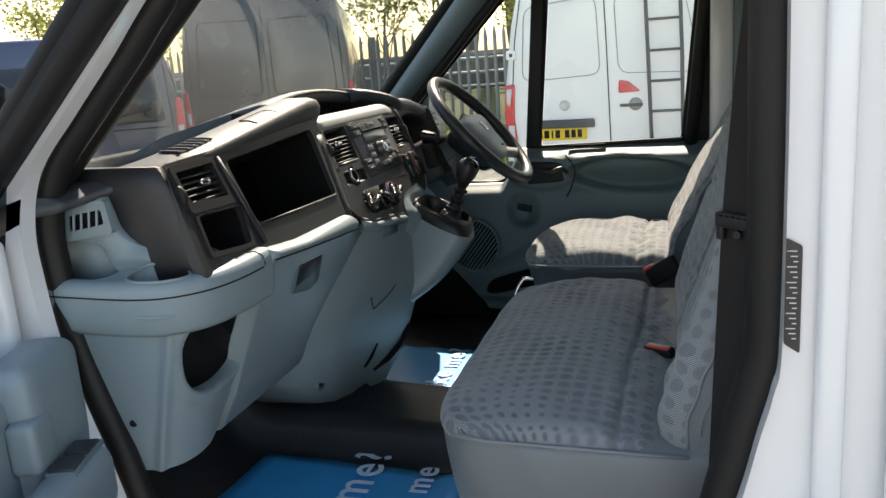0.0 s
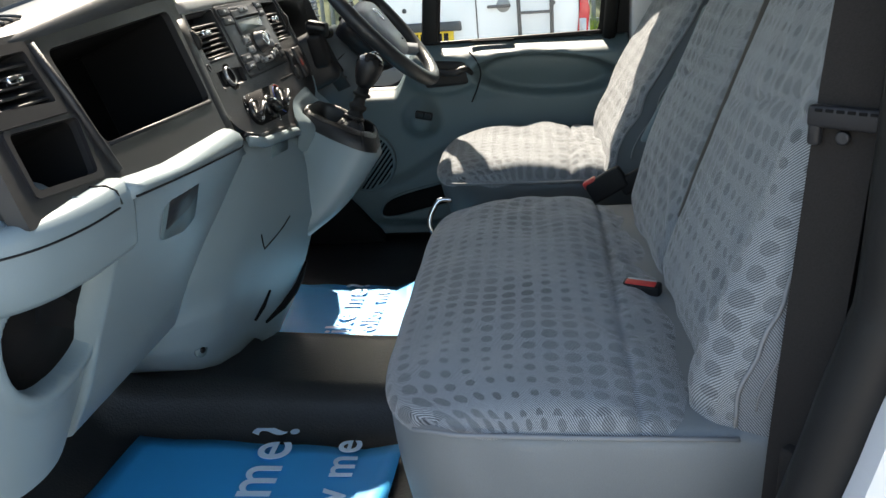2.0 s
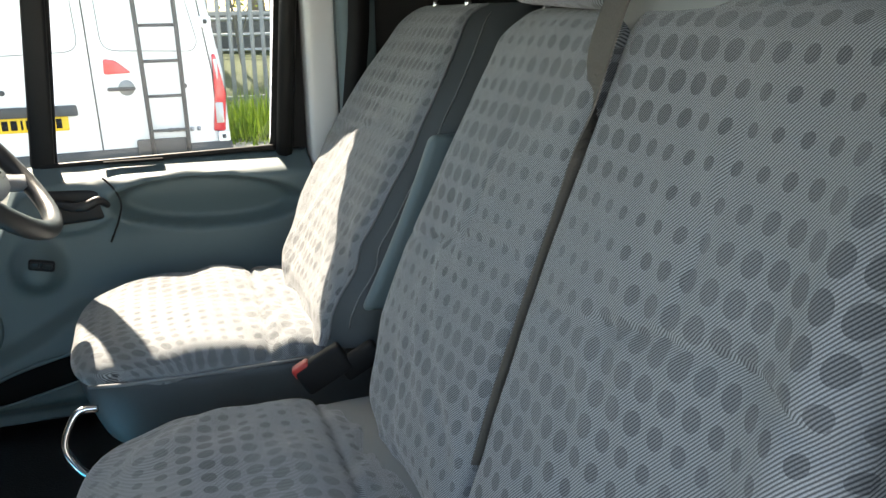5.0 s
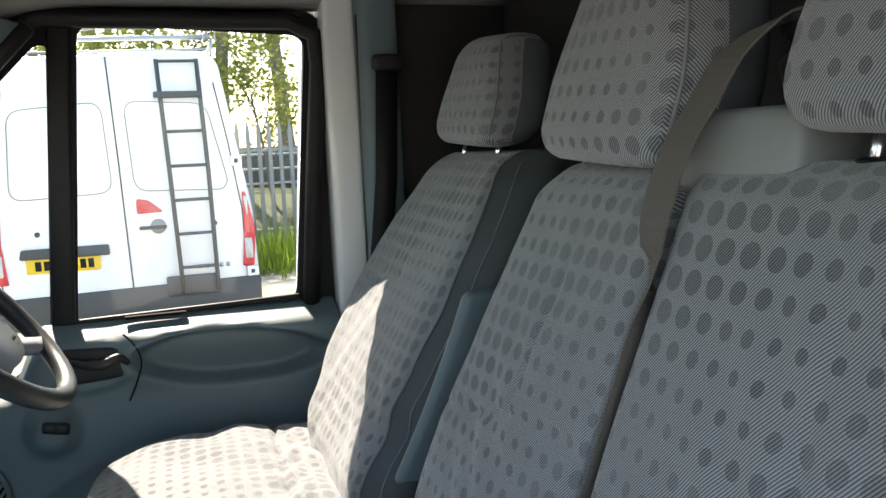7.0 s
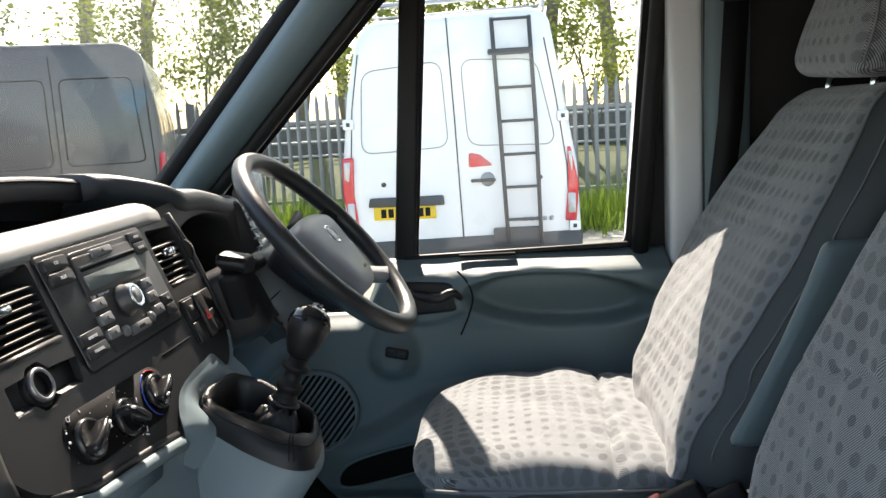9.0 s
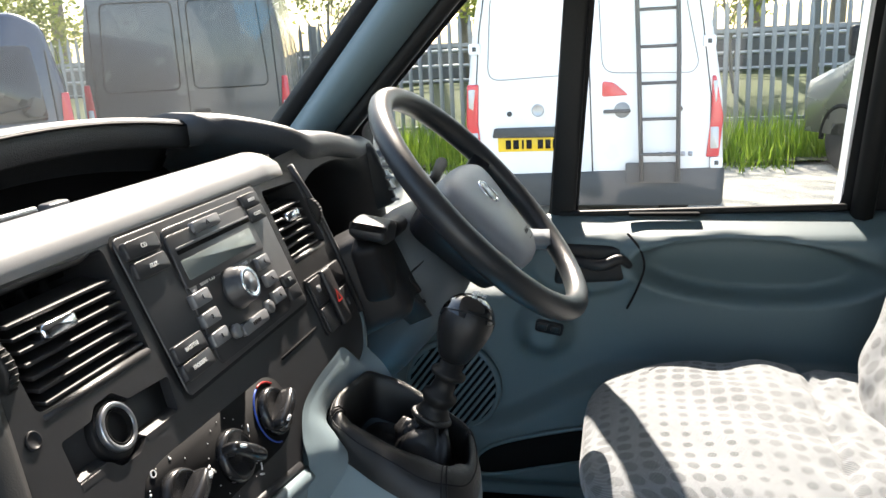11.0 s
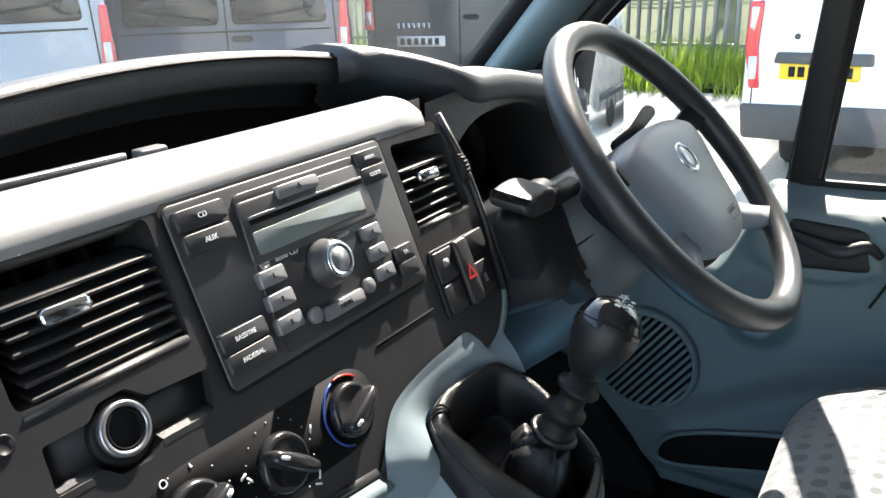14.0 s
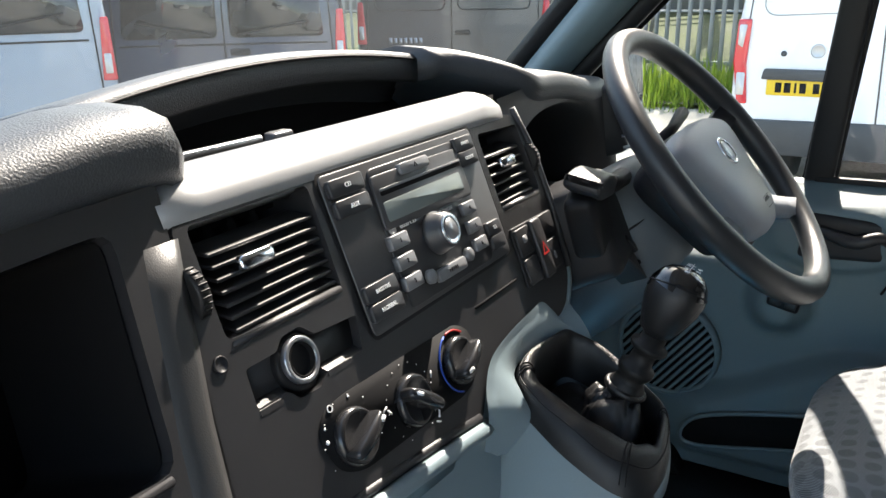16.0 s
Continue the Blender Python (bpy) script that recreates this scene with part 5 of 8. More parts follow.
part("corner_ledge", plate(ledge_loop(0.016) + plan_in, [hole_cup, hole_pk], lambda u, v, o: (u, v, LEDGE_Z + ledge_rise(u, v) + o), 0.0, hole_depth=0.060), M_GREY, dash, "corner ledge with a round cup holder", smooth=False)
part("cup_rim", tube([(u, v, LEDGE_Z - 0.0005 + ledge_rise(u, v)) for u, v in hole_cup], 0.0028, 8, closed=True), M_GREY, dash)
part("cup_base", turned((-0.502, 0.296, 1.252), (0, 0, 1), [(0, 0.050), (0.004, 0.050)], 28), M_GREY, dash)
part("pocket_base", rbox((-0.640, 0.306, 1.252), (0.13, 0.09, 0.006), 0.002), M_GREY, dash)
part("ledge_seam", tube([(x, y, LEDGE_Z - 0.022 - 0.004 * i / len(plan) + ledge_rise(x, y)) for i, (x, y) in enumerate(ledge_loop(-0.0006)[:-6])], 0.0013, 6), M_BLACK, dash, "dark joint round the ledge")
sweep = smooth_path([(-0.735, 1.372, 0), (-0.735, 1.452, 0), (-0.650, 1.455, 0), (-0.600, 1.446, 0), (-0.586, 1.425, 0), (-0.578, 1.392, 0), (-0.562, 1.372, 0), (-0.540, 1.358, 0), (-0.500, 1.348, 0), (-0.460, 1.338, 0), (-0.455, 1.314, 0), (-0.560, 1.314, 0), (-0.590, 1.330, 0), (-0.605, 1.360, 0), (-0.640, 1.370, 0)], 4, closed=True)
part("corner_riser", prism([(p.x, p.y) for p in sweep], lambda u, v, o: (u, 0.316 - o + 0.42 * max(0.0, u + 0.585), max(1.304, v - 0.013)), -0.025, 0.012, 0.007), M_GREY, dash, "light plastic sweep below the side vent")
part("pocket_back", prism(rpoly([(-0.720, 1.262), (-0.720, 1.380), (-0.600, 1.372), (-0.592, 1.262)], 0.01), lambda u, v, o: (u, 0.338 - 0.25 * (v - 1.262) - o, v), -0.01, 0.0), M_GREY, dash)
sv = thing("side_vent", "small slotted vent in light blue-grey plastic", "air vent")
side_p = lambda u, v, o: (u - 0.014, 0.2960 - o, v - 0.015)
part("vent_plate", plate(rpoly([(-0.665, 1.372), (-0.655, 1.430), (-0.566, 1.440), (-0.558, 1.388)], 0.008), [rpoly([(-0.640, 1.390), (-0.637, 1.415), (-0.574, 1.425), (-0.572, 1.402)], 0.005)], side_p, 0.012, hole_depth=0.007), M_GREY, sv, smooth=False)
part("duct", prism(rpoly([(-0.645, 1.386), (-0.642, 1.419), (-0.570, 1.429), (-0.568, 1.398)], 0.004), side_p, -0.0078, -0.0062), M_HOLE, sv, "dark duct behind the slats")
for i in range(4):
    part("slat", rbox((-0.642 + 0.0145 * i, 0.2985, 1.3895 + 0.0022 * i), (0.0034, 0.007, 0.027), 0.001, rot=pose(0, 0, 0, 0, 8, 25)), M_GREY, sv)


# kick panel with the bottle pocket moulded into it
KPATH = [[(-0.735, 0.272), (-0.620, 0.270), (-0.530, 0.272), (-0.478, 0.292), (-0.452, 0.335), (-0.438, 0.405), (-0.4280, 0.478)],
         [(-0.735, 0.276), (-0.650, 0.280), (-0.575, 0.292), (-0.538, 0.318), (-0.524, 0.362), (-0.530, 0.420), (-0.5480, 0.478)]]
KP = [smooth_path([(x, y, 0) for x, y in row], 8) for row in KPATH]


def kick_at(u, z):
    k = (1.250 - z) / 0.27
    i = u * (len(KP[0]) - 1)
    j = min(int(i), len(KP[0]) - 2)
    a = KP[0][j].lerp(KP[0][j + 1], i - j)
    b = KP[1][j].lerp(KP[1][j + 1], i - j)
    p = a.lerp(b, k)
    p.z = z
    return p


PU, PZ = 0.770, 1.158


def pocket_r(u, z):
    """1 on the pocket's edge: wide above, drawn in and rounded below."""
    du, dz = (u - PU - 0.35 * (PZ - z)) / 0.232, (z - PZ) / 0.068
    return (abs(du) ** 2.5 + abs(dz) ** 2.5) ** 0.4


def kick_vert(u, k):
    zb = 0.985 - 0.01 * sstep(0.05, 0.5, u) + 0.075 * sstep(0.72, 1.0, u) ** 2
    z = 1.262 + (zb - 1.262) * k
    p = kick_at(u, z)
    e = kick_at(min(u + 0.01, 1.0), z) - kick_at(max(u - 0.01, 0.0), z)
    n = Vector((e.y, -e.x, 0)).normalized()
    r = pocket_r(u, z)
    d = 0.006 * math.exp(-((r - 1.15) / 0.16) ** 2) - 0.070 * (1 - sstep(0.86, 1.04, r))
    d -= 0.022 * math.exp(-((u - PU) / 0.13) ** 2) * sstep(1.232, 1.262, z)
    d += 0.009 * math.exp(-((u - 0.47 + 0.25 * (1.25 - z)) / 0.030) ** 2) * sstep(1.245, 1.20, z)
    d += 0.010 * sstep(0.10, 0.02, u)
    return tuple(p + n * d)


part("kick_panel", grid_sheet(lin(0.0, 1.0, 110), lin(0, 1, 70), kick_vert), M_GREY, dash, "light blue-grey kick panel with a moulded bottle pocket")
pk_loop = []
for i in range(40):
    a = 2 * math.pi * i / 40
    lo, hi = 0.02, 0.4
    for _ in range(18):
        m = (lo + hi) / 2
        lo, hi = (m, hi) if pocket_r(PU + m * math.cos(a), PZ + m * 0.45 * math.sin(a)) < 1 else (lo, m)
    u, z = PU + lo * math.cos(a), PZ + lo * 0.45 * math.sin(a)
    q = kick_at(u, z)
    n0 = Vector((0.93, -0.36, 0.0)).normalized()
    pk_loop.append(q - n0 * 0.026)
# near-black sheet set into the moulded pocket paints its inner shade
part("bottle_pocket_shade", loft([pk_loop, [p - Vector((0.93, -0.36, 0)) * 0.004 for p in pk_loop]]), M_HOLE, dash, "black sheet painting the shade inside the bottle pocket")
part("trim_screw", turned((-0.582, 0.284, 1.065), (0.3, -1, 0), [(0, 0.007), (0.003, 0.006), (0.003, 0)], 14), M_BLACK, dash)

# ---- centre console under the facia ----
def interp(rows, z):
    """Straight lines through rows of (z, value), z falling."""
    for (z0, a), (z1, b) in zip(rows, rows[1:]):
        if z >= z1:
            return a + (b - a) * max(0.0, min(1.0, (z0 - z) / (z0 - z1)))
    return rows[-1][1]


RIDGE = [(1.264, -0.445), (1.246, -0.409), (1.16, -0.400), (1.10, -0.390), (1.048, -0.384), (0.98, -0.408), (0.90, -0.436), (0.843, -0.461), (0.775, -0.500)]
LEFT = [(1.26, 0.905), (1.15, 0.865), (1.03, 0.800), (0.965, 0.785), (0.90, 0.822), (0.835, 0.895), (0.795, 0.960), (0.772, 1.020)]
FRONT = [(1.26, -0.460), (1.10, -0.500), (0.95, -0.545), (0.772, -0.575)]
SHOULDER = [(1.264, -0.445), (1.246, -0.412), (1.10, -0.432), (0.95, -0.482), (0.772, -0.545)]


def console_section(z):
    l, fx, sx, rx = interp(LEFT, z), interp(FRONT, z), interp(SHOULDER, z), interp(RIDGE, z)
    w = 0.050 * sstep(0.97, 1.06, z)
    pts = [(-0.74, l - w - 0.01, z), (fx - 0.03, l - w, z), (fx, l + 0.015 - w, z), (fx * 0.62 + sx * 0.38, l + 0.042 - w * 0.6, z), (fx * 0.25 + sx * 0.75, l + 0.066 - w * 0.2, z), (sx - 0.004, l + 0.098, z), (sx + 0.004, l + 0.14, z), ((sx + rx) / 2, 1.085 + 0.3 * (l - 0.9), z), (rx - 0.004, 1.150, z), (rx, 1.185, z), (rx - 0.006, 1.220, z), (rx - 0.035, 1.243, z), (rx - 0.10, 1.250, z), (-0.74, 1.250, z)]
    return pts


part("centre_console", loft([console_section(z) for z in lin(1.262, 0.772, 50)]), M_GREY, dash, "light blue-grey centre console")
def on_console(y, z, lift=0.0006):
    """A point on the console's rear face."""
    sec = console_section(z)
    for p, q in zip(sec[1:], sec[2:]):
        if p[1] <= y <= q[1]:
            return (p[0] + (q[0] - p[0]) * (y - p[1]) / max(q[1] - p[1], 1e-6) + lift, y, z)
    return (sec[6][0] + lift, y, z)


# darker plate on the console paints the shade inside a shallow pocket
part("small_cubby_shade", prism(rpoly([(1.034, 1.226), (1.122, 1.226), (1.114, 1.192), (1.020, 1.196)], 0.006), lambda u, v, o: on_console(u, v, o), -0.004, 0.0018), M_DGREY, dash, "darker plate painting the shade of a small shallow cubby in the console")
part("console_lid_joint", tube([on_console(0.972, 1.066), on_console(0.978, 1.048), on_console(0.986, 1.033), on_console(1.015, 1.042), on_console(1.050, 1.055), on_console(1.075, 1.068)], 0.0015, 6), M_BLACK, dash, "dark joint of the console lid")
# nothing cut away: black tubes paint the shade of the slot and notch
part("console_slot", tube([on_console(1.030, 0.868), on_console(1.036, 0.895), on_console(1.046, 0.925)], [0.004, 0.006, 0.003], 8), M_HOLE, dash, "black tube painting the shade of a slot low in the console")
part("console_cut", tube([on_console(1.188, 0.930), on_console(1.170, 0.905), on_console(1.148, 0.880), on_console(1.120, 0.858), on_console(1.080, 0.840)], [0.004, 0.009, 0.011, 0.010, 0.004], 8), M_HOLE, dash, "black tube painting the shade of a notch in the console edge")
bolt_at = Vector(on_console(0.872, 0.884))
part("console_bolt", turned(bolt_at, (1, -0.45, 0.1), [(-0.004, 0.014), (0.002, 0.014), (0.002, 0.007), (0.004, 0.006), (0.004, 0)], 18), M_DGREY, dash, "recessed trim bolt")
part("bolt_head", turned(bolt_at + Vector((0.003, -0.001, 0)), (1, -0.45, 0.1), [(0, 0.0065), (0.0025, 0.0055), (0.0025, 0)], 14), M_BLACK, dash)

# gear lever housing
GZ = lambda x: 1.240 - 0.42 * (x + 0.398)
RIM_OUT = [(-0.401, 1.226), (-0.406, 1.259), (-0.400, 1.325), (-0.386, 1.350), (-0.345, 1.349), (-0.284, 1.325), (-0.263, 1.293), (-0.252, 1.236), (-0.259, 1.202), (-0.284, 1.184), (-0.329, 1.187), (-0.367, 1.199), (-0.387, 1.208)]
RIM_IN = [(-0.388, 1.242), (-0.393, 1.264), (-0.392, 1.308), (-0.380, 1.332), (-0.345, 1.332), (-0.290, 1.310), (-0.274, 1.292), (-0.267, 1.252), (-0.273, 1.238), (-0.288, 1.228), (-0.322, 1.225), (-0.361, 1.224), (-0.376, 1.229)]
gloop = [(p.x, p.y) for p in smooth_path([(a, b, 0) for a, b in RIM_OUT], 6, closed=True)]
gin = [(p.x, p.y) for p in smooth_path([(a, b, 0) for a, b in RIM_IN], 6, closed=True)]
gcx, gcy = -0.330, 1.268


def housing_ring(dz, grow):
    return [(gcx + (x - gcx) * grow, gcy + (y - gcy) * grow, GZ(x) + dz) for x, y in gloop]


def body_ring(k):
    """Below the rim the housing runs back into the console."""
    out = []
    for x, y, z in housing_ring(-0.034, 1.03):
        a = math.atan2(y - gcy, x - gcx)
        q = Vector((-0.462 + 0.05 * math.cos(a), 1.190 + 0.052 * math.sin(a), 0.985))
        p = Vector((x, y, z)).lerp(q, k)
        p += Vector((0.6, -0.25, -0.75)) * 0.016 * math.sin(math.pi * k) ** 1.2
        out.append(tuple(p))
    return out


part("gear_housing", weld(loft([housing_ring(-0.020, 0.93), housing_ring(-0.012, 0.985), housing_ring(-0.014, 1.008), housing_ring(-0.022, 1.024)] + [body_ring(k) for k in lin(0, 1, 12)], caps=False)), M_GREY, dash, "light blue-grey gear lever housing")
# pale plastic that flows from the notch in the facia to the lever's rim
NECK_TOP = [(1.151, 1.222), (1.166, 1.248), (1.192, 1.2665), (1.240, 1.2745), (1.290, 1.2770), (1.318, 1.2775), (1.334, 1.264), (1.347, 1.250), (1.377, 1.2575)]
NECK_LOW = [(-0.372, 1.200), (-0.384, 1.204), (-0.402, 1.224), (-0.408, 1.259), (-0.406, 1.295), (-0.402, 1.322), (-0.396, 1.338), (-0.386, 1.352), (-0.372, 1.362)]
neck_a = smooth_path([(-0.412, 1.172, 1.165)] + [fp(y, z, 0.0012) for y, z in NECK_TOP], 4)
neck_b = smooth_path([(-0.390, 1.205, 1.165)] + [(x, y, GZ(x) - (0.003 if i > 0 else 0.020)) for i, (x, y) in enumerate(NECK_LOW)], 4)


def neck_pt(i, k):
    p = neck_a[i].lerp(neck_b[i], k)
    p += Vector((0.0025, 0.0, 0.0025)) * (math.sin(math.pi * k) + sstep(0.20, 0.04, k) * 0.6)
    return tuple(p)


part("housing_neck", grid_sheet(range(len(neck_a)), lin(0, 1, 10), neck_pt), M_GREY, dash, "pale plastic flowing from the facia to the lever")
ear = smooth_path([fp(1.348, 1.2500, 0.0), fp(1.377, 1.2575, 0.0), fp(1.403, 1.280, 0.0), fp(1.411, 1.300, 0.0)], 4)
part("facia_ear", loft([[p + Vector((0.0015, 0, 0.001)), p + Vector((0.001, 0.008, -0.004)), p + Vector((-0.014, 0.020, -0.008)), p + Vector((-0.050, 0.024, -0.018)), p + Vector((-0.050, 0.004, -0.010)), p + Vector((-0.004, -0.002, 0.0))] for p in ear]), M_GREY, dash, "pale ear beside the facia")
gear = thing("gear_lever", "black leather gear lever in a folded leather gaiter", "gear lever")
random.seed(71)
collar = []
for k, (q, dz) in enumerate(((-0.10, -0.024), (-0.06, -0.014), (0.02, -0.006), (0.18, 0.002), (0.42, 0.0075), (0.68, 0.0085), (0.88, 0.0045), (1.0, -0.002), (1.05, -0.012), (1.08, -0.026), (1.10, -0.042))):
    row = []
    for i, ((x, y), (u, v)) in enumerate(zip(gloop, gin)):
        w = q + 0.035 * math.sin(0.31 * i + 0.9 * k) * (0.2 < q < 1.06)
        row.append((x + (u - x) * w, y + (v - y) * w, GZ(x + (u - x) * w) + dz + 0.0012 * math.sin(0.7 * i + k) * (q > 0.1)))
    collar.append(row)
part("gaiter_rim", weld(loft(collar, caps=False)), M_LEATHER, gear, "padded leather collar")
nf = len(gloop)
part("rim_stitch", tube([tuple(Vector(collar[3][i]) + Vector((0, 0, 0.0004))) for i in range(nf)], 0.0007, 6, closed=True), M_BLACK, gear)
for i0 in (0, 26, 34, 52, 76):
    for d in (0, 1):
        part("rim_seam", tube([tuple(Vector(r[(i0 + d) % nf]) + Vector((0, 0, 0.0006))) for r in collar[1:8]], 0.0009, 6), M_BLACK, gear)
# the gaiter drops into the hollow, gathers and climbs to the lever
top_c = Vector((-0.312, 1.292, 1.216))
folds = []
for k, (q, dz) in enumerate(((1.0, -0.042), (0.96, -0.054), (0.86, -0.056), (0.78, -0.046), (0.75, -0.032), (0.71, -0.019), (0.65, -0.008), (0.56, 0.0), (0.46, 0.004), (0.37, 0.0045), (0.31, 0.004), (0.27, 0.009))):
    row = []
    for i, (u, v) in enumerate(gin):
        a = 2 * math.pi * i / nf
        amp = sstep(0.98, 0.70, q) * (1.0 if q > 0.3 else 0.3)
        x0, y0 = gcx + (u - gcx) * 0.90, gcy + (v - gcy) * 0.90
        reach = Vector((x0 - top_c.x, y0 - top_c.y, 0))
        reach *= 1 - sstep(0.98, 0.80, q) * (1 - min(1.0, 0.054 / reach.length))
        lump = 0.10 * (abs(math.sin(2.5 * a + 0.5 + 0.25 * k)) - 0.6) + 0.06 * math.sin(4 * a + 0.9 * k) + 0.07 * math.sin(15 * a + 0.6 * math.sin(k)) * sstep(0.62, 0.36, q)
        base = GZ(top_c.x) + (GZ(x0) - GZ(top_c.x)) * sstep(0.55, 0.90, q)
        row.append((top_c.x + reach.x * q * (1 + amp * lump), top_c.y + reach.y * q * (1 + amp * lump), base + dz + amp * (0.0045 * math.sin(3 * a + 0.8 * k) + 0.0025 * math.sin(7 * a + 1.9 * k))))
    folds.append(row)
part("gaiter", loft(folds, caps=False), M_LEATHER, gear, "crumpled black leather gaiter")
lev0, lev1 = Vector((-0.314, 1.293, 1.206)), Vector((-0.286, 1.304, 1.275))
ld = (lev1 - lev0).normalized()
part("gaiter_cord", tube(circle_ring(lev0 + ld * 0.008, 0.0195, ld.orthogonal().normalized(), ld.cross(ld.orthogonal()).normalized(), 24), 0.0036, 8, closed=True), M_LEATHER, gear)
part("lever_boot", turned(lev0, ld, [(0, 0.017), (0.006, 0.0185), (0.013, 0.0190), (0.018, 0.0160), (0.022, 0.0135), (0.026, 0.0165), (0.031, 0.0190), (0.036, 0.0185), (0.039, 0.0130), (0.050, 0.0118), (0.054, 0.0130), (0.056, 0.0180), (0.059, 0.0196), (0.062, 0.0190), (0.064, 0.0130), (0.076, 0.0125)], 28), M_RUBBER, gear, "ribbed black rubber sleeve")
KN = [(0, 0.006), (0.0, 0.0140), (0.003, 0.0168), (0.010, 0.0198), (0.021, 0.0242), (0.033, 0.0276), (0.043, 0.0289), (0.053, 0.0278), (0.062, 0.0238), (0.069, 0.0168), (0.0725, 0.0080), (0.0732, 0.0)]
k0 = lev1 + Vector((-0.002, 0.0, 0.0))
part("gear_knob", turned(k0, ld, KN, 36), M_LEATHER, gear, "rounded black gear knob")
bm = turned(k0, ld, [(a, r + 0.0007) for a, r in KN if a > 0.030], 36)
front = (Vector((0.35, -0.90, 0)) - ld * Vector((0.35, -0.90, 0)).dot(ld)).normalized()
bmesh.ops.delete(bm, geom=[f for f in bm.faces if (f.calc_center_median() - k0).dot(ld) < 0.060 - 0.030 * (1 - ((f.calc_center_median() - k0) - ld * (f.calc_center_median() - k0).dot(ld)).dot(front) / 0.029) * 0.5], context="FACES")
part("knob_cap", bm, M_GLOSS, gear, "glossy black cap")
part("seam_line", tube([k0 + ld * (0.050 + 0.010 * math.cos(a)) + (front * math.cos(a) + ld.cross(front) * math.sin(a)) * (0.0290 - 0.0035 * max(0.0, math.cos(a))) for a in lin(0, 2 * math.pi, 33)[:-1]], 0.0009, 6, closed=True), M_BLACK, gear)
km = basis(k0 + ld * 0.0736 + Vector((0.002, 0, 0)), (0, 1, 0), (-0.93, 0, 0.25))
for txt, u, v, sz in (("R", -0.010, 0.002, 0.0072), ("1", -0.003, 0.0045, 0.0062), ("3", 0.004, 0.0045, 0.0062), ("5", 0.0105, 0.0045, 0.0062), ("2", -0.003, -0.0065, 0.0062), ("4", 0.004, -0.0065, 0.0062)):
    letters(txt, sz, km @ Matrix.Translation((u, v, 0.0012 - 9.0 * (u * u + v * v))), M_PRINT, "lettering", gear)
for u in (-0.003, 0.004):
    part("shift_line", rbox(km @ Vector((u + 0.0016, 0.0, 0.0012)), (0.0040, 0.0008, 0.0004), 0.0001), M_PRINT, gear)
part("shift_line", rbox(km @ Vector((0.002, 0.0012, 0.0012)), (0.0008, 0.020, 0.0004), 0.0001), M_PRINT, gear)

# ---- steering column and wheel ----
WN = Vector((0.745, 0.0, 0.667)).normalized()       # from the wheel towards the driver
WD = Vector((0.667, 0.0, -0.745)).normalized()      # down the wheel's face
WY = Vector((0, 1, 0))
WC = Vector((-0.294, 1.618, 1.395))


def wp(y, d, o):
    return WC + WY * y + WD * d + WN * o


wheel = thing("steering_wheel", "dark grey two-spoke steering wheel with a grey airbag cover", "steering wheel")
part("rim", tube([wp(0.1915 * math.sin(a), -0.1915 * math.cos(a), -0.012) for a in [2 * math.pi * i / 64 for i in range(64)]], [0.0158 + 0.0020 * math.sin(2 * math.pi * i / 64 + 0.5) ** 2 for i in range(64)], 16, closed=True), M_WHEEL, wheel, "thick grained rim")
def hub_loop(s, o):
    pts = [(-0.118, -0.026), (-0.092, -0.050), (0.0, -0.060), (0.092, -0.050), (0.118, -0.026), (0.092, 0.032), (0.068, 0.085), (0.036, 0.103), (0.0, 0.107), (-0.036, 0.103), (-0.068, 0.085), (-0.092, 0.032)]
    return [wp(p.x * s, p.y * s, o) for p in smooth_path([(a, b, 0) for a, b in pts], 5, closed=True)]


part("airbag_cover", loft([hub_loop(0.96, -0.045), hub_loop(1.0, -0.035), hub_loop(1.0, -0.018), hub_loop(0.97, -0.010), hub_loop(0.88, -0.004), hub_loop(0.60, 0.001), hub_loop(0.25, 0.003)]), M_AIRBAG, wheel, "smooth grey airbag cover")
part("hub", loft([hub_loop(0.90, -0.085), hub_loop(1.03, -0.055), hub_loop(1.03, -0.042), hub_loop(0.9, -0.040)]), M_CHAR2, wheel, "dark wheel hub")
for s in (-1, 1):
    for y0, d0, y1, d1, w in ((0.095, -0.026, 0.180, -0.046, 0.030), (0.066, 0.062, 0.140, 0.118, 0.026)):
        pts = [wp(s * (y0 + (y1 - y0) * k), d0 + (d1 - d0) * k, -0.030 + 0.016 * k - 0.008 * math.sin(math.pi * k)) for k in lin(0, 1, 6)]
        part("spoke", ribbon(pts, WD + WY * 0.0, w, 0.018), M_CHAR2 if d0 < 0 else M_AIRBAG, wheel, "wheel spoke")
part("badge", turned(wp(-0.004, -0.004, 0.0020), WN, [(-0.002, 0.0200), (0.0020, 0.0200), (0.0032, 0.0185), (0.0030, 0.0165), (0.0018, 0.0158)], 36), M_CHROME, wheel, "round chrome ring of the badge")
part("badge_plate", turned(wp(-0.004, -0.004, 0.0020), WN, [(-0.002, 0.0160), (0.0018, 0.0160), (0.0030, 0.0080), (0.0034, 0.0)], 30), M_SATIN, wheel, "plain silver plate of the badge")
part("label_frame", plate([tuple(p) for p in rrect(0.018, 0.077, 0.034, 0.015, 0.002)], [rrect(0.018, 0.077, 0.032, 0.013, 0.0015)], lambda u, v, o: tuple(wp(u, v, 0.0006 - 0.05 * max(0.0, v - 0.06) + o)), 0.0), M_CHAR2, wheel, smooth=False)
letters("AIRBAG", 0.0075, basis(wp(0.018, 0.074, -0.0005), WY, -WD), M_CHAR2, "lettering", wheel)
column = thing("steering_column", "dark grey steering column shroud with stalks and ignition", "steering column")
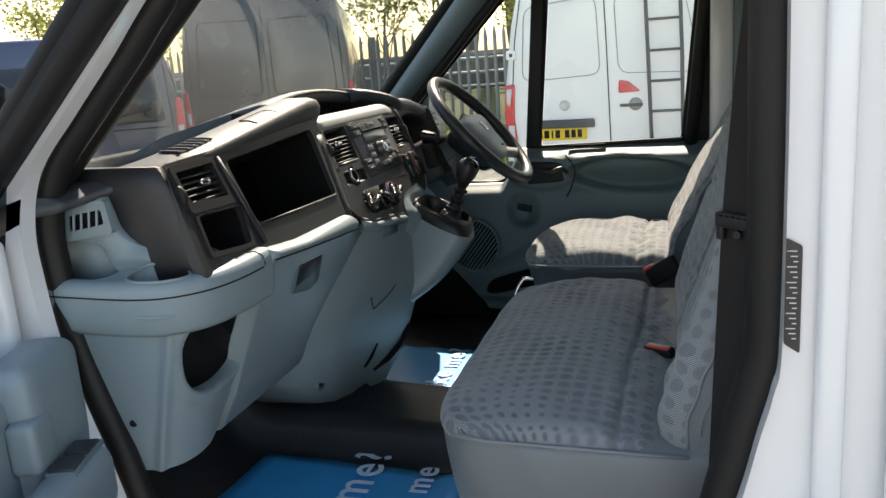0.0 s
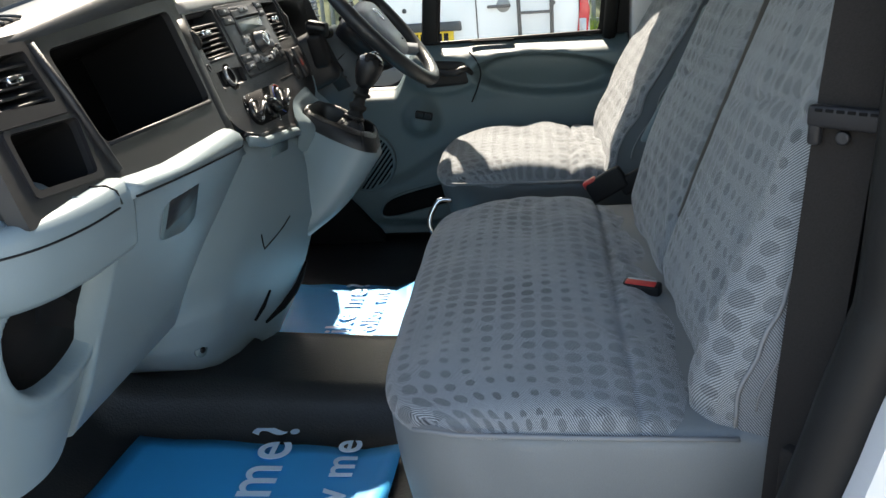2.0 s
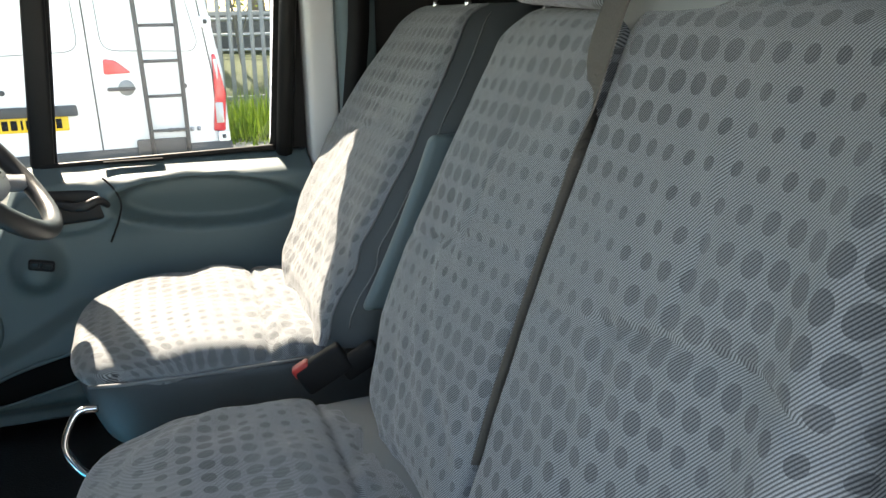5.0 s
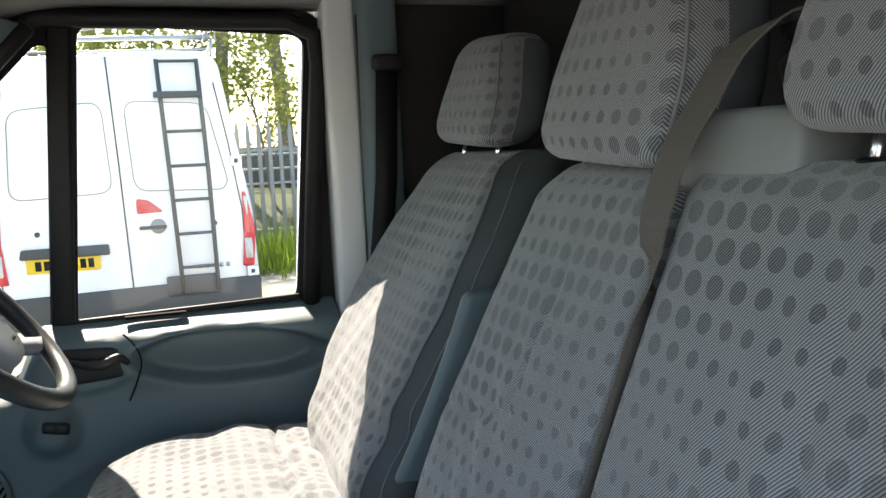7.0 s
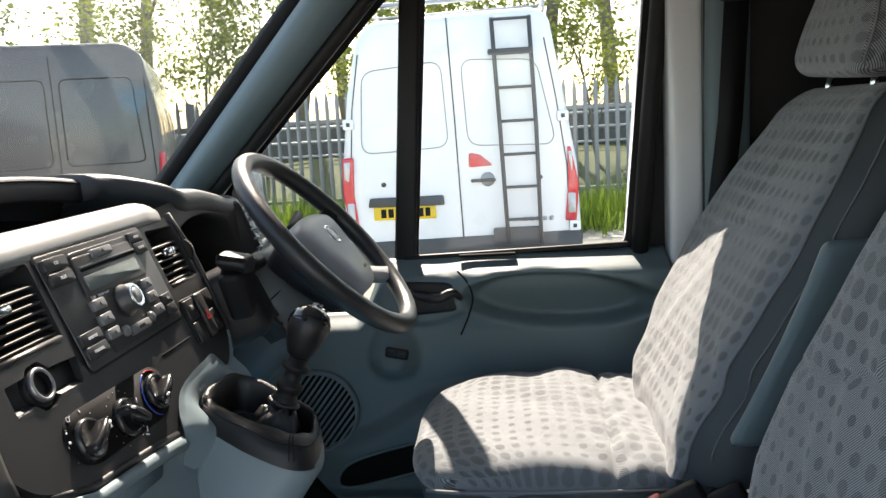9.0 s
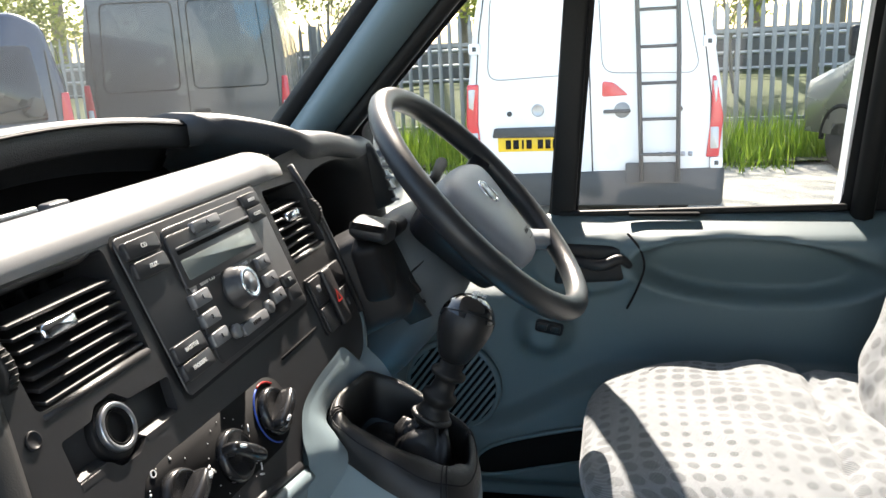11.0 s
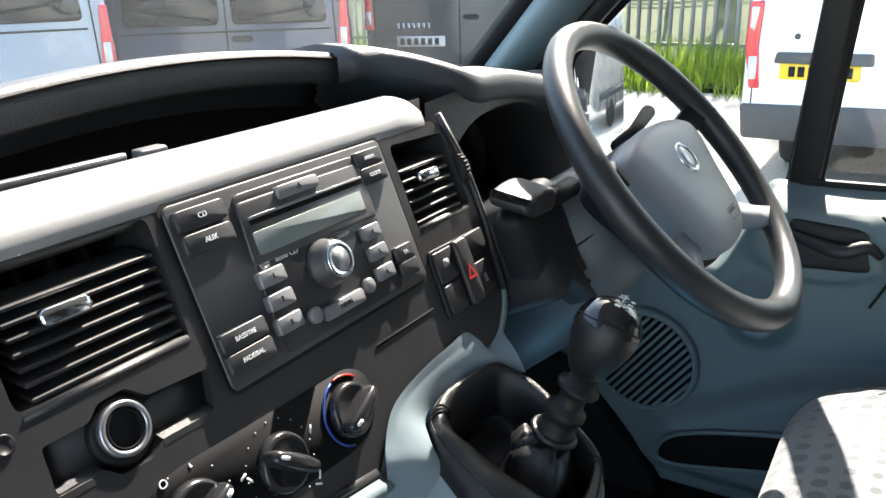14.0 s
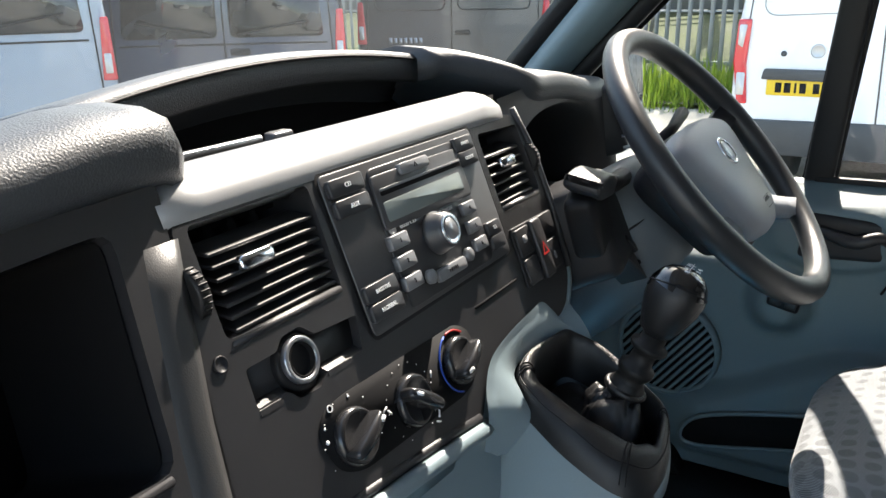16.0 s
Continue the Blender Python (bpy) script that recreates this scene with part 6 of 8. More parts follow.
col_ax = (WC - Vector((-0.56, 1.612, 1.165))).normalized()
def col_ring(s, w, h, dz=0.0):
    c = Vector((-0.56, 1.612, 1.165)) + col_ax * s + Vector((0, 0, dz))
    up = WY.cross(col_ax) * -1
    return [c + WY * u + up * v for u, v in rrect(0, 0, w, h, min(w, h) * 0.35, 4)]


part("shroud", loft([col_ring(0.0, 0.18, 0.19, -0.01), col_ring(0.10, 0.20, 0.195, -0.008), col_ring(0.17, 0.20, 0.18, -0.006), col_ring(0.225, 0.185, 0.160, -0.004), col_ring(0.252, 0.165, 0.140, -0.002), col_ring(0.262, 0.13, 0.11)]), M_SHROUD, column, "dark plastic column shroud")
part("shroud_joint", tube([Vector((-0.56, 1.612, 1.158)) + col_ax * s + WY * -w for s, w in ((0.04, 0.0945), (0.10, 0.1005), (0.17, 0.1005), (0.225, 0.093), (0.250, 0.083))], 0.0016, 6), M_BLACK, column)
part("stalk_base", rbox((-0.430, 1.480, 1.316), (0.085, 0.120, 0.120), 0.018, n=(2, 3, 2), rot=pose(0, 0, 0, 0, -24, 10)), M_CHAR2, column, "dark block that carries the stalk")
key_m = basis(Vector((-0.378, 1.520, 1.276)), Vector((0.10, 0.80, -0.58)), Vector((-0.45, 0.50, 0.62)))
keyp = lambda u, v, o: tuple(key_m @ Vector((u, v, o)))
adj = part("adjuster_panel", prism(rrect(0, 0, 0.105, 0.040, 0.006), keyp, -0.03, 0.002, 0.002), M_CHAR, column, "dark panel with the ignition lock")
part("ignition", turned(keyp(0.018, 0.002, 0.001), key_m.to_3x3() @ Vector((0, 0, 1)), [(0, 0.0125), (0.004, 0.0120), (0.004, 0.0095), (0.002, 0.0090), (0.002, 0)], 24), M_BLACK, adj, "ignition lock barrel")
part("key_slot", prism(rrect(0.018, 0.002, 0.0025, 0.0100, 0.0008), keyp, 0.002, 0.0034), M_SATIN, adj)
part("panel_rib", prism(rrect(-0.020, 0.008, 0.040, 0.010, 0.003), keyp, 0.0, 0.008, 0.002), M_CHAR2, adj)
part("stalk", tube([(-0.405, 1.545, 1.370), (-0.402, 1.500, 1.372), (-0.400, 1.455, 1.378)], 0.012, 10), M_BLACK, column, "indicator stalk")
part("stalk_head", rbox((-0.398, 1.410, 1.392), (0.042, 0.098, 0.030), 0.006, n=(2, 5, 2), rot=pose(0, 0, 0, -8, 12, 6), deform=lambda p: (p.x, p.y, p.z + (-3.0 * p.y * p.y if p.z > 0 else 0.25 * max(0.0, -p.y - 0.01)))), M_CHAR, column, "broad stalk head with switches")
part("stalk_ring", tube([(-0.378, 1.365, 1.404), (-0.377, 1.410, 1.402), (-0.380, 1.452, 1.393)], 0.0008, 6), M_CHAR2, column)
part("stalk_stem", rbox((-0.402, 1.420, 1.350), (0.036, 0.074, 0.078), 0.010, n=(2, 2, 4), rot=pose(0, 0, 0, 14, -10, 8), deform=lambda p: (p.x, p.y * (1.0 + 2.2 * p.z), p.z)), M_BLACK, column, "thick switch block below the stalk head")
part("stalk", tube([(-0.40, 1.680, 1.39), (-0.398, 1.74, 1.40), (-0.40, 1.80, 1.415)], [0.009, 0.008, 0.010], 10), M_BLACK, column, "wiper stalk")

# ---- seats ----
def bench_x(z):
    """Front face of the bench's backrests."""
    return 0.265 + 0.36 * (z - 1.10)


def driver_x(z):
    """Front face of the driver's backrest, laid further back."""
    return 0.250 + 0.575 * (z - 1.13)


def seat_back(parent, near, far, front, z0, z1, depth, side_mat, label, uvo, bolster=(0.0, 0.0), crease=1.33, r=0.045, sides=(-1, 1), re=0.020, puff=0.010):
    """A stuffed backrest: cloth front that rolls over the top, side bolsters, a cross crease, and side panels with piping."""
    def path(v):
        if v < 0.80:
            return z0 + (z1 - r - z0) * v / 0.80, 0.0
        if v < 0.92:
            a = (v - 0.80) / 0.12 * math.pi / 2
            return z1 - r + r * math.sin(a), r * (1 - math.cos(a))
        return z1, r + (depth - r) * (v - 0.92) / 0.08

    def face(u, v):
        z, back = path(v)
        zz = min(z, z1 - r * 0.3)
        y0, y1 = near(zz), far(zz)
        y = y0 + (y1 - y0) * u
        en, ef = y - y0, y1 - y
        e = min(en, ef)
        x = front(z) + back
        if e < re:
            x += re - math.sqrt(max(re * re - (re - e) ** 2, 0.0))
        low = 1 - sstep(z1 - 0.16, z1 - 0.02, z)
        x -= (bolster[0] * math.exp(-((en - 0.045) / 0.042) ** 2) + bolster[1] * math.exp(-((ef - 0.045) / 0.042) ** 2)) * low
        x -= 0.014 * math.sin(math.pi * u) * math.sin(math.pi * min(1.0, max(0.0, (z - z0) / (z1 - z0)))) * low
        zc = crease - 0.10 * (u - 0.5) * 0.3 + 0.012 * math.sin(u * 5)
        x += 0.0080 * math.exp(-((z - zc) / 0.0055) ** 2) * sstep(0.0, 0.12, u) * sstep(1.0, 0.88, u)
        x += 0.0050 * math.exp(-((y - (y0 + (y1 - y0) * 0.46)) / 0.0042) ** 2) * sstep(crease - 0.01, crease + 0.03, z) * low
        x += 0.022 * (1 - sstep(z0, z0 + 0.06, z))
        x += 0.0022 * math.sin(z * 31 + y * 23) * math.sin(y * 21 + uvo) + 0.0016 * math.sin(z * 70 + 7 * math.sin(y * 15)) * (0.5 + 0.5 * math.sin(y * 19 + z * 6))
        x += 0.0030 * math.sin((z - 0.8 * y) * 95) * math.exp(-((z - z0 - 0.13) / 0.06) ** 2) * sstep(0.55, 0.25, u)
        return (x, y, z)

    us, vs = lin(0, 1, 60), lin(0, 1, 84)
    bm = grid_sheet(us, vs, face)
    lay = bm.loops.layers.uv.new("UVMap")
    for f in bm.faces:
        for lp in f.loops:
            c = lp.vert.co
            over = max(0.0, c.x - front(c.z))
            zz = min(c.z, z1 - r * 0.3)
            if c.z > z1 - r * 1.01:
                lp[lay].uv = (c.y + uvo, c.z + over)
            else:
                lp[lay].uv = (c.y + uvo + (over if far(zz) - c.y < re else (-over if c.y - near(zz) < re else 0.0)), c.z)
    cushion = part("backrest", bm, M_CLOTH, parent, label)
    for sgn in sides:
        def flank(k, v, sgn=sgn):
            p = Vector(face(0.0 if sgn < 0 else 1.0, v * 0.92))
            z, back = path(v * 0.92)
            q = p + Vector(((depth - back) * k, sgn * puff * math.sin(math.pi * min(1, k * 1.15)), 0))
            return tuple(q)
        bm = grid_sheet(lin(0, 1, 10), lin(0, 1, 40), flank, flip=sgn > 0)
        lay = bm.loops.layers.uv.new("UVMap")
        for f in bm.faces:
            for lp in f.loops:
                lp[lay].uv = (lp.vert.co.x + uvo, lp.vert.co.z)
        part("side_panel", bm, side_mat, cushion, "plain grey side of the backrest")
        part("piping", tube([Vector(face(0.0 if sgn < 0 else 1.0, v)) + Vector((-0.001, sgn * 0.001, 0)) for v in lin(0.02, 0.90, 40)], 0.0026, 6), M_STITCH, cushion)
        part("stitching", tube([Vector(flank(0.16, v)) + Vector((0, sgn * 0.0012, 0)) for v in lin(0.06, 0.93, 40)], 0.0013, 5), M_STITCH, cushion)
    return cushion


def cushion_bm(y0, y1, x0, x1, ztop, drop, r, crown, uvo=0.0, sag=0.012, grow=0.0):
    """A stuffed seat cushion: crowned top, round front corners, a soft cross groove near the back."""
    w, l, h = y1 - y0, x1 - x0, drop

    def d(p):
        u, v = p.x / (l / 2), p.y / (w / 2)
        t = (p.z + h / 2) / h
        z = p.z + crown * (1 - u * u) * (1 - v ** 4) * t
        gx = p.x - l * 0.20 - 0.010 * math.sin(p.y * 5)
        gr = math.exp(-(gx / 0.005) ** 2)
        z -= 0.009 * gr * t
        z -= 0.006 * math.exp(-((p.y - 0.02 - 0.05 * math.sin(p.x * 9)) / 0.005) ** 2) * t * sstep(-0.02, 0.05, p.x) if w > 0.6 else 0.0
        z += (0.0034 * math.sin(p.y * 75 + 9 * math.sin(p.x * 20)) * math.exp(-(gx / 0.045) ** 2) + 0.0030 * math.sin(p.x * 52 + 6 * math.sin(p.y * 9)) * (0.5 + 0.5 * math.sin(p.y * 7 + p.x * 11))) * t * (1 - u ** 6)
        x = p.x + 0.085 * abs(v) ** (9 if w > 0.6 else 5) * sstep(0.1, -1.0, u)
        yy = p.y * (1 - (0.03 if w > 0.6 else 0.06) * sstep(-0.35, -1.0, u) ** 2)
        z += 0.0035 * math.sin(p.x * 31 + p.y * 17) * math.sin(p.y * 23 - p.x * 9) * t
        z -= sag * sstep(0.1, 1.0, u) * t + 0.012 * sstep(-0.5, -1.0, u) * t
        return (x, yy, z)

    return rbox(((x0 + x1) / 2, (y0 + y1) / 2, ztop - h / 2), (l, w, h), r, n=(64, 56, 3), seg=5, deform=d,
                uv=lambda p, n: (p.y + uvo, p.x + (abs(p.z - h / 2) if abs(n.z) < 0.5 else 0)) if abs(n.y) < 0.7 else (p.x + uvo, p.z))


def flank_bm(y0, y1, x0, x1, z0, z1, tuck):
    """The plain cushion sides under the cloth: the same plan, drawn in towards the floor."""
    w, l, h = y1 - y0, x1 - x0, z1 - z0

    def d(p):
        u, v = p.x / (l / 2), p.y / (w / 2)
        t = max(0.0, min(1.0, 0.5 - p.z / h))
        k = 1 - tuck * t ** 1.6
        x = p.x + 0.085 * abs(v) ** (9 if w > 0.6 else 5) * sstep(0.1, -1.0, u) + (0.25 * tuck * t ** 1.6 if u < 0 else 0)
        return (x, p.y * (1 - (0.03 if w > 0.6 else 0.06) * sstep(-0.35, -1.0, u) ** 2) * k + 0.002 * math.sin(p.x * 37 + p.z * 20), p.z)

    return rbox(((x0 + x1) / 2, (y0 + y1) / 2, (z0 + z1) / 2), (l, w, h), 0.022, n=(24, 24, 6), seg=4, deform=d)


def headrest(parent, yc, z0, z1, w, xc, cloth):
    """A padded headrest: dotted cloth front, plain sides meeting it at a seam."""
    h = z1 - z0

    def d(p):
        t = (p.z + h / 2) / h
        return (p.x + 0.30 * p.z - 0.014 * (1 - (p.y / (w / 2)) ** 2), p.y * (1 - 0.34 * sstep(0.30, 1.0, t)), p.z + 0.006 * math.sin(p.y * 9))

    hr = part("headrest", rbox((xc, yc, (z0 + z1) / 2), (0.115, w, h), 0.045, n=(3, 10, 8), seg=5, deform=d, uv=lambda p, n: (p.y, p.z) if abs(n.y) < 0.6 else (p.x + 3, p.z)), cloth, parent, "cloth headrest")
    for s in (-1, 1):
        bm = rbox((xc + 0.012, yc, (z0 + z1) / 2), (0.102, w, h * 0.985), 0.044, n=(3, 10, 8), seg=5, deform=lambda p: (d(p)[0], d(p)[1] * 1.012, d(p)[2]))
        gone = [f for f in bm.faces if s * (f.calc_center_median().y - yc) < w * 0.30]
        bmesh.ops.delete(bm, geom=gone, context="FACES")
        part("side_panel", bm, M_BOLSTER, hr, "plain grey headrest side")
    part("seam", tube([Vector((xc - 0.0575, yc, (z0 + z1) / 2)) + Vector(d(Vector((0.004, -w * 0.47, zz)))) - Vector((-0.006, 0.004, 0)) for zz in lin(-h * 0.40, h * 0.42, 14)], 0.0022, 6), M_STITCH, hr)
    return hr


def posts(parent, yc, z0, z1, x, gap=0.067):
    for s in (-1, 1):
        part("headrest_post", tube([(x - 0.012, yc + s * gap, z0), (x, yc + s * gap, z1)], 0.006, 10), M_CHROME, parent, "chrome headrest post")
        part("post_guide", turned((x - 0.010, yc + s * gap, z0 + 0.012), (0, 0, 1), [(0, 0.013), (0.006, 0.012), (0.008, 0.008)], 16), M_CHAR2, parent)


# driver's seat
seat = thing("driver_seat", "grey cloth driver's seat with dark dots and plain grey bolsters", "car seat", "cab seats")
part("seat_cushion", cushion_bm(1.378, 1.862, -0.170, 0.300, 1.066, 0.060, 0.030, 0.020, 0.11), M_CLOTH, seat, "dotted cloth cushion")
part("cushion_side", flank_bm(1.374, 1.866, -0.164, 0.330, 0.880, 1.036, 0.16), M_SEATSIDE, seat, "plain grey cushion side, painted darker for its shade")
part("side_seam", tube([(-0.135, 1.392, 1.033), (-0.08, 1.379, 1.034), (0.05, 1.374, 1.034), (0.25, 1.374, 1.034)], 0.0030, 6), M_STITCH, seat)
part("seat_base", rbox((0.09, 1.62, 0.800), (0.38, 0.40, 0.20), 0.02), M_BLACK, seat, "dark seat pedestal")
seat_back(seat, table([(1.06, 1.362), (1.13, 1.360), (1.22, 1.378), (1.34, 1.378), (1.46, 1.386), (1.55, 1.418), (1.60, 1.450)]),
          table([(1.06, 1.735), (1.13, 1.790), (1.22, 1.845), (1.34, 1.872), (1.46, 1.825), (1.55, 1.785), (1.60, 1.755)]),
          driver_x, 1.055, 1.600, 0.175, M_SEATSIDE, "dotted cloth backrest", 1.3, (0.006, 0.010), 1.375, re=0.012, puff=0.034)
headrest(seat, 1.600, 1.613, 1.808, 0.290, 0.588, M_CLOTH)
posts(seat, 1.600, 1.575, 1.630, 0.562, 0.085)
part("back_shell", rbox((0.475, 1.605, 1.32), (0.06, 0.46, 0.50), 0.03, n=(1, 3, 6), deform=lambda p: (p.x + 0.575 * p.z, p.y * (1 - 0.25 * sstep(0.0, 0.25, p.z)), p.z)), M_CHAR2, seat, "dark plastic seat back shell")
part("adjust_handle", tube(smooth_path([(-0.06, 1.376, 0.862), (-0.140, 1.376, 0.885), (-0.172, 1.378, 0.925), (-0.176, 1.385, 0.955), (-0.155, 1.395, 0.992), (-0.125, 1.40, 0.992)], 5), 0.006, 10), M_CHROME, seat, "bent metal adjuster bar")
part("recliner", rbox((0.386, 1.292, 1.270), (0.075, 0.026, 0.270), 0.012, n=(1, 1, 6), deform=lambda p: (p.x + 0.45 * p.z - 0.35 * p.z * p.z, p.y, p.z)), M_DGREY, seat, "grey plastic recliner cover")

# double passenger bench
bench = thing("passenger_bench", "double passenger bench in grey dotted cloth", "bench seat", "cab seats")
part("seat_cushion", cushion_bm(0.378, 1.222, -0.140, 0.315, 1.050, 0.060, 0.030, 0.014, 0.4, 0.046), M_CLOTH, bench, "long dotted cloth cushion")
part("cushion_side", flank_bm(0.373, 1.227, -0.135, 0.330, 0.830, 1.027, 0.07), M_VINYL, bench, "plain grey vinyl cushion sides")
part("cushion_seam", tube([(-0.085, 0.387, 1.026), (-0.03, 0.376, 1.025), (0.12, 0.373, 1.023), (0.27, 0.374, 1.020)], 0.0028, 8), M_STITCH, bench, "stitched edge of the cushion")
part("seat_base", rbox((0.10, 0.80, 0.790), (0.38, 0.74, 0.18), 0.02), M_BLACK, bench, "dark bench base")
seat_back(bench, table([(1.03, 0.388), (1.12, 0.376), (1.25, 0.380), (1.45, 0.400), (1.60, 0.425)]), table([(1.03, 0.806), (1.3, 0.818), (1.60, 0.806)]),
          bench_x, 1.015, 1.592, 0.115, M_CLOTHP, "outer dotted cloth backrest", 2.1, (0.030, 0.0), 1.335, 0.034, sides=(-1,))
seat_back(bench, table([(1.03, 0.816), (1.3, 0.829), (1.60, 0.816)]), table([(1.03, 1.120), (1.10, 1.165), (1.17, 1.192), (1.27, 1.183), (1.38, 1.146), (1.48, 1.122), (1.55, 1.100), (1.60, 1.062)]),
          bench_x, 1.015, 1.588, 0.115, M_CLOTHP, "centre dotted cloth backrest", 4.2, (0.0, 0.008), 1.315, sides=(1,))
part("back_joint", ribbon([(bench_x(z) + 0.026, 0.814 + 0.010 * sstep(1.03, 1.3, z) - 0.010 * sstep(1.3, 1.6, z), z) for z in lin(1.03, 1.555, 12)], (0, 1, 0), 0.010, 0.012), M_BLACK, bench, "dark gap between the backrests")
headrest(bench, 0.565, 1.608, 1.830, 0.300, 0.520, M_CLOTH)
headrest(bench, 0.972, 1.588, 1.825, 0.280, 0.518, M_CLOTH)
posts(bench, 0.565, 1.575, 1.630, 0.490, 0.08)
posts(bench, 0.972, 1.560, 1.610, 0.486, 0.085)
part("back_shell", rbox((0.455, 0.78, 1.32), (0.06, 0.78, 0.48), 0.03, n=(1, 3, 6), deform=lambda p: (p.x + 0.36 * p.z, p.y, p.z)), M_CHAR2, bench, "dark bench back shell")
part("belt_housing", rbox((0.495, 0.765, 1.598), (0.085, 0.150, 0.075), 0.012, n=(2, 3, 2), deform=lambda p: (p.x + 0.2 * p.z, p.y * (1 - 0.8 * p.z), p.z)), M_HOUSING, bench, "pale grey plastic belt housing")
mid_belt = thing("seat_belt", "brownish grey middle seat belt down the gap of the bench", "seat belt")
pts = [(0.535, 0.740, 1.705), (0.500, 0.765, 1.705), (0.468, 0.782, 1.680), (0.446, 0.793, 1.640), (0.428, 0.806, 1.600), (0.410, 0.815, 1.530), (0.412, 0.819, 1.460), (0.396, 0.821, 1.400), (0.361, 0.823, 1.300), (0.326, 0.823, 1.200), (0.300, 0.820, 1.120)]
sm = smooth_path(pts, 5)
part("webbing", ribbon(sm, [(sstep(23, 33, i), 1 - 0.90 * sstep(23, 33, i), -0.15) for i in range(len(sm))], 0.046, 0.0022), material("middle_webbing", (0.105, 0.098, 0.088), 0.75, grain=0.25, grain_scale=500, vary=0.12, bump=0.4), mid_belt, smooth=False)
part("guide", rbox((0.520, 0.735, 1.672), (0.035, 0.085, 0.040), 0.010, n=(2, 3, 2), rot=pose(0, 0, 0, -22, 0, -10)), M_CHAR2, mid_belt, "black belt guide")
part("guide_arm", tube(smooth_path([(0.518, 0.775, 1.698), (0.525, 0.740, 1.712), (0.528, 0.700, 1.728), (0.535, 0.67, 1.726)], 4), 0.009, 8), M_CHAR2, mid_belt)


def buckle(x, y, z, rz, label):
    b = thing("belt_buckle", label, "belt buckle", "belt buckles")
    m = pose(x, y, z, 0, -32, rz)
    for nm, c, s, r, mt, lb in (("case", (0, 0, 0), (0.085, 0.026, 0.050), 0.008, M_BLACK, ""), ("push_button", (-0.028, 0, 0.020), (0.030, 0.023, 0.018), 0.005, M_RED, "red push button"), ("stalk_cover", (0.055, 0, -0.022), (0.07, 0.020, 0.040), 0.008, M_BLACK, "")):
        bm = rbox(c, s, r, n=(2, 1, 1))
        bm.transform(m)
        part(nm, bm, mt, b, lb)
    return b


def bench_buckle(x, y, z, rz):
    """A buckle standing in a slit of the bench, its red button up."""
    b = thing("belt_buckle", "black seat belt buckle with a red button on the bench", "belt buckle", "belt buckles")
    m = pose(x, y, z, 8, 0, rz)
    for nm, c, s, r, mt, lb in (("case", (0, 0, -0.012), (0.058, 0.024, 0.070), 0.005, M_BLACK, ""), ("push_button", (-0.001, -0.002, 0.0225), (0.046, 0.013, 0.005), 0.002, M_RED, "red push button"), ("tongue_slot", (-0.001, 0.0075, 0.0232), (0.044, 0.003, 0.003), 0.001, M_SATIN, "steel slot edge")):
        bm = rbox(c, s, r, n=(2, 1, 1))
        bm.transform(m)
        part(nm, bm, mt, b, lb)


bench_buckle(0.220, 0.764, 1.020, -24)
buckle(0.218, 1.296, 1.046, -12, "black seat belt buckle with a red button beside the driver's seat")
buckle(0.272, 0.846, 1.008, -80, "black seat belt buckle tucked behind the bench cushion")

# passenger's outer belt hanging at the pillar
pbelt = thing("seat_belt", "dark brown-grey passenger seat belt hanging at the door pillar", "seat belt")
part("webbing", ribbon(smooth_path([(0.380, 0.330, 1.84), (0.352, 0.334, 1.62), (0.335, 0.338, 1.43), (0.326, 0.341, 1.25), (0.318, 0.345, 1.05), (0.314, 0.348, 0.90)], 5), (0.72, -0.70, 0), 0.056, 0.0024), M_BELT, pbelt, smooth=False)
tm = lambda p: Vector((0.334, 0.332, 1.372)) + Vector((0.72, -0.70, 0)) * p.x + Vector((-0.70, -0.72, 0)) * p.y + Vector((0, 0, 1)) * p.z
def on_belt(name, c, size, r, mat, label=""):
    bm = rbox(c, size, r, n=(3, 1, 1))
    for v in bm.verts:
        v.co = tm(v.co)
    return part(name, bm, mat, pbelt, label)


on_belt("tongue_plate", (0.004, 0.005, 0.0), (0.082, 0.012, 0.020), 0.004, M_CHAR2, "black slotted belt tongue")
on_belt("tongue_foot", (-0.030, 0.005, -0.014), (0.012, 0.010, 0.026), 0.004, M_CHAR2)
on_belt("tongue_foot", (0.036, 0.005, -0.014), (0.012, 0.010, 0.022), 0.004, M_CHAR2)
for i in range(7):
    on_belt("grip_slot", (-0.026 + 0.0095 * i, 0.0105, 0.006), (0.0070, 0.0025, 0.0030), 0.0008, M_HOLE)
part("stop_button", turned(tm(Vector((-0.006, 0.002, -0.018))), (-0.70, -0.72, 0), [(0, 0.0065), (0.003, 0.006), (0.0035, 0.0048), (0.0030, 0.0025), (0.0030, 0)], 20), M_CHAR, pbelt, "round belt stop button")
bm = rbox((0.052, -0.030, -0.02), (0.14, 0.018, 1.10), 0.008, n=(2, 1, 4))
for v in bm.verts:
    v.co = tm(v.co)
part("pillar_trim", bm, M_CARPET, aperture, "black trim behind the belt")
on_belt("anchor_cover", (0.002, 0.006, -0.42), (0.066, 0.024, 0.16), 0.006, M_BELT, "dark cover of the lower belt anchor")

# ---- paper floor mats ----
WIDE = {"m": 0.86, "w": 0.78, "L": 0.56, "F": 0.55, "i": 0.27, "l": 0.27, "k": 0.54, "e": 0.56, "o": 0.57, "?": 0.45, " ": 0.28}


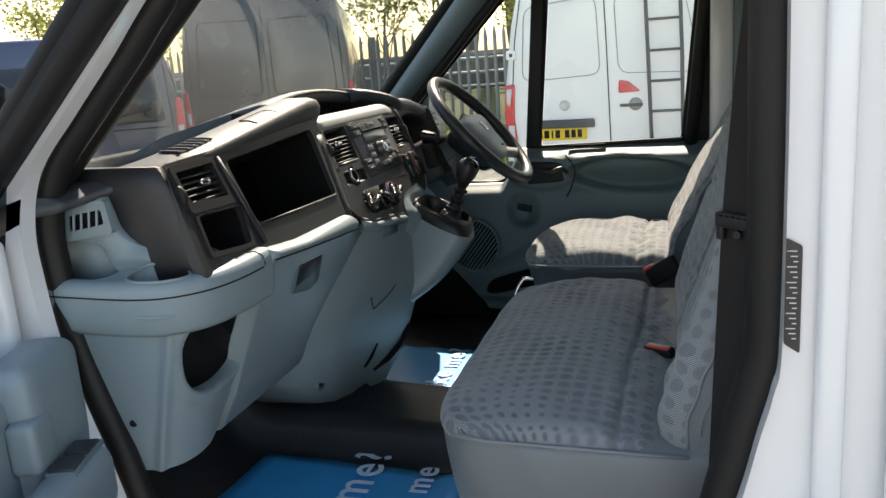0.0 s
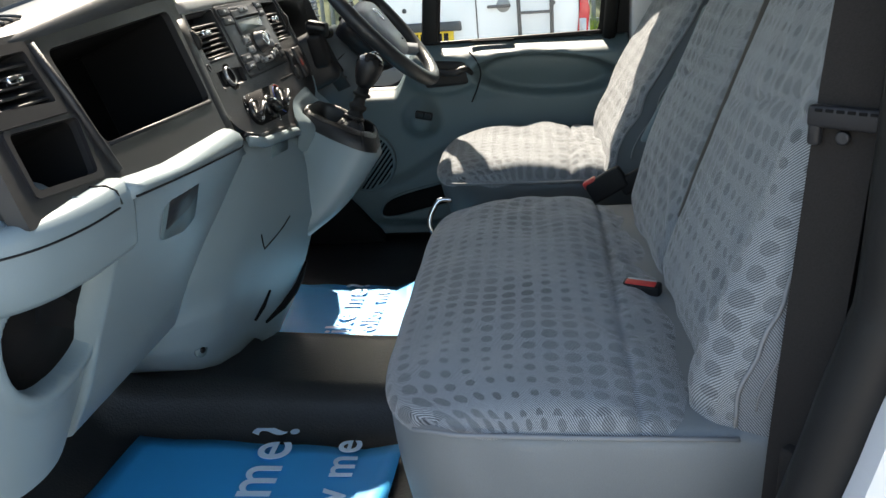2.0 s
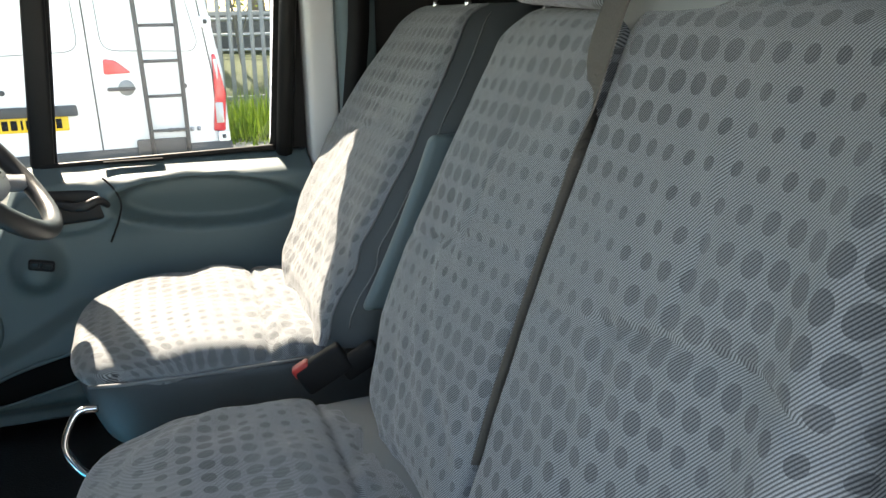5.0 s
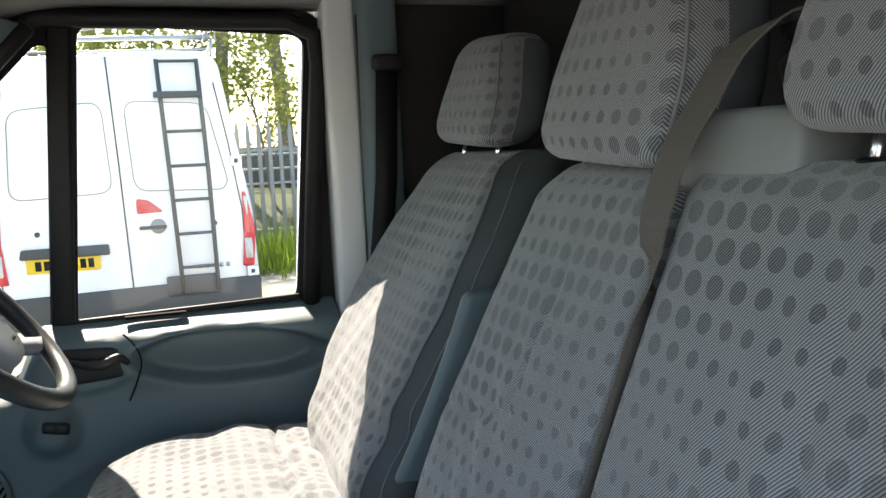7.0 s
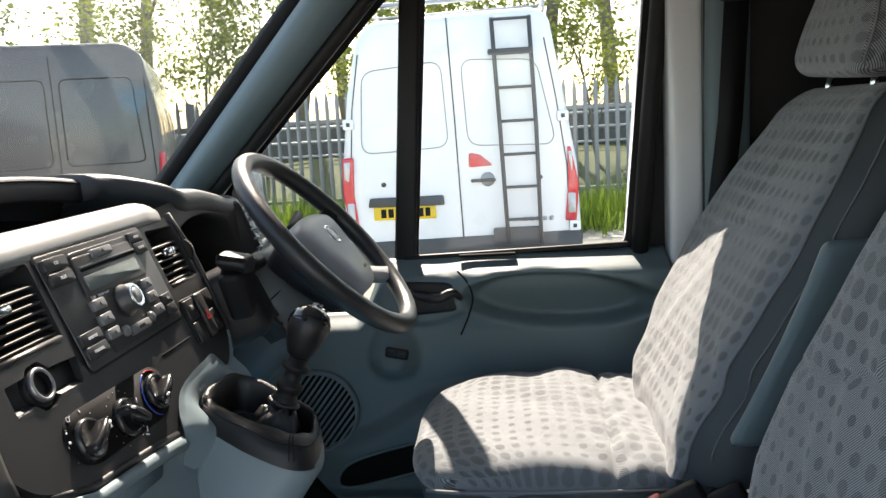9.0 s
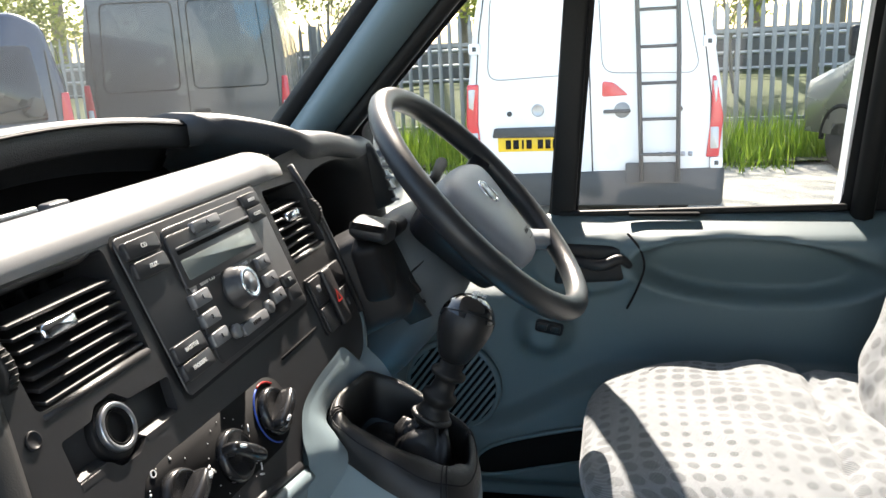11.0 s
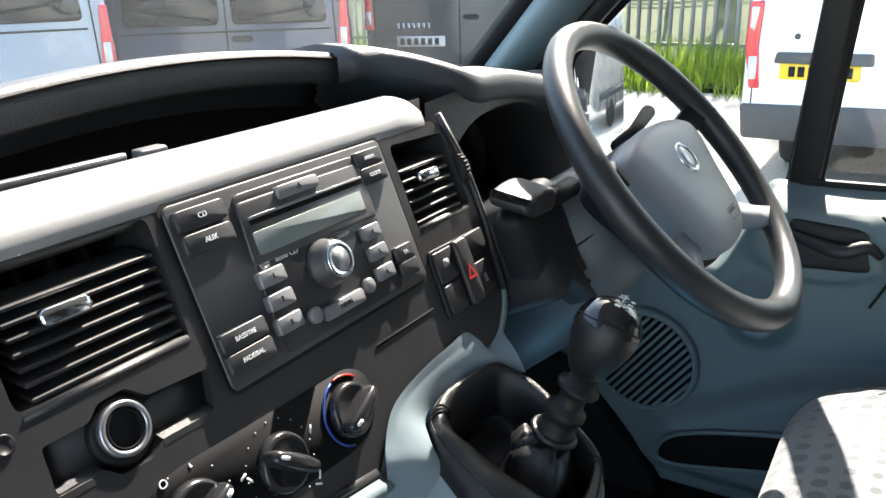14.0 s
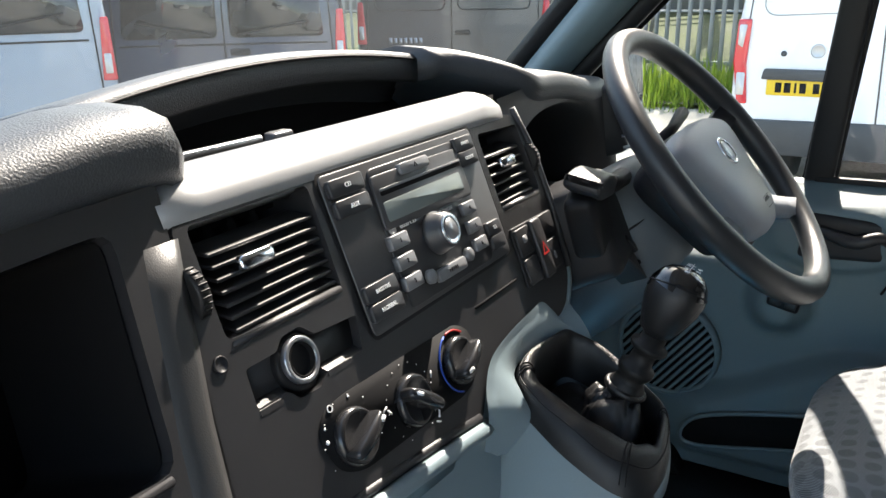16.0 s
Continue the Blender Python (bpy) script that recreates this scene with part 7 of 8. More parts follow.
def letter_run(text, size):
    """Each letter with its place along the line, the line's middle at 0."""
    total = sum(WIDE[c] for c in text) * size
    out, at = [], -total / 2
    for c in text:
        if c != " ":
            out.append((c, at + WIDE[c] * size / 2))
        at += WIDE[c] * size
    return out


def paper_mat(loop, txt):
    mat = thing("floor_mat", "bright blue printed paper mat on the cab floor", "floor mat", "paper mats")
    bm = grid_sheet(lin(0, 1, 14), lin(0, 1, 14), lambda s, t: tuple(
        (Vector(loop[0]) * (1 - s) * (1 - t) + Vector(loop[1]) * s * (1 - t) + Vector(loop[2]) * s * t + Vector(loop[3]) * (1 - s) * t)
        + Vector((0, 0, 0.004 + 0.004 * math.sin(9 * s + 5 * t) ** 2 + 0.014 * sstep(0.85, 1, s) * t))))
    part("sheet", thick(bm, 0.0012), M_MAT, mat)
    for text, x, y, size, rz in txt:
        words = letter_run(text, size)
        for ch, off in words:
            letters(ch, size, pose(x, y + off, FLOOR_Z + 0.0115, 0, 0, rz), M_MATTXT, "letter", mat, bold=0.0012)
    return mat


FZ = FLOOR_Z
paper_mat([(-0.73, 0.44, FZ), (-0.20, 0.42, FZ), (-0.180, 0.824, FZ), (-0.695, 0.872, FZ)], [("Like me?", -0.425, 0.655, 0.125, 90), ("Follow me", -0.285, 0.655, 0.085, 90)])
paper_mat([(-0.60, 1.230, FZ), (-0.20, 1.230, FZ), (-0.255, 1.580, FZ), (-0.60, 1.620, FZ)], [("Like me?", -0.405, 1.425, 0.088, 90), ("Follow me", -0.335, 1.415, 0.060, 90)])


# ---- outside: the yard ----
M_GRAVEL = material("pale_gravel", (0.40, 0.37, 0.33), 0.95, grain=0.5, grain_scale=30, vary=0.25, vary_scale=0.8, bump=1.0)
M_STEEL = material("galvanised_steel", (0.30, 0.31, 0.31), 0.5, 0.6, vary=0.2, vary_scale=3)
M_GREYVAN = material("dark_grey_van_paint", (0.060, 0.065, 0.070), 0.25, vary=0.15, vary_scale=2, coat=0.5)
M_NAVY = material("navy_van_paint", (0.030, 0.045, 0.085), 0.22, vary=0.1, vary_scale=2, coat=0.5)
M_SILVER = material("silver_van_paint", (0.34, 0.345, 0.35), 0.28, 0.4, vary=0.08, vary_scale=2, coat=0.5)
M_DGLASS = material("dark_van_glass", (0.012, 0.014, 0.014), 0.05, vary=0.1, coat=0.5)
M_BUMPER = material("grey_bumper_plastic", (0.060, 0.063, 0.066), 0.6, vary=0.25, vary_scale=4, grain=0.1)
M_YELLOW = material("yellow_plate", (0.78, 0.52, 0.02), 0.4, vary=0.04, vary_scale=8)
M_TYRE = material("tyre_rubber", (0.02, 0.02, 0.02), 0.8, vary=0.2, vary_scale=10)
M_BARK = material("grey_bark", (0.19, 0.165, 0.135), 0.9, vary=0.3, vary_scale=5, grain=0.3, grain_scale=40, bump=0.8)
M_WALLF = material("grey_building_wall", (0.16, 0.16, 0.165), 0.8, vary=0.2, vary_scale=2)


def foliage(name, c1, c2, trans=0.35):
    m = bpy.data.materials.new(name)
    m.use_nodes = True
    t = m.node_tree
    b = t.nodes["Principled BSDF"]
    b.inputs["Roughness"].default_value = 0.6
    geo = t.nodes.new("ShaderNodeNewGeometry")
    ramp = t.nodes.new("ShaderNodeMix")
    ramp.data_type = "RGBA"
    ramp.inputs["A"].default_value, ramp.inputs["B"].default_value = (*c1, 1), (*c2, 1)
    t.links.new(geo.outputs["Random Per Island"], ramp.inputs["Factor"])
    t.links.new(ramp.outputs["Result"], b.inputs["Base Color"])
    tr = t.nodes.new("ShaderNodeBsdfTranslucent")
    t.links.new(ramp.outputs["Result"], tr.inputs[0])
    mx = t.nodes.new("ShaderNodeMixShader")
    mx.inputs[0].default_value = trans
    t.links.new(b.outputs[0], mx.inputs[1])
    t.links.new(tr.outputs[0], mx.inputs[2])
    t.links.new(mx.outputs[0], t.nodes["Material Output"].inputs[0])
    return m


M_LEAF = foliage("spring_leaves", (0.17, 0.22, 0.040), (0.33, 0.345, 0.085), 0.5)
M_GRASS = foliage("tall_grass", (0.14, 0.25, 0.02), (0.32, 0.42, 0.06), 0.5)

bm = grid_sheet(lin(-400, 400, 40), lin(-400, 400, 40), lambda x, y: (x, y, -0.0), flip=True)
tagged(finish(bm, "ground", M_GRAVEL), "pale gravel yard in sunlight", "ground", kind="structure")

# white panel van seen from behind
VY = 7.0


def vq(x, z):
    """Widens the rear view as it stands at VY."""
    return (x * 1.08 + 0.0, 1.59 + (z - 1.59) * 1.08)


def van_pt(u, v, o):
    x, z = vq(u, v)
    return (x, VY - o, z)


white_van = thing("panel_van", "white panel van parked with its rear doors facing the cab", "van", "parked vans")
W_OUT = rpoly([(-1.235, 0.56), (-1.238, 1.20), (-1.16, 1.80), (-1.06, 2.22), (-0.95, 2.335), (0.28, 2.37), (0.385, 2.30), (0.46, 1.85), (0.565, 1.20), (0.585, 0.56)], 0.06, 4)
rings = [[van_pt(u, v, 0.0) for u, v in W_OUT]]
cxv, czv = -0.33, 1.4
rings = [[van_pt(cxv + (u - cxv) * s, czv + (v - czv) * s, o) for u, v in W_OUT] for s, o in ((0.93, 0.055), (0.975, 0.045), (1.0, 0.0), (1.0, -0.30), (1.0, -4.6))]
part("body", loft(rings), M_VANWHITE, white_van, "white painted body")
def w_line(pts, r=0.004, mt=None, nm="panel_gap"):
    return part(nm, tube([van_pt(u, v, 0.058) for u, v in pts], r, 6), mt or M_BUMPER, white_van)


w_line([(-0.37, 2.33), (-0.345, 1.6), (-0.320, 0.60)], 0.006)
w_line([(-1.05, 2.10), (-1.12, 1.7), (-1.165, 1.2), (-1.17, 0.66)], 0.005)
w_line([(0.345, 2.14), (0.42, 1.7), (0.485, 1.2), (0.49, 0.66)], 0.005)
for loop2 in ([(-1.03, 1.97), (-0.43, 2.02), (-0.40, 1.38), (-1.07, 1.355)], [(-0.28, 2.02), (0.28, 1.99), (0.40, 1.42), (0.36, 1.36), (-0.25, 1.38)]):
    w_line(rpoly(loop2 + [], 0.10, 5) + [rpoly(loop2, 0.10, 5)[0]], 0.004, M_STEEL, "door_pressing")
part("bumper", prism(rpoly([(-1.215, 0.44), (-1.24, 0.67), (0.59, 0.70), (0.58, 0.43)], 0.03), van_pt, -0.10, 0.075, 0.02), M_BUMPER, white_van, "dark grey bumper and sill")
part("step", prism(rpoly([(-0.09, 0.60), (-0.09, 0.745), (0.285, 0.745), (0.29, 0.60)], 0.02), van_pt, 0.07, 0.10, 0.01), M_BUMPER, white_van, "grey step on the bumper")
part("plate_hood", prism(rpoly([(-1.045, 0.945), (-1.03, 1.015), (-0.46, 1.015), (-0.455, 0.94)], 0.015), van_pt, 0.04, 0.085, 0.01), M_BUMPER, white_van, "grey grab strip over the plate")
pl = part("number_plate", prism(rrect(-0.765, 0.893, 0.482, 0.104, 0.008), van_pt, 0.05, 0.066, 0.003), M_YELLOW, white_van, "yellow number plate")
for i, (du, w) in enumerate(((-0.165, 0.040), (-0.108, 0.042), (-0.058, 0.014), (-0.012, 0.040), (0.070, 0.040), (0.125, 0.038), (0.178, 0.038))):
    part("plate_bar", prism(rrect(-0.765 + du, 0.893, w, 0.066, 0.004), van_pt, 0.066, 0.068), M_BLACK, pl)
for u0, sgn, tilt in ((-1.20, 1, 0.045), (0.535, -1, -0.06)):
    lamp = part("rear_lamp", prism(rpoly([(u0 - 0.02 - 0.30 * tilt * 0, 1.335), (u0 + 0.055 * sgn + 0.01, 1.335), (u0 + 0.06 * sgn + tilt * -0.2, 1.05), (u0 + 0.075 * sgn, 0.775), (u0 + 0.01, 0.775), (u0 - 0.035 * sgn, 1.05)], 0.012), van_pt, 0.02, 0.075, 0.012), M_REDLAMP, white_van, "tall red rear lamp")
    part("clear_lens", prism(rpoly([(u0 - 0.01, 1.30), (u0 + 0.04 * sgn, 1.30), (u0 + 0.02 * sgn, 1.15), (u0 - 0.012, 1.17)], 0.008), van_pt, 0.07, 0.078), M_CLEARLAMP, lamp)
    part("clear_lens", prism(rrect(u0 + 0.022 * sgn, 0.91, 0.055, 0.15, 0.008), van_pt, 0.07, 0.078), M_CLEARLAMP, lamp)
for u, v in ((-1.155, 1.585), (0.465, 1.565), (0.53, 0.735)):
    hg = part("hinge", prism(rrect(u, v, 0.085, 0.075, 0.012), van_pt, 0.05, 0.085, 0.008), M_VANWHITE, white_van, "white door hinge")
    part("hinge_slot", prism(rrect(u, v, 0.028, 0.03, 0.004), van_pt, 0.085, 0.087), M_BUMPER, hg)
part("brake_lamp", prism(rpoly([(-0.255, 1.215), (-0.250, 1.325), (-0.17, 1.31), (-0.07, 1.222)], 0.02), van_pt, 0.05, 0.068, 0.004), M_REDLAMP, white_van, "red corner lamp on the door")
part("door_handle", prism(rrect(-0.150, 1.112, 0.19, 0.024, 0.010), van_pt, 0.055, 0.085, 0.004), M_BUMPER, white_van, "dark door handle")
part("handle_cup", turned(van_pt(-0.115, 1.118, 0.052), (0, -1, 0), [(0, 0.062), (0.006, 0.058), (0.006, 0)], 24), M_STEEL, white_van)
for u in (-0.917, 0.281):
    part("lock_cap", turned(van_pt(u, 1.115, 0.052), (0, -1, 0), [(0, 0.021), (0.012, 0.019), (0.012, 0)], 18), M_BUMPER, white_van)
part("badge", turned(van_pt(-0.71, 1.135, 0.052), (0, -1, 0), [(0, 0.050), (0.006, 0.049), (0.008, 0.040), (0.005, 0.036), (0.008, 0.0)], 28), M_SATIN, white_van, "round chrome badge")
for i in range(5):
    part("model_mark", prism(rrect(0.155 + 0.05 * i, 0.80, 0.030, 0.032, 0.006), van_pt, 0.055, 0.060), M_SATIN, white_van)
for u in (-0.95, 0.29):
    part("wheel", turned((vq(u, 1)[0], VY + 0.85, 0.34), (1, 0, 0), [(-0.11, 0.20), (-0.11, 0.32), (-0.08, 0.34), (0.08, 0.34), (0.11, 0.32), (0.11, 0.20)], 28), M_TYRE, white_van)
part("underbody", rbox((-0.35, VY + 2.3, 0.42), (1.75, 4.3, 0.20), 0.05), M_BLACK, white_van)
ladder = part("rear_ladder", tube([van_pt(-0.035, 2.30, 0.12), van_pt(-0.005, 1.5, 0.15), van_pt(0.022, 0.62, 0.12)], 0.017, 8), M_BUMPER, white_van, "grey steel ladder on the door")
part("stile", tube([van_pt(0.238, 2.30, 0.12), van_pt(0.262, 1.5, 0.15), van_pt(0.270, 0.62, 0.12)], 0.017, 8), M_BUMPER, ladder)
for i in range(7):
    v = 2.285 - 0.246 * i
    k = (2.30 - v) / 1.68
    part("rung", tube([van_pt(-0.035 + 0.057 * k, v, 0.135), van_pt(0.238 + 0.032 * k, v, 0.135)], 0.012, 8), M_BUMPER, ladder)
part("clamp", rbox(van_pt(0.095, 2.055, 0.13), (0.36, 0.03, 0.045), 0.01), M_BUMPER, ladder)
rack = part("roof_rack", tube([van_pt(-1.0, 2.45, -0.05), van_pt(0.36, 2.47, -0.05)], 0.016, 8), M_SATIN, white_van, "silver roof rack")
for o in (-0.05, -0.9, -1.8, -2.7):
    part("cross_bar", tube([van_pt(-1.0, 2.46, o), van_pt(0.36, 2.48, o)], 0.013, 8), M_SATIN, rack)
for u in (-1.0, 0.36):
    part("rail", tube([van_pt(u, 2.45, -0.05), van_pt(u, 2.45, -3.2)], 0.014, 8), M_SATIN, rack)
    part("foot", tube([van_pt(u, 2.46, -0.05), van_pt(u * 0.97, 2.33, -0.05)], 0.012, 8), M_SATIN, rack)
part("roller_end", tube([van_pt(0.30, 2.44, 0.0), van_pt(0.385, 2.60, 0.02), van_pt(0.39, 2.44, 0.0)], 0.012, 6), M_SATIN, rack)


def parked_van(pos, face, width, height, length, paint, label, rear_glass=True, lamps=M_REDLAMP, side_glass=False, mark=False):
    """A van seen mostly from behind: pos: middle of its rear at the ground, face: the way its rear looks."""
    f = Vector((face[0], face[1], 0)).normalized()
    r = Vector((-f.y, f.x, 0))                         # to the right, as one looks at its rear
    o = Vector((pos[0], pos[1], 0))
    at = lambda u, v, d: tuple(o + r * u + f * d + Vector((0, 0, v)))
    van = thing("panel_van", label, "van", "parked vans")
    w, h = width / 2, height
    sec = rpoly([(-w, 0.45), (-w, 1.15), (-w * 0.96, h * 0.72), (-w * 0.86, h * 0.95), (-w * 0.70, h), (w * 0.70, h), (w * 0.86, h * 0.95), (w * 0.96, h * 0.72), (w, 1.15), (w, 0.45)], 0.07, 4)
    rings = []
    for s, d in ((0.95, 0.05), (0.985, 0.03), (1.0, -0.05), (1.0, -length * 0.70)):
        rings.append([at(u * s, 0.45 + (v - 0.45) * (1 - (1 - s) * 0.5), d) for u, v in sec])
    rings.append([at(u * 0.97, v if v < 1.2 else 1.2 + (v - 1.2) * 0.55, -length * 0.84) for u, v in sec])
    rings.append([at(u * 0.90, v if v < 1.0 else 1.0 + (v - 1.0) * 0.10, -length) for u, v in sec])
    part("body", loft(rings), paint, van)
    line = lambda pts, nm="panel_gap", rr=0.006: part(nm, tube([at(u, v, 0.052) for u, v in pts], rr, 6), M_BLACK, van)
    line([(0.0, h * 0.95), (0.0, 0.62)])
    line([(-w * 0.86, h * 0.86), (-w * 0.90, 0.64)])
    line([(w * 0.86, h * 0.86), (w * 0.90, 0.64)])
    if rear_glass:
        for sgn in (-1, 1):
            g = part("rear_window", prism(rpoly([(sgn * 0.05, h * 0.60), (sgn * w * 0.82, h * 0.60), (sgn * w * 0.76, h * 0.88), (sgn * 0.05, h * 0.88)], 0.05), at, 0.03, 0.058), M_DGLASS, van, "dark rear window")
            part("wiper", tube([at(sgn * 0.10, h * 0.61, 0.065), at(sgn * w * 0.70, h * 0.66, 0.065)], 0.008, 6), M_BLACK, g)
        line([(-w * 0.84, h * 0.575), (w * 0.84, h * 0.575)], "waist_line", 0.008)
    else:
        for sgn in (-1, 1):
            loop2 = rpoly([(sgn * 0.07, h * 0.52), (sgn * w * 0.80, h * 0.52), (sgn * w * 0.74, h * 0.86), (sgn * 0.07, h * 0.86)], 0.07)
            line(loop2 + [loop2[0]], "door_pressing", 0.007)
    for sgn in (-1, 1):
        lamp = part("rear_lamp", prism(rpoly([(sgn * w * 0.90, 0.98), (sgn * w * 1.0, 0.98), (sgn * w * 0.985, 1.42), (sgn * w * 0.93, 1.42)], 0.015), at, -0.04, 0.062, 0.01), lamps, van, "tall red rear lamp")
        part("clear_lens", prism(rrect(sgn * w * 0.95, 1.10, 0.05, 0.14, 0.01), at, 0.058, 0.066), M_CLEARLAMP, lamp)
        for d in (-0.75, -length * 0.80):
            part("wheel", turned(at(sgn * (w - 0.16), 0.34, d), r, [(-0.11, 0.19), (-0.11, 0.31), (-0.08, 0.34), (0.08, 0.34), (0.11, 0.31), (0.115, 0.20), (0.09, 0.18), (0.09, 0.0)], 28), M_TYRE, van)
            part("rim", turned(at(sgn * (w - 0.16), 0.34, d), r * sgn, [(0.05, 0.0), (0.085, 0.05), (0.09, 0.19), (0.10, 0.20)], 24), M_SATIN, van, "silver wheel")
    part("bumper", prism(rpoly([(-w * 0.98, 0.36), (-w * 1.0, 0.62), (w * 1.0, 0.62), (w * 0.98, 0.36)], 0.04), at, -0.20, 0.13, 0.03), M_BUMPER, van, "dark bumper")
    part("underbody", prism(rrect(0, 0.40, width * 0.86, 0.20, 0.03), at, -length * 0.95, -0.1), M_BLACK, van)
    part("door_handle", prism(rrect(0.12, 1.10, 0.16, 0.05, 0.02), at, 0.04, 0.075, 0.008), M_BLACK, van, "dark door handle")
    pl = part("number_plate", prism(rrect(-0.42, 0.86, 0.52, 0.11, 0.01), at, 0.04, 0.064), M_YELLOW if not mark else M_CLEARLAMP, van, "number plate with dark bars")
    for i in range(6):
        part("plate_bar", prism(rrect(-0.62 + 0.075 * i, 0.86, 0.045, 0.065, 0.004), at, 0.064, 0.066), M_BLACK, pl)
    if side_glass:
        for sgn in (-1, 1):
            part("side_window", prism(rpoly([(-length * 0.66, 1.22), (-length * 0.66, h * 0.88), (-0.35, h * 0.88), (-0.25, 1.22)], 0.06), lambda u, v, k, sgn=sgn: at(sgn * (w * (0.995 - 0.10 * max(0, (v - 1.15)) / (h - 1.15)) + 0.006 + k), v, u), 0.0, 0.006), M_DGLASS, van, "dark side windows")
    return van, at


navy, nat = parked_van((-5.05, 5.55), (0.60, -0.80), 1.95, 2.02, 5.0, M_NAVY, "navy blue minibus with dark windows parked in the yard", side_glass=True)
grey, gat = parked_van((-4.50, 8.32), (0.34, -0.94), 2.06, 2.56, 5.5, M_GREYVAN, "tall dark grey panel van parked with its rear towards the cab", rear_glass=False, mark=True)
for i in range(7):
    part("model_mark", prism(rrect(-0.665 + 0.055 * i, 1.02, 0.034, 0.060, 0.006), gat, 0.05, 0.060), M_SATIN, grey)
light, lat = parked_van((-5.75, 3.78), (0.80, -0.60), 1.95, 2.20, 5.0, material("pale_blue_paint", (0.30, 0.36, 0.44), 0.25, vary=0.08, vary_scale=2, coat=0.5), "pale blue-grey van parked beside the minibus", side_glass=True)

# silver van standing nose to the fence
silver = thing("panel_van", "silver panel van standing near the fence", "van", "parked vans")
sax = Vector((0.33, -0.944, 0)).normalized()           # from its nose to its rear
srt = Vector((-sax.y, sax.x, 0))                        # across it, away from the white van
so = Vector((2.02, 11.35, 0))
sat = lambda d, u, v: tuple(so + sax * d + srt * u + Vector((0, 0, v)))
prof = [(0.0, 0.42), (0.02, 0.85), (0.12, 1.02), (0.75, 1.24), (0.95, 1.32), (1.65, 2.15), (1.95, 2.42), (2.4, 2.50), (5.3, 2.50), (5.45, 2.35), (5.5, 0.42)]
def silver_ring(u, s):
    return [sat(0.0 + (d - 2.7) * (1 - 0.03 * s) + 2.7, u, 0.42 + (v - 0.42) * (1 - 0.05 * s)) for d, v in prof]


part("body", loft([silver_ring(0.0, 1.4), silver_ring(0.03, 0.5), silver_ring(0.10, 0.0), silver_ring(1.9, 0.0), silver_ring(1.97, 0.5), silver_ring(2.0, 1.4)]), M_SILVER, silver, "silver painted body")
sside = lambda u, v, o: sat(u, 0.03 - o + 0.10 * max(0.0, v - 1.3) * 0.4, v)
part("side_window", prism(rpoly([(1.10, 1.33), (1.72, 2.08), (2.22, 2.08), (2.22, 1.33)], 0.05), sside, -0.01, 0.02), M_DGLASS, silver, "dark cab side window")
part("side_trim", prism(rpoly([(1.0, 0.62), (1.0, 0.76), (5.3, 0.76), (5.3, 0.62)], 0.03), sside, 0.0, 0.045), M_BUMPER, silver, "grey rubbing strip")
for d in (0.85, 4.3):
    wl = part("wheel", turned(sat(d, 0.10, 0.35), srt * -1, [(-0.15, 0.20), (-0.15, 0.33), (0.05, 0.35), (0.09, 0.32), (0.10, 0.22)], 30), M_TYRE, silver)
    part("rim", turned(sat(d, 0.03, 0.35), srt * -1, [(0, 0.0), (0.02, 0.10), (0.015, 0.20), (0.03, 0.22), (0.01, 0.23)], 28), M_SATIN, wl, "silver alloy rim")
    part("arch", tube([Vector(sat(d, 0.015, 0.35)) + sax * (0.41 * math.cos(a)) + Vector((0, 0, 0.41 * math.sin(a))) for a in lin(0, math.pi, 14)], 0.03, 8), M_BLACK, silver, "dark wheel arch")
part("mirror", rbox(sat(1.28, -0.16, 1.48), (0.15, 0.14, 0.32), 0.04), M_CHAR2, silver, "black door mirror")
part("door_handle", prism(rrect(2.05, 1.22, 0.14, 0.04, 0.015), sside, 0.0, 0.03), M_BLACK, silver)
part("door_handle", prism(rrect(2.55, 1.22, 0.14, 0.04, 0.015), sside, 0.0, 0.03), M_BLACK, silver)
for d in (1.02, 2.32, 3.7):
    part("door_gap", tube([sat(d, 0.028, 0.80), sat(d, 0.026, 1.3), sat(d + (0.6 if d < 1.1 else 0), 0.06, 2.05)], 0.006, 6), M_BLACK, silver)
part("head_lamp", prism(rpoly([(0.10, 0.86), (0.16, 1.02), (0.62, 1.17), (0.66, 1.04), (0.30, 0.86)], 0.03), sside, -0.02, 0.022), M_CLEARLAMP, silver, "clear head lamp")

# ---- palisade fence ----
fence = thing("palisade_fence", "grey galvanised steel palisade fence", "fence")
FY = 12.6
pale_bm = loft([[(x, y, z) for x, y in ((-0.032, -0.006), (-0.012, 0.008), (0.012, 0.008), (0.032, -0.006), (0.012, 0.0), (-0.012, 0.0))] for z in (0.03, 1.94)] + [[(x * 0.25, y, 2.08) for x, y in ((-0.032, -0.006), (-0.012, 0.008), (0.012, 0.008), (0.032, -0.006), (0.012, 0.0), (-0.012, 0.0))]])
pale = part("pale", pale_bm, M_STEEL, fence, smooth=False)
pale.location = (-13.0, FY, 0)
for i in range(1, 150):
    q = new("pale", pale.data)
    q.parent = fence
    q.location = (-13.0 + 0.155 * i, FY + 0.004 * math.sin(i * 2.3), 0.01 * math.sin(i * 1.7))
for z in (0.45, 1.65):
    part("rail", rbox((-1.5, FY + 0.035, z), (23.5, 0.05, 0.05), 0.006), M_STEEL, fence, smooth=False)
for i in range(9):
    part("post", rbox((-13 + 2.75 * i, FY + 0.08, 1.02), (0.10, 0.05, 2.05), 0.006), M_STEEL, fence, smooth=False)

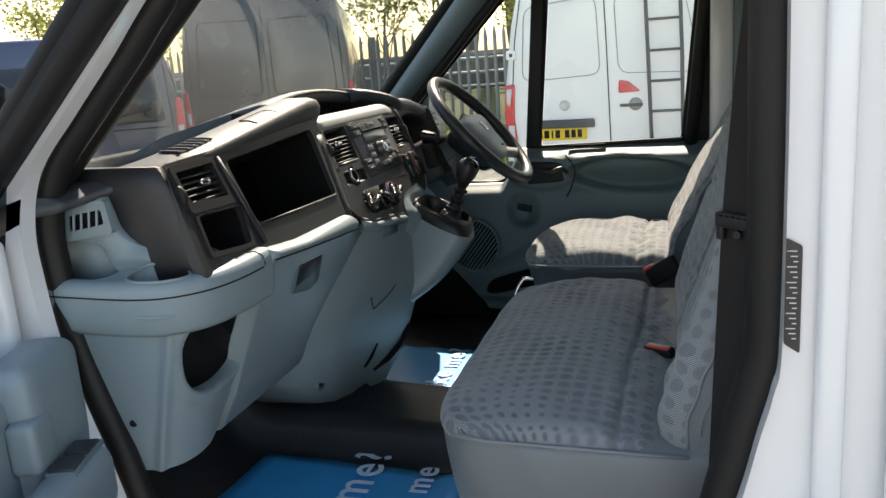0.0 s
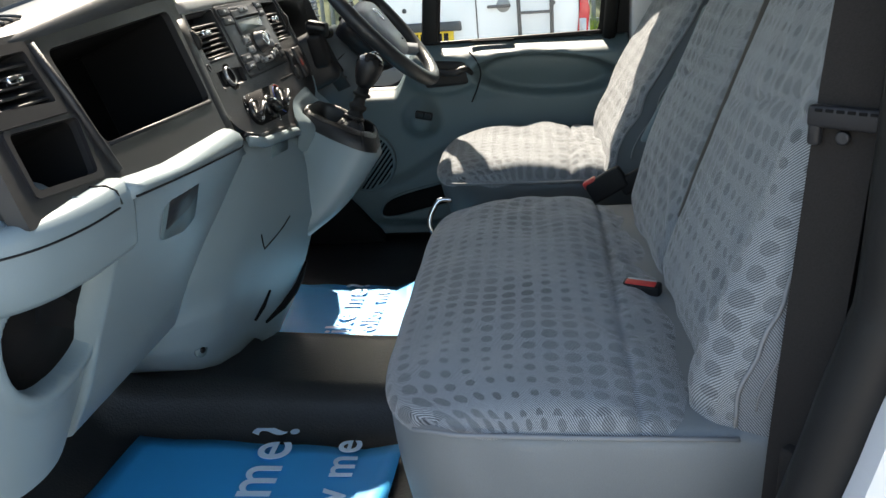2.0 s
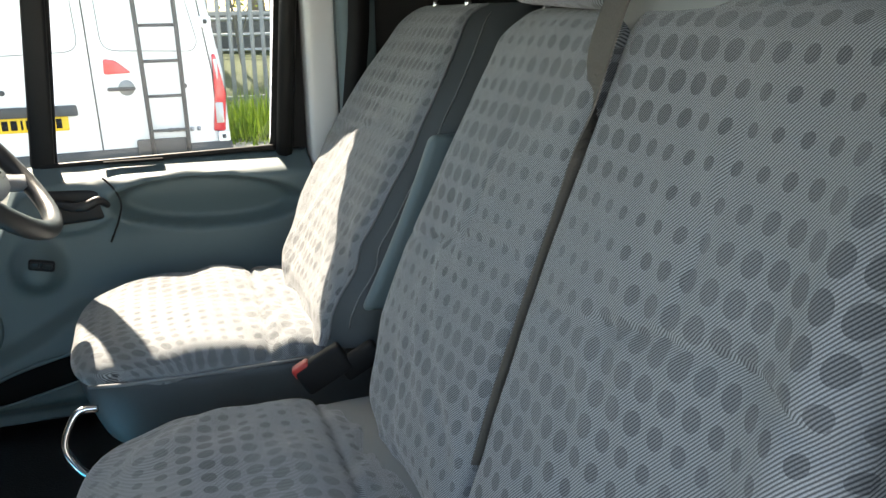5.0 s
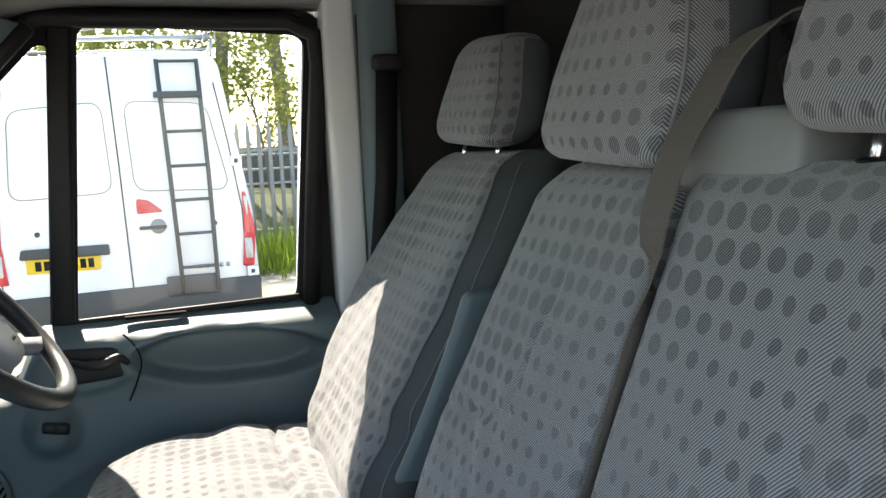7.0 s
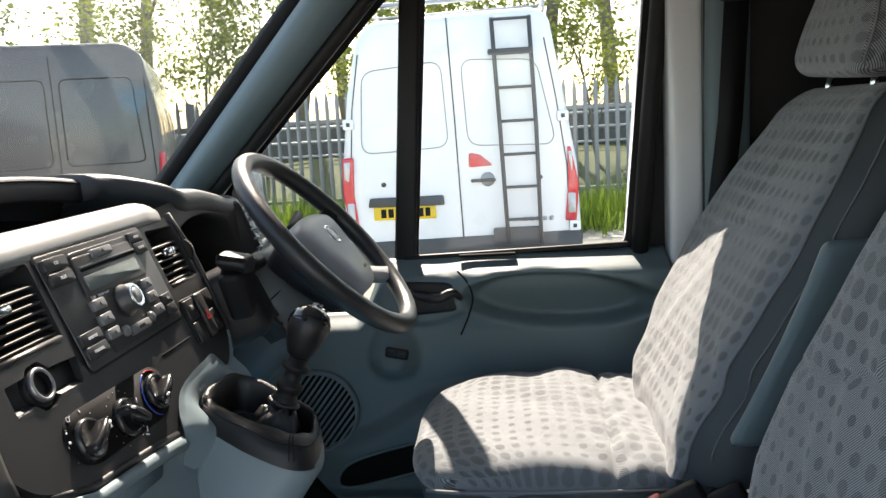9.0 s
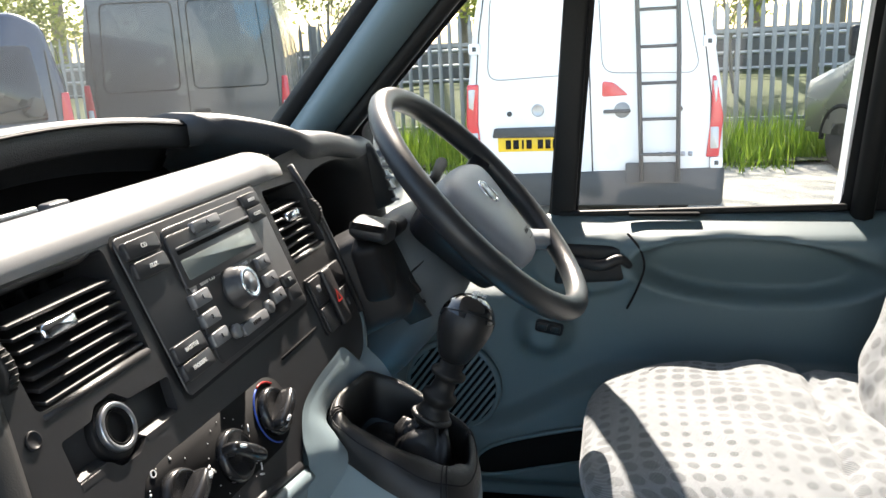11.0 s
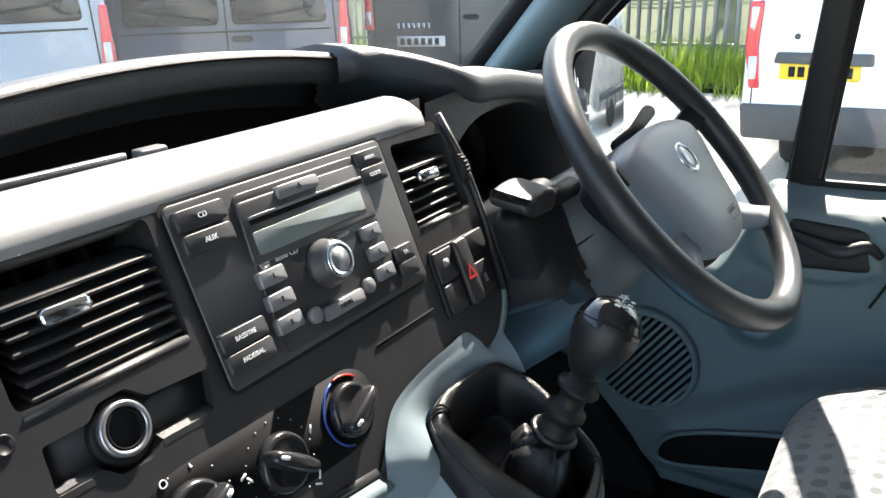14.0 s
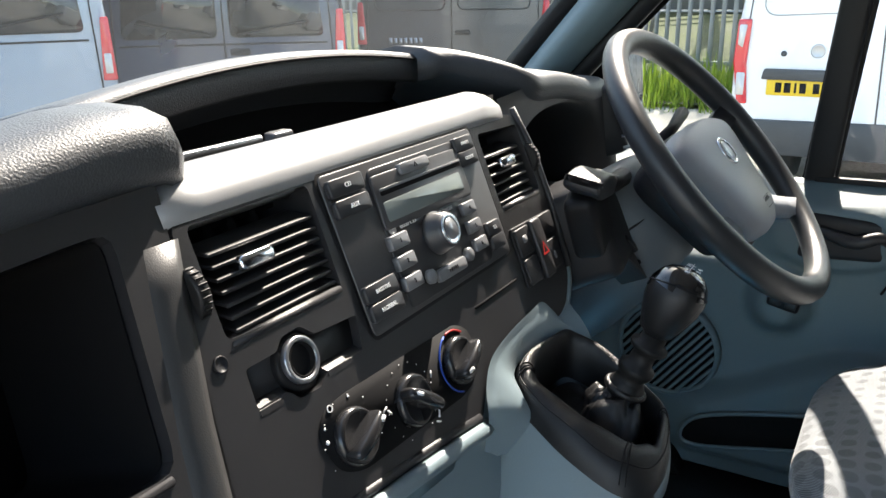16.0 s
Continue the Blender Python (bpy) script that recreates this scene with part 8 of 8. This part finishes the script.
# ---- grass along the fence ----
rng = random.Random(11)
verts, faces = [], []
for k in range(26000):
    x = rng.uniform(-13, 9.5)
    y = FY - 0.9 + rng.gauss(0, 0.42) + 0.15 * math.sin(x * 1.7)
    if y > FY + 0.9 or (1.9 < x < 4.6 and y < 11.4):
        continue
    hgt = rng.uniform(0.12, 0.62) * (0.65 + 0.5 * math.exp(-((y - FY + 0.5) / 0.5) ** 2))
    a = rng.uniform(0, 2 * math.pi)
    w = rng.uniform(0.006, 0.014)
    lean = rng.uniform(0.02, 0.20)
    dx, dy = math.cos(a), math.sin(a)
    n0 = len(verts)
    verts += [(x - dy * w, y + dx * w, 0), (x + dy * w, y - dx * w, 0), (x + dx * lean * 0.4 + dy * w * 0.7, y + dy * lean * 0.4 - dx * w * 0.7, hgt * 0.6), (x + dx * lean * 0.4 - dy * w * 0.7, y + dy * lean * 0.4 + dx * w * 0.7, hgt * 0.6), (x + dx * lean, y + dy * lean, hgt)]
    faces += [(n0, n0 + 1, n0 + 2, n0 + 3), (n0 + 3, n0 + 2, n0 + 4)]
me = bpy.data.meshes.new("grass")
me.from_pydata(verts, [], faces)
me.materials.append(M_GRASS)
tagged(new("grass", me), "tall bright green grass along the fence", "grass", kind="stuff")
bm = grid_sheet(lin(-14, 10, 40), lin(FY - 1.4, 40, 30), lambda x, y: (x, y, 0.012 + 0.9 * sstep(FY + 1, FY + 8, y) + 0.05 * math.sin(x * 1.3 + y)), flip=True)
M_SOIL = material("weedy_bank", (0.075, 0.085, 0.035), 0.95, vary=0.4, vary_scale=1.5, grain=0.4, grain_scale=25, bump=0.8)
tagged(finish(bm, "verge", M_SOIL), "weedy grass bank behind the fence", "ground", kind="structure")


# ---- trees ----
def tree(x, y, z0, h, seed, spread=0.36, leaves=5200, leaf=0.085, lean=0.0):
    rg = random.Random(seed)
    t = thing("tree", "young spring tree with thin bare limbs and sparse green leaves", "tree", "trees")
    segs = []

    def grow(p, d, ln, r, depth):
        n = 4
        pts, rs = [p], [r]
        for i in range(n):
            d = (d + Vector((rg.gauss(0, 0.10), rg.gauss(0, 0.10), rg.gauss(0.03, 0.05)))).normalized()
            p = p + d * (ln / n)
            pts.append(p)
            rs.append(r * (1 - 0.55 * (i + 1) / n))
        segs.append((pts, rs, depth))
        if depth >= 4:
            return
        kids = 3 if depth else 9
        for i in range(kids):
            k = rg.uniform(0.35, 1.0)
            base = pts[0].lerp(pts[-1], k) if depth else pts[0].lerp(pts[-1], 0.28 + 0.72 * (i + 0.6) / kids)
            a = rg.uniform(0, 2 * math.pi)
            out = Vector((math.cos(a), math.sin(a), rg.uniform(0.15, 0.9)))
            nd = (d * 0.45 + out * 0.8).normalized()
            grow(base, nd, ln * (rg.uniform(0.45, 0.7) if depth else spread * rg.uniform(0.75, 1.2)), max(rs[-1] * 0.75, r * 0.42) if depth else r * 0.42, depth + 1)

    grow(Vector((x, y, z0 - 0.05)), Vector((lean, 0, 1)), h, h * 0.016, 0)
    pts, rs, _ = segs[0]
    part("trunk", tube(smooth_path(pts, 3), [rs[0] + (rs[-1] - rs[0]) * i / 12 for i in range(13)], 9), M_BARK, t, "grey-brown trunk")
    verts, faces = [], []
    tips = []
    for pts, rs, dp in segs[1:]:
        sides = 4
        for i, (p, r) in enumerate(zip(pts, rs)):
            for k in range(sides):
                a = 2 * math.pi * k / sides
                verts.append((p.x + r * math.cos(a), p.y + r * math.sin(a), p.z))
        n0 = len(verts) - sides * len(pts)
        for i in range(len(pts) - 1):
            for k in range(sides):
                a0, a1 = n0 + i * sides + k, n0 + i * sides + (k + 1) % sides
                faces.append((a0, a1, a1 + sides, a0 + sides))
        if dp >= 2:
            tips += [pts[-1], pts[-2], pts[-1].lerp(pts[-2], 0.5), pts[2]]
    me = bpy.data.meshes.new("limbs")
    me.from_pydata(verts, [], faces)
    me.materials.append(M_BARK)
    ob = new("limbs", me)
    ob.parent = t
    verts, faces = [], []
    for i in range(leaves):
        c = rg.choice(tips) + Vector((rg.gauss(0, 0.16), rg.gauss(0, 0.16), rg.gauss(0, 0.14)))
        u = Vector((rg.gauss(0, 1), rg.gauss(0, 1), rg.gauss(0, 0.6))).normalized()
        v = u.cross(Vector((rg.gauss(0, 1), rg.gauss(0, 1), rg.gauss(0, 1)))).normalized()
        s = leaf * rg.uniform(0.6, 1.3)
        n0 = len(verts)
        verts += [tuple(c - u * s), tuple(c + v * s * 0.5), tuple(c + u * s), tuple(c - v * s * 0.5)]
        faces.append((n0, n0 + 1, n0 + 2, n0 + 3))
    me = bpy.data.meshes.new("crown")
    me.from_pydata(verts, [], faces)
    me.materials.append(M_LEAF)
    ob = new("crown", me)
    ob.parent = t
    return t


rt = random.Random(5)
for i, (x, y, h) in enumerate(((-15.5, 21, 12.5), (-11.5, 22, 13.5), (-8.2, 19, 10), (-6.0, 24, 12), (-3.6, 20, 9.5), (-1.0, 23, 12.5), (1.2, 19, 10.5), (2.9, 21, 12), (5.0, 23, 13), (7.5, 20, 11), (-20, 19, 12), (-25, 15, 11), (-28, 10, 10), (10.5, 23, 12))):
    tree(x, y, 0.75, h, 20 + i, leaves=3400, leaf=0.064)
for i in range(22):
    x = -27 + 1.85 * i + rt.uniform(-0.6, 0.6)
    tree(x, FY + 3.2 + rt.uniform(0, 2.0), 0.3, rt.uniform(2.2, 3.6), 60 + i, spread=0.55, leaves=2400, leaf=0.064)
# low wall and rails beyond the fence
wall = thing("low_wall", "weathered grey concrete wall beyond the fence", "wall")
part("wall_body", rbox((-1, FY + 7.5, 1.15), (40, 0.3, 1.2), 0.05), M_WALLF, wall)
for i in range(3):
    part("rail", tube([(-20, FY + 6.6, 0.9 + 0.33 * i), (18, FY + 6.6, 0.9 + 0.33 * i)], 0.04, 8), M_SATIN, wall)
pole = solo("lamp_pole", tube([(2.55, 13.4, 0.0), (2.58, 13.4, 7.0)], [0.075, 0.05], 12), M_STEEL, "pale grey steel pole behind the fence", "pole")
sign = thing("yard_sign", "white board with dark lettering bars over the vans", "sign")
part("board", rbox((-11.5, 6.6, 2.75), (0.06, 3.0, 0.7), 0.01), M_VANWHITE, sign)
for i in range(9):
    part("letter_bar", rbox((-11.46, 5.5 + 0.26 * i, 2.88), (0.01, 0.18, 0.20), 0.004), M_BLUE, sign)
    part("letter_bar", rbox((-11.46, 5.6 + 0.24 * i, 2.58), (0.01, 0.15, 0.16), 0.004), M_BLUE, sign)
for y in (5.4, 7.8):
    part("post", tube([(-11.55, y, 0), (-11.55, y, 3.0)], 0.05, 8), M_STEEL, sign)
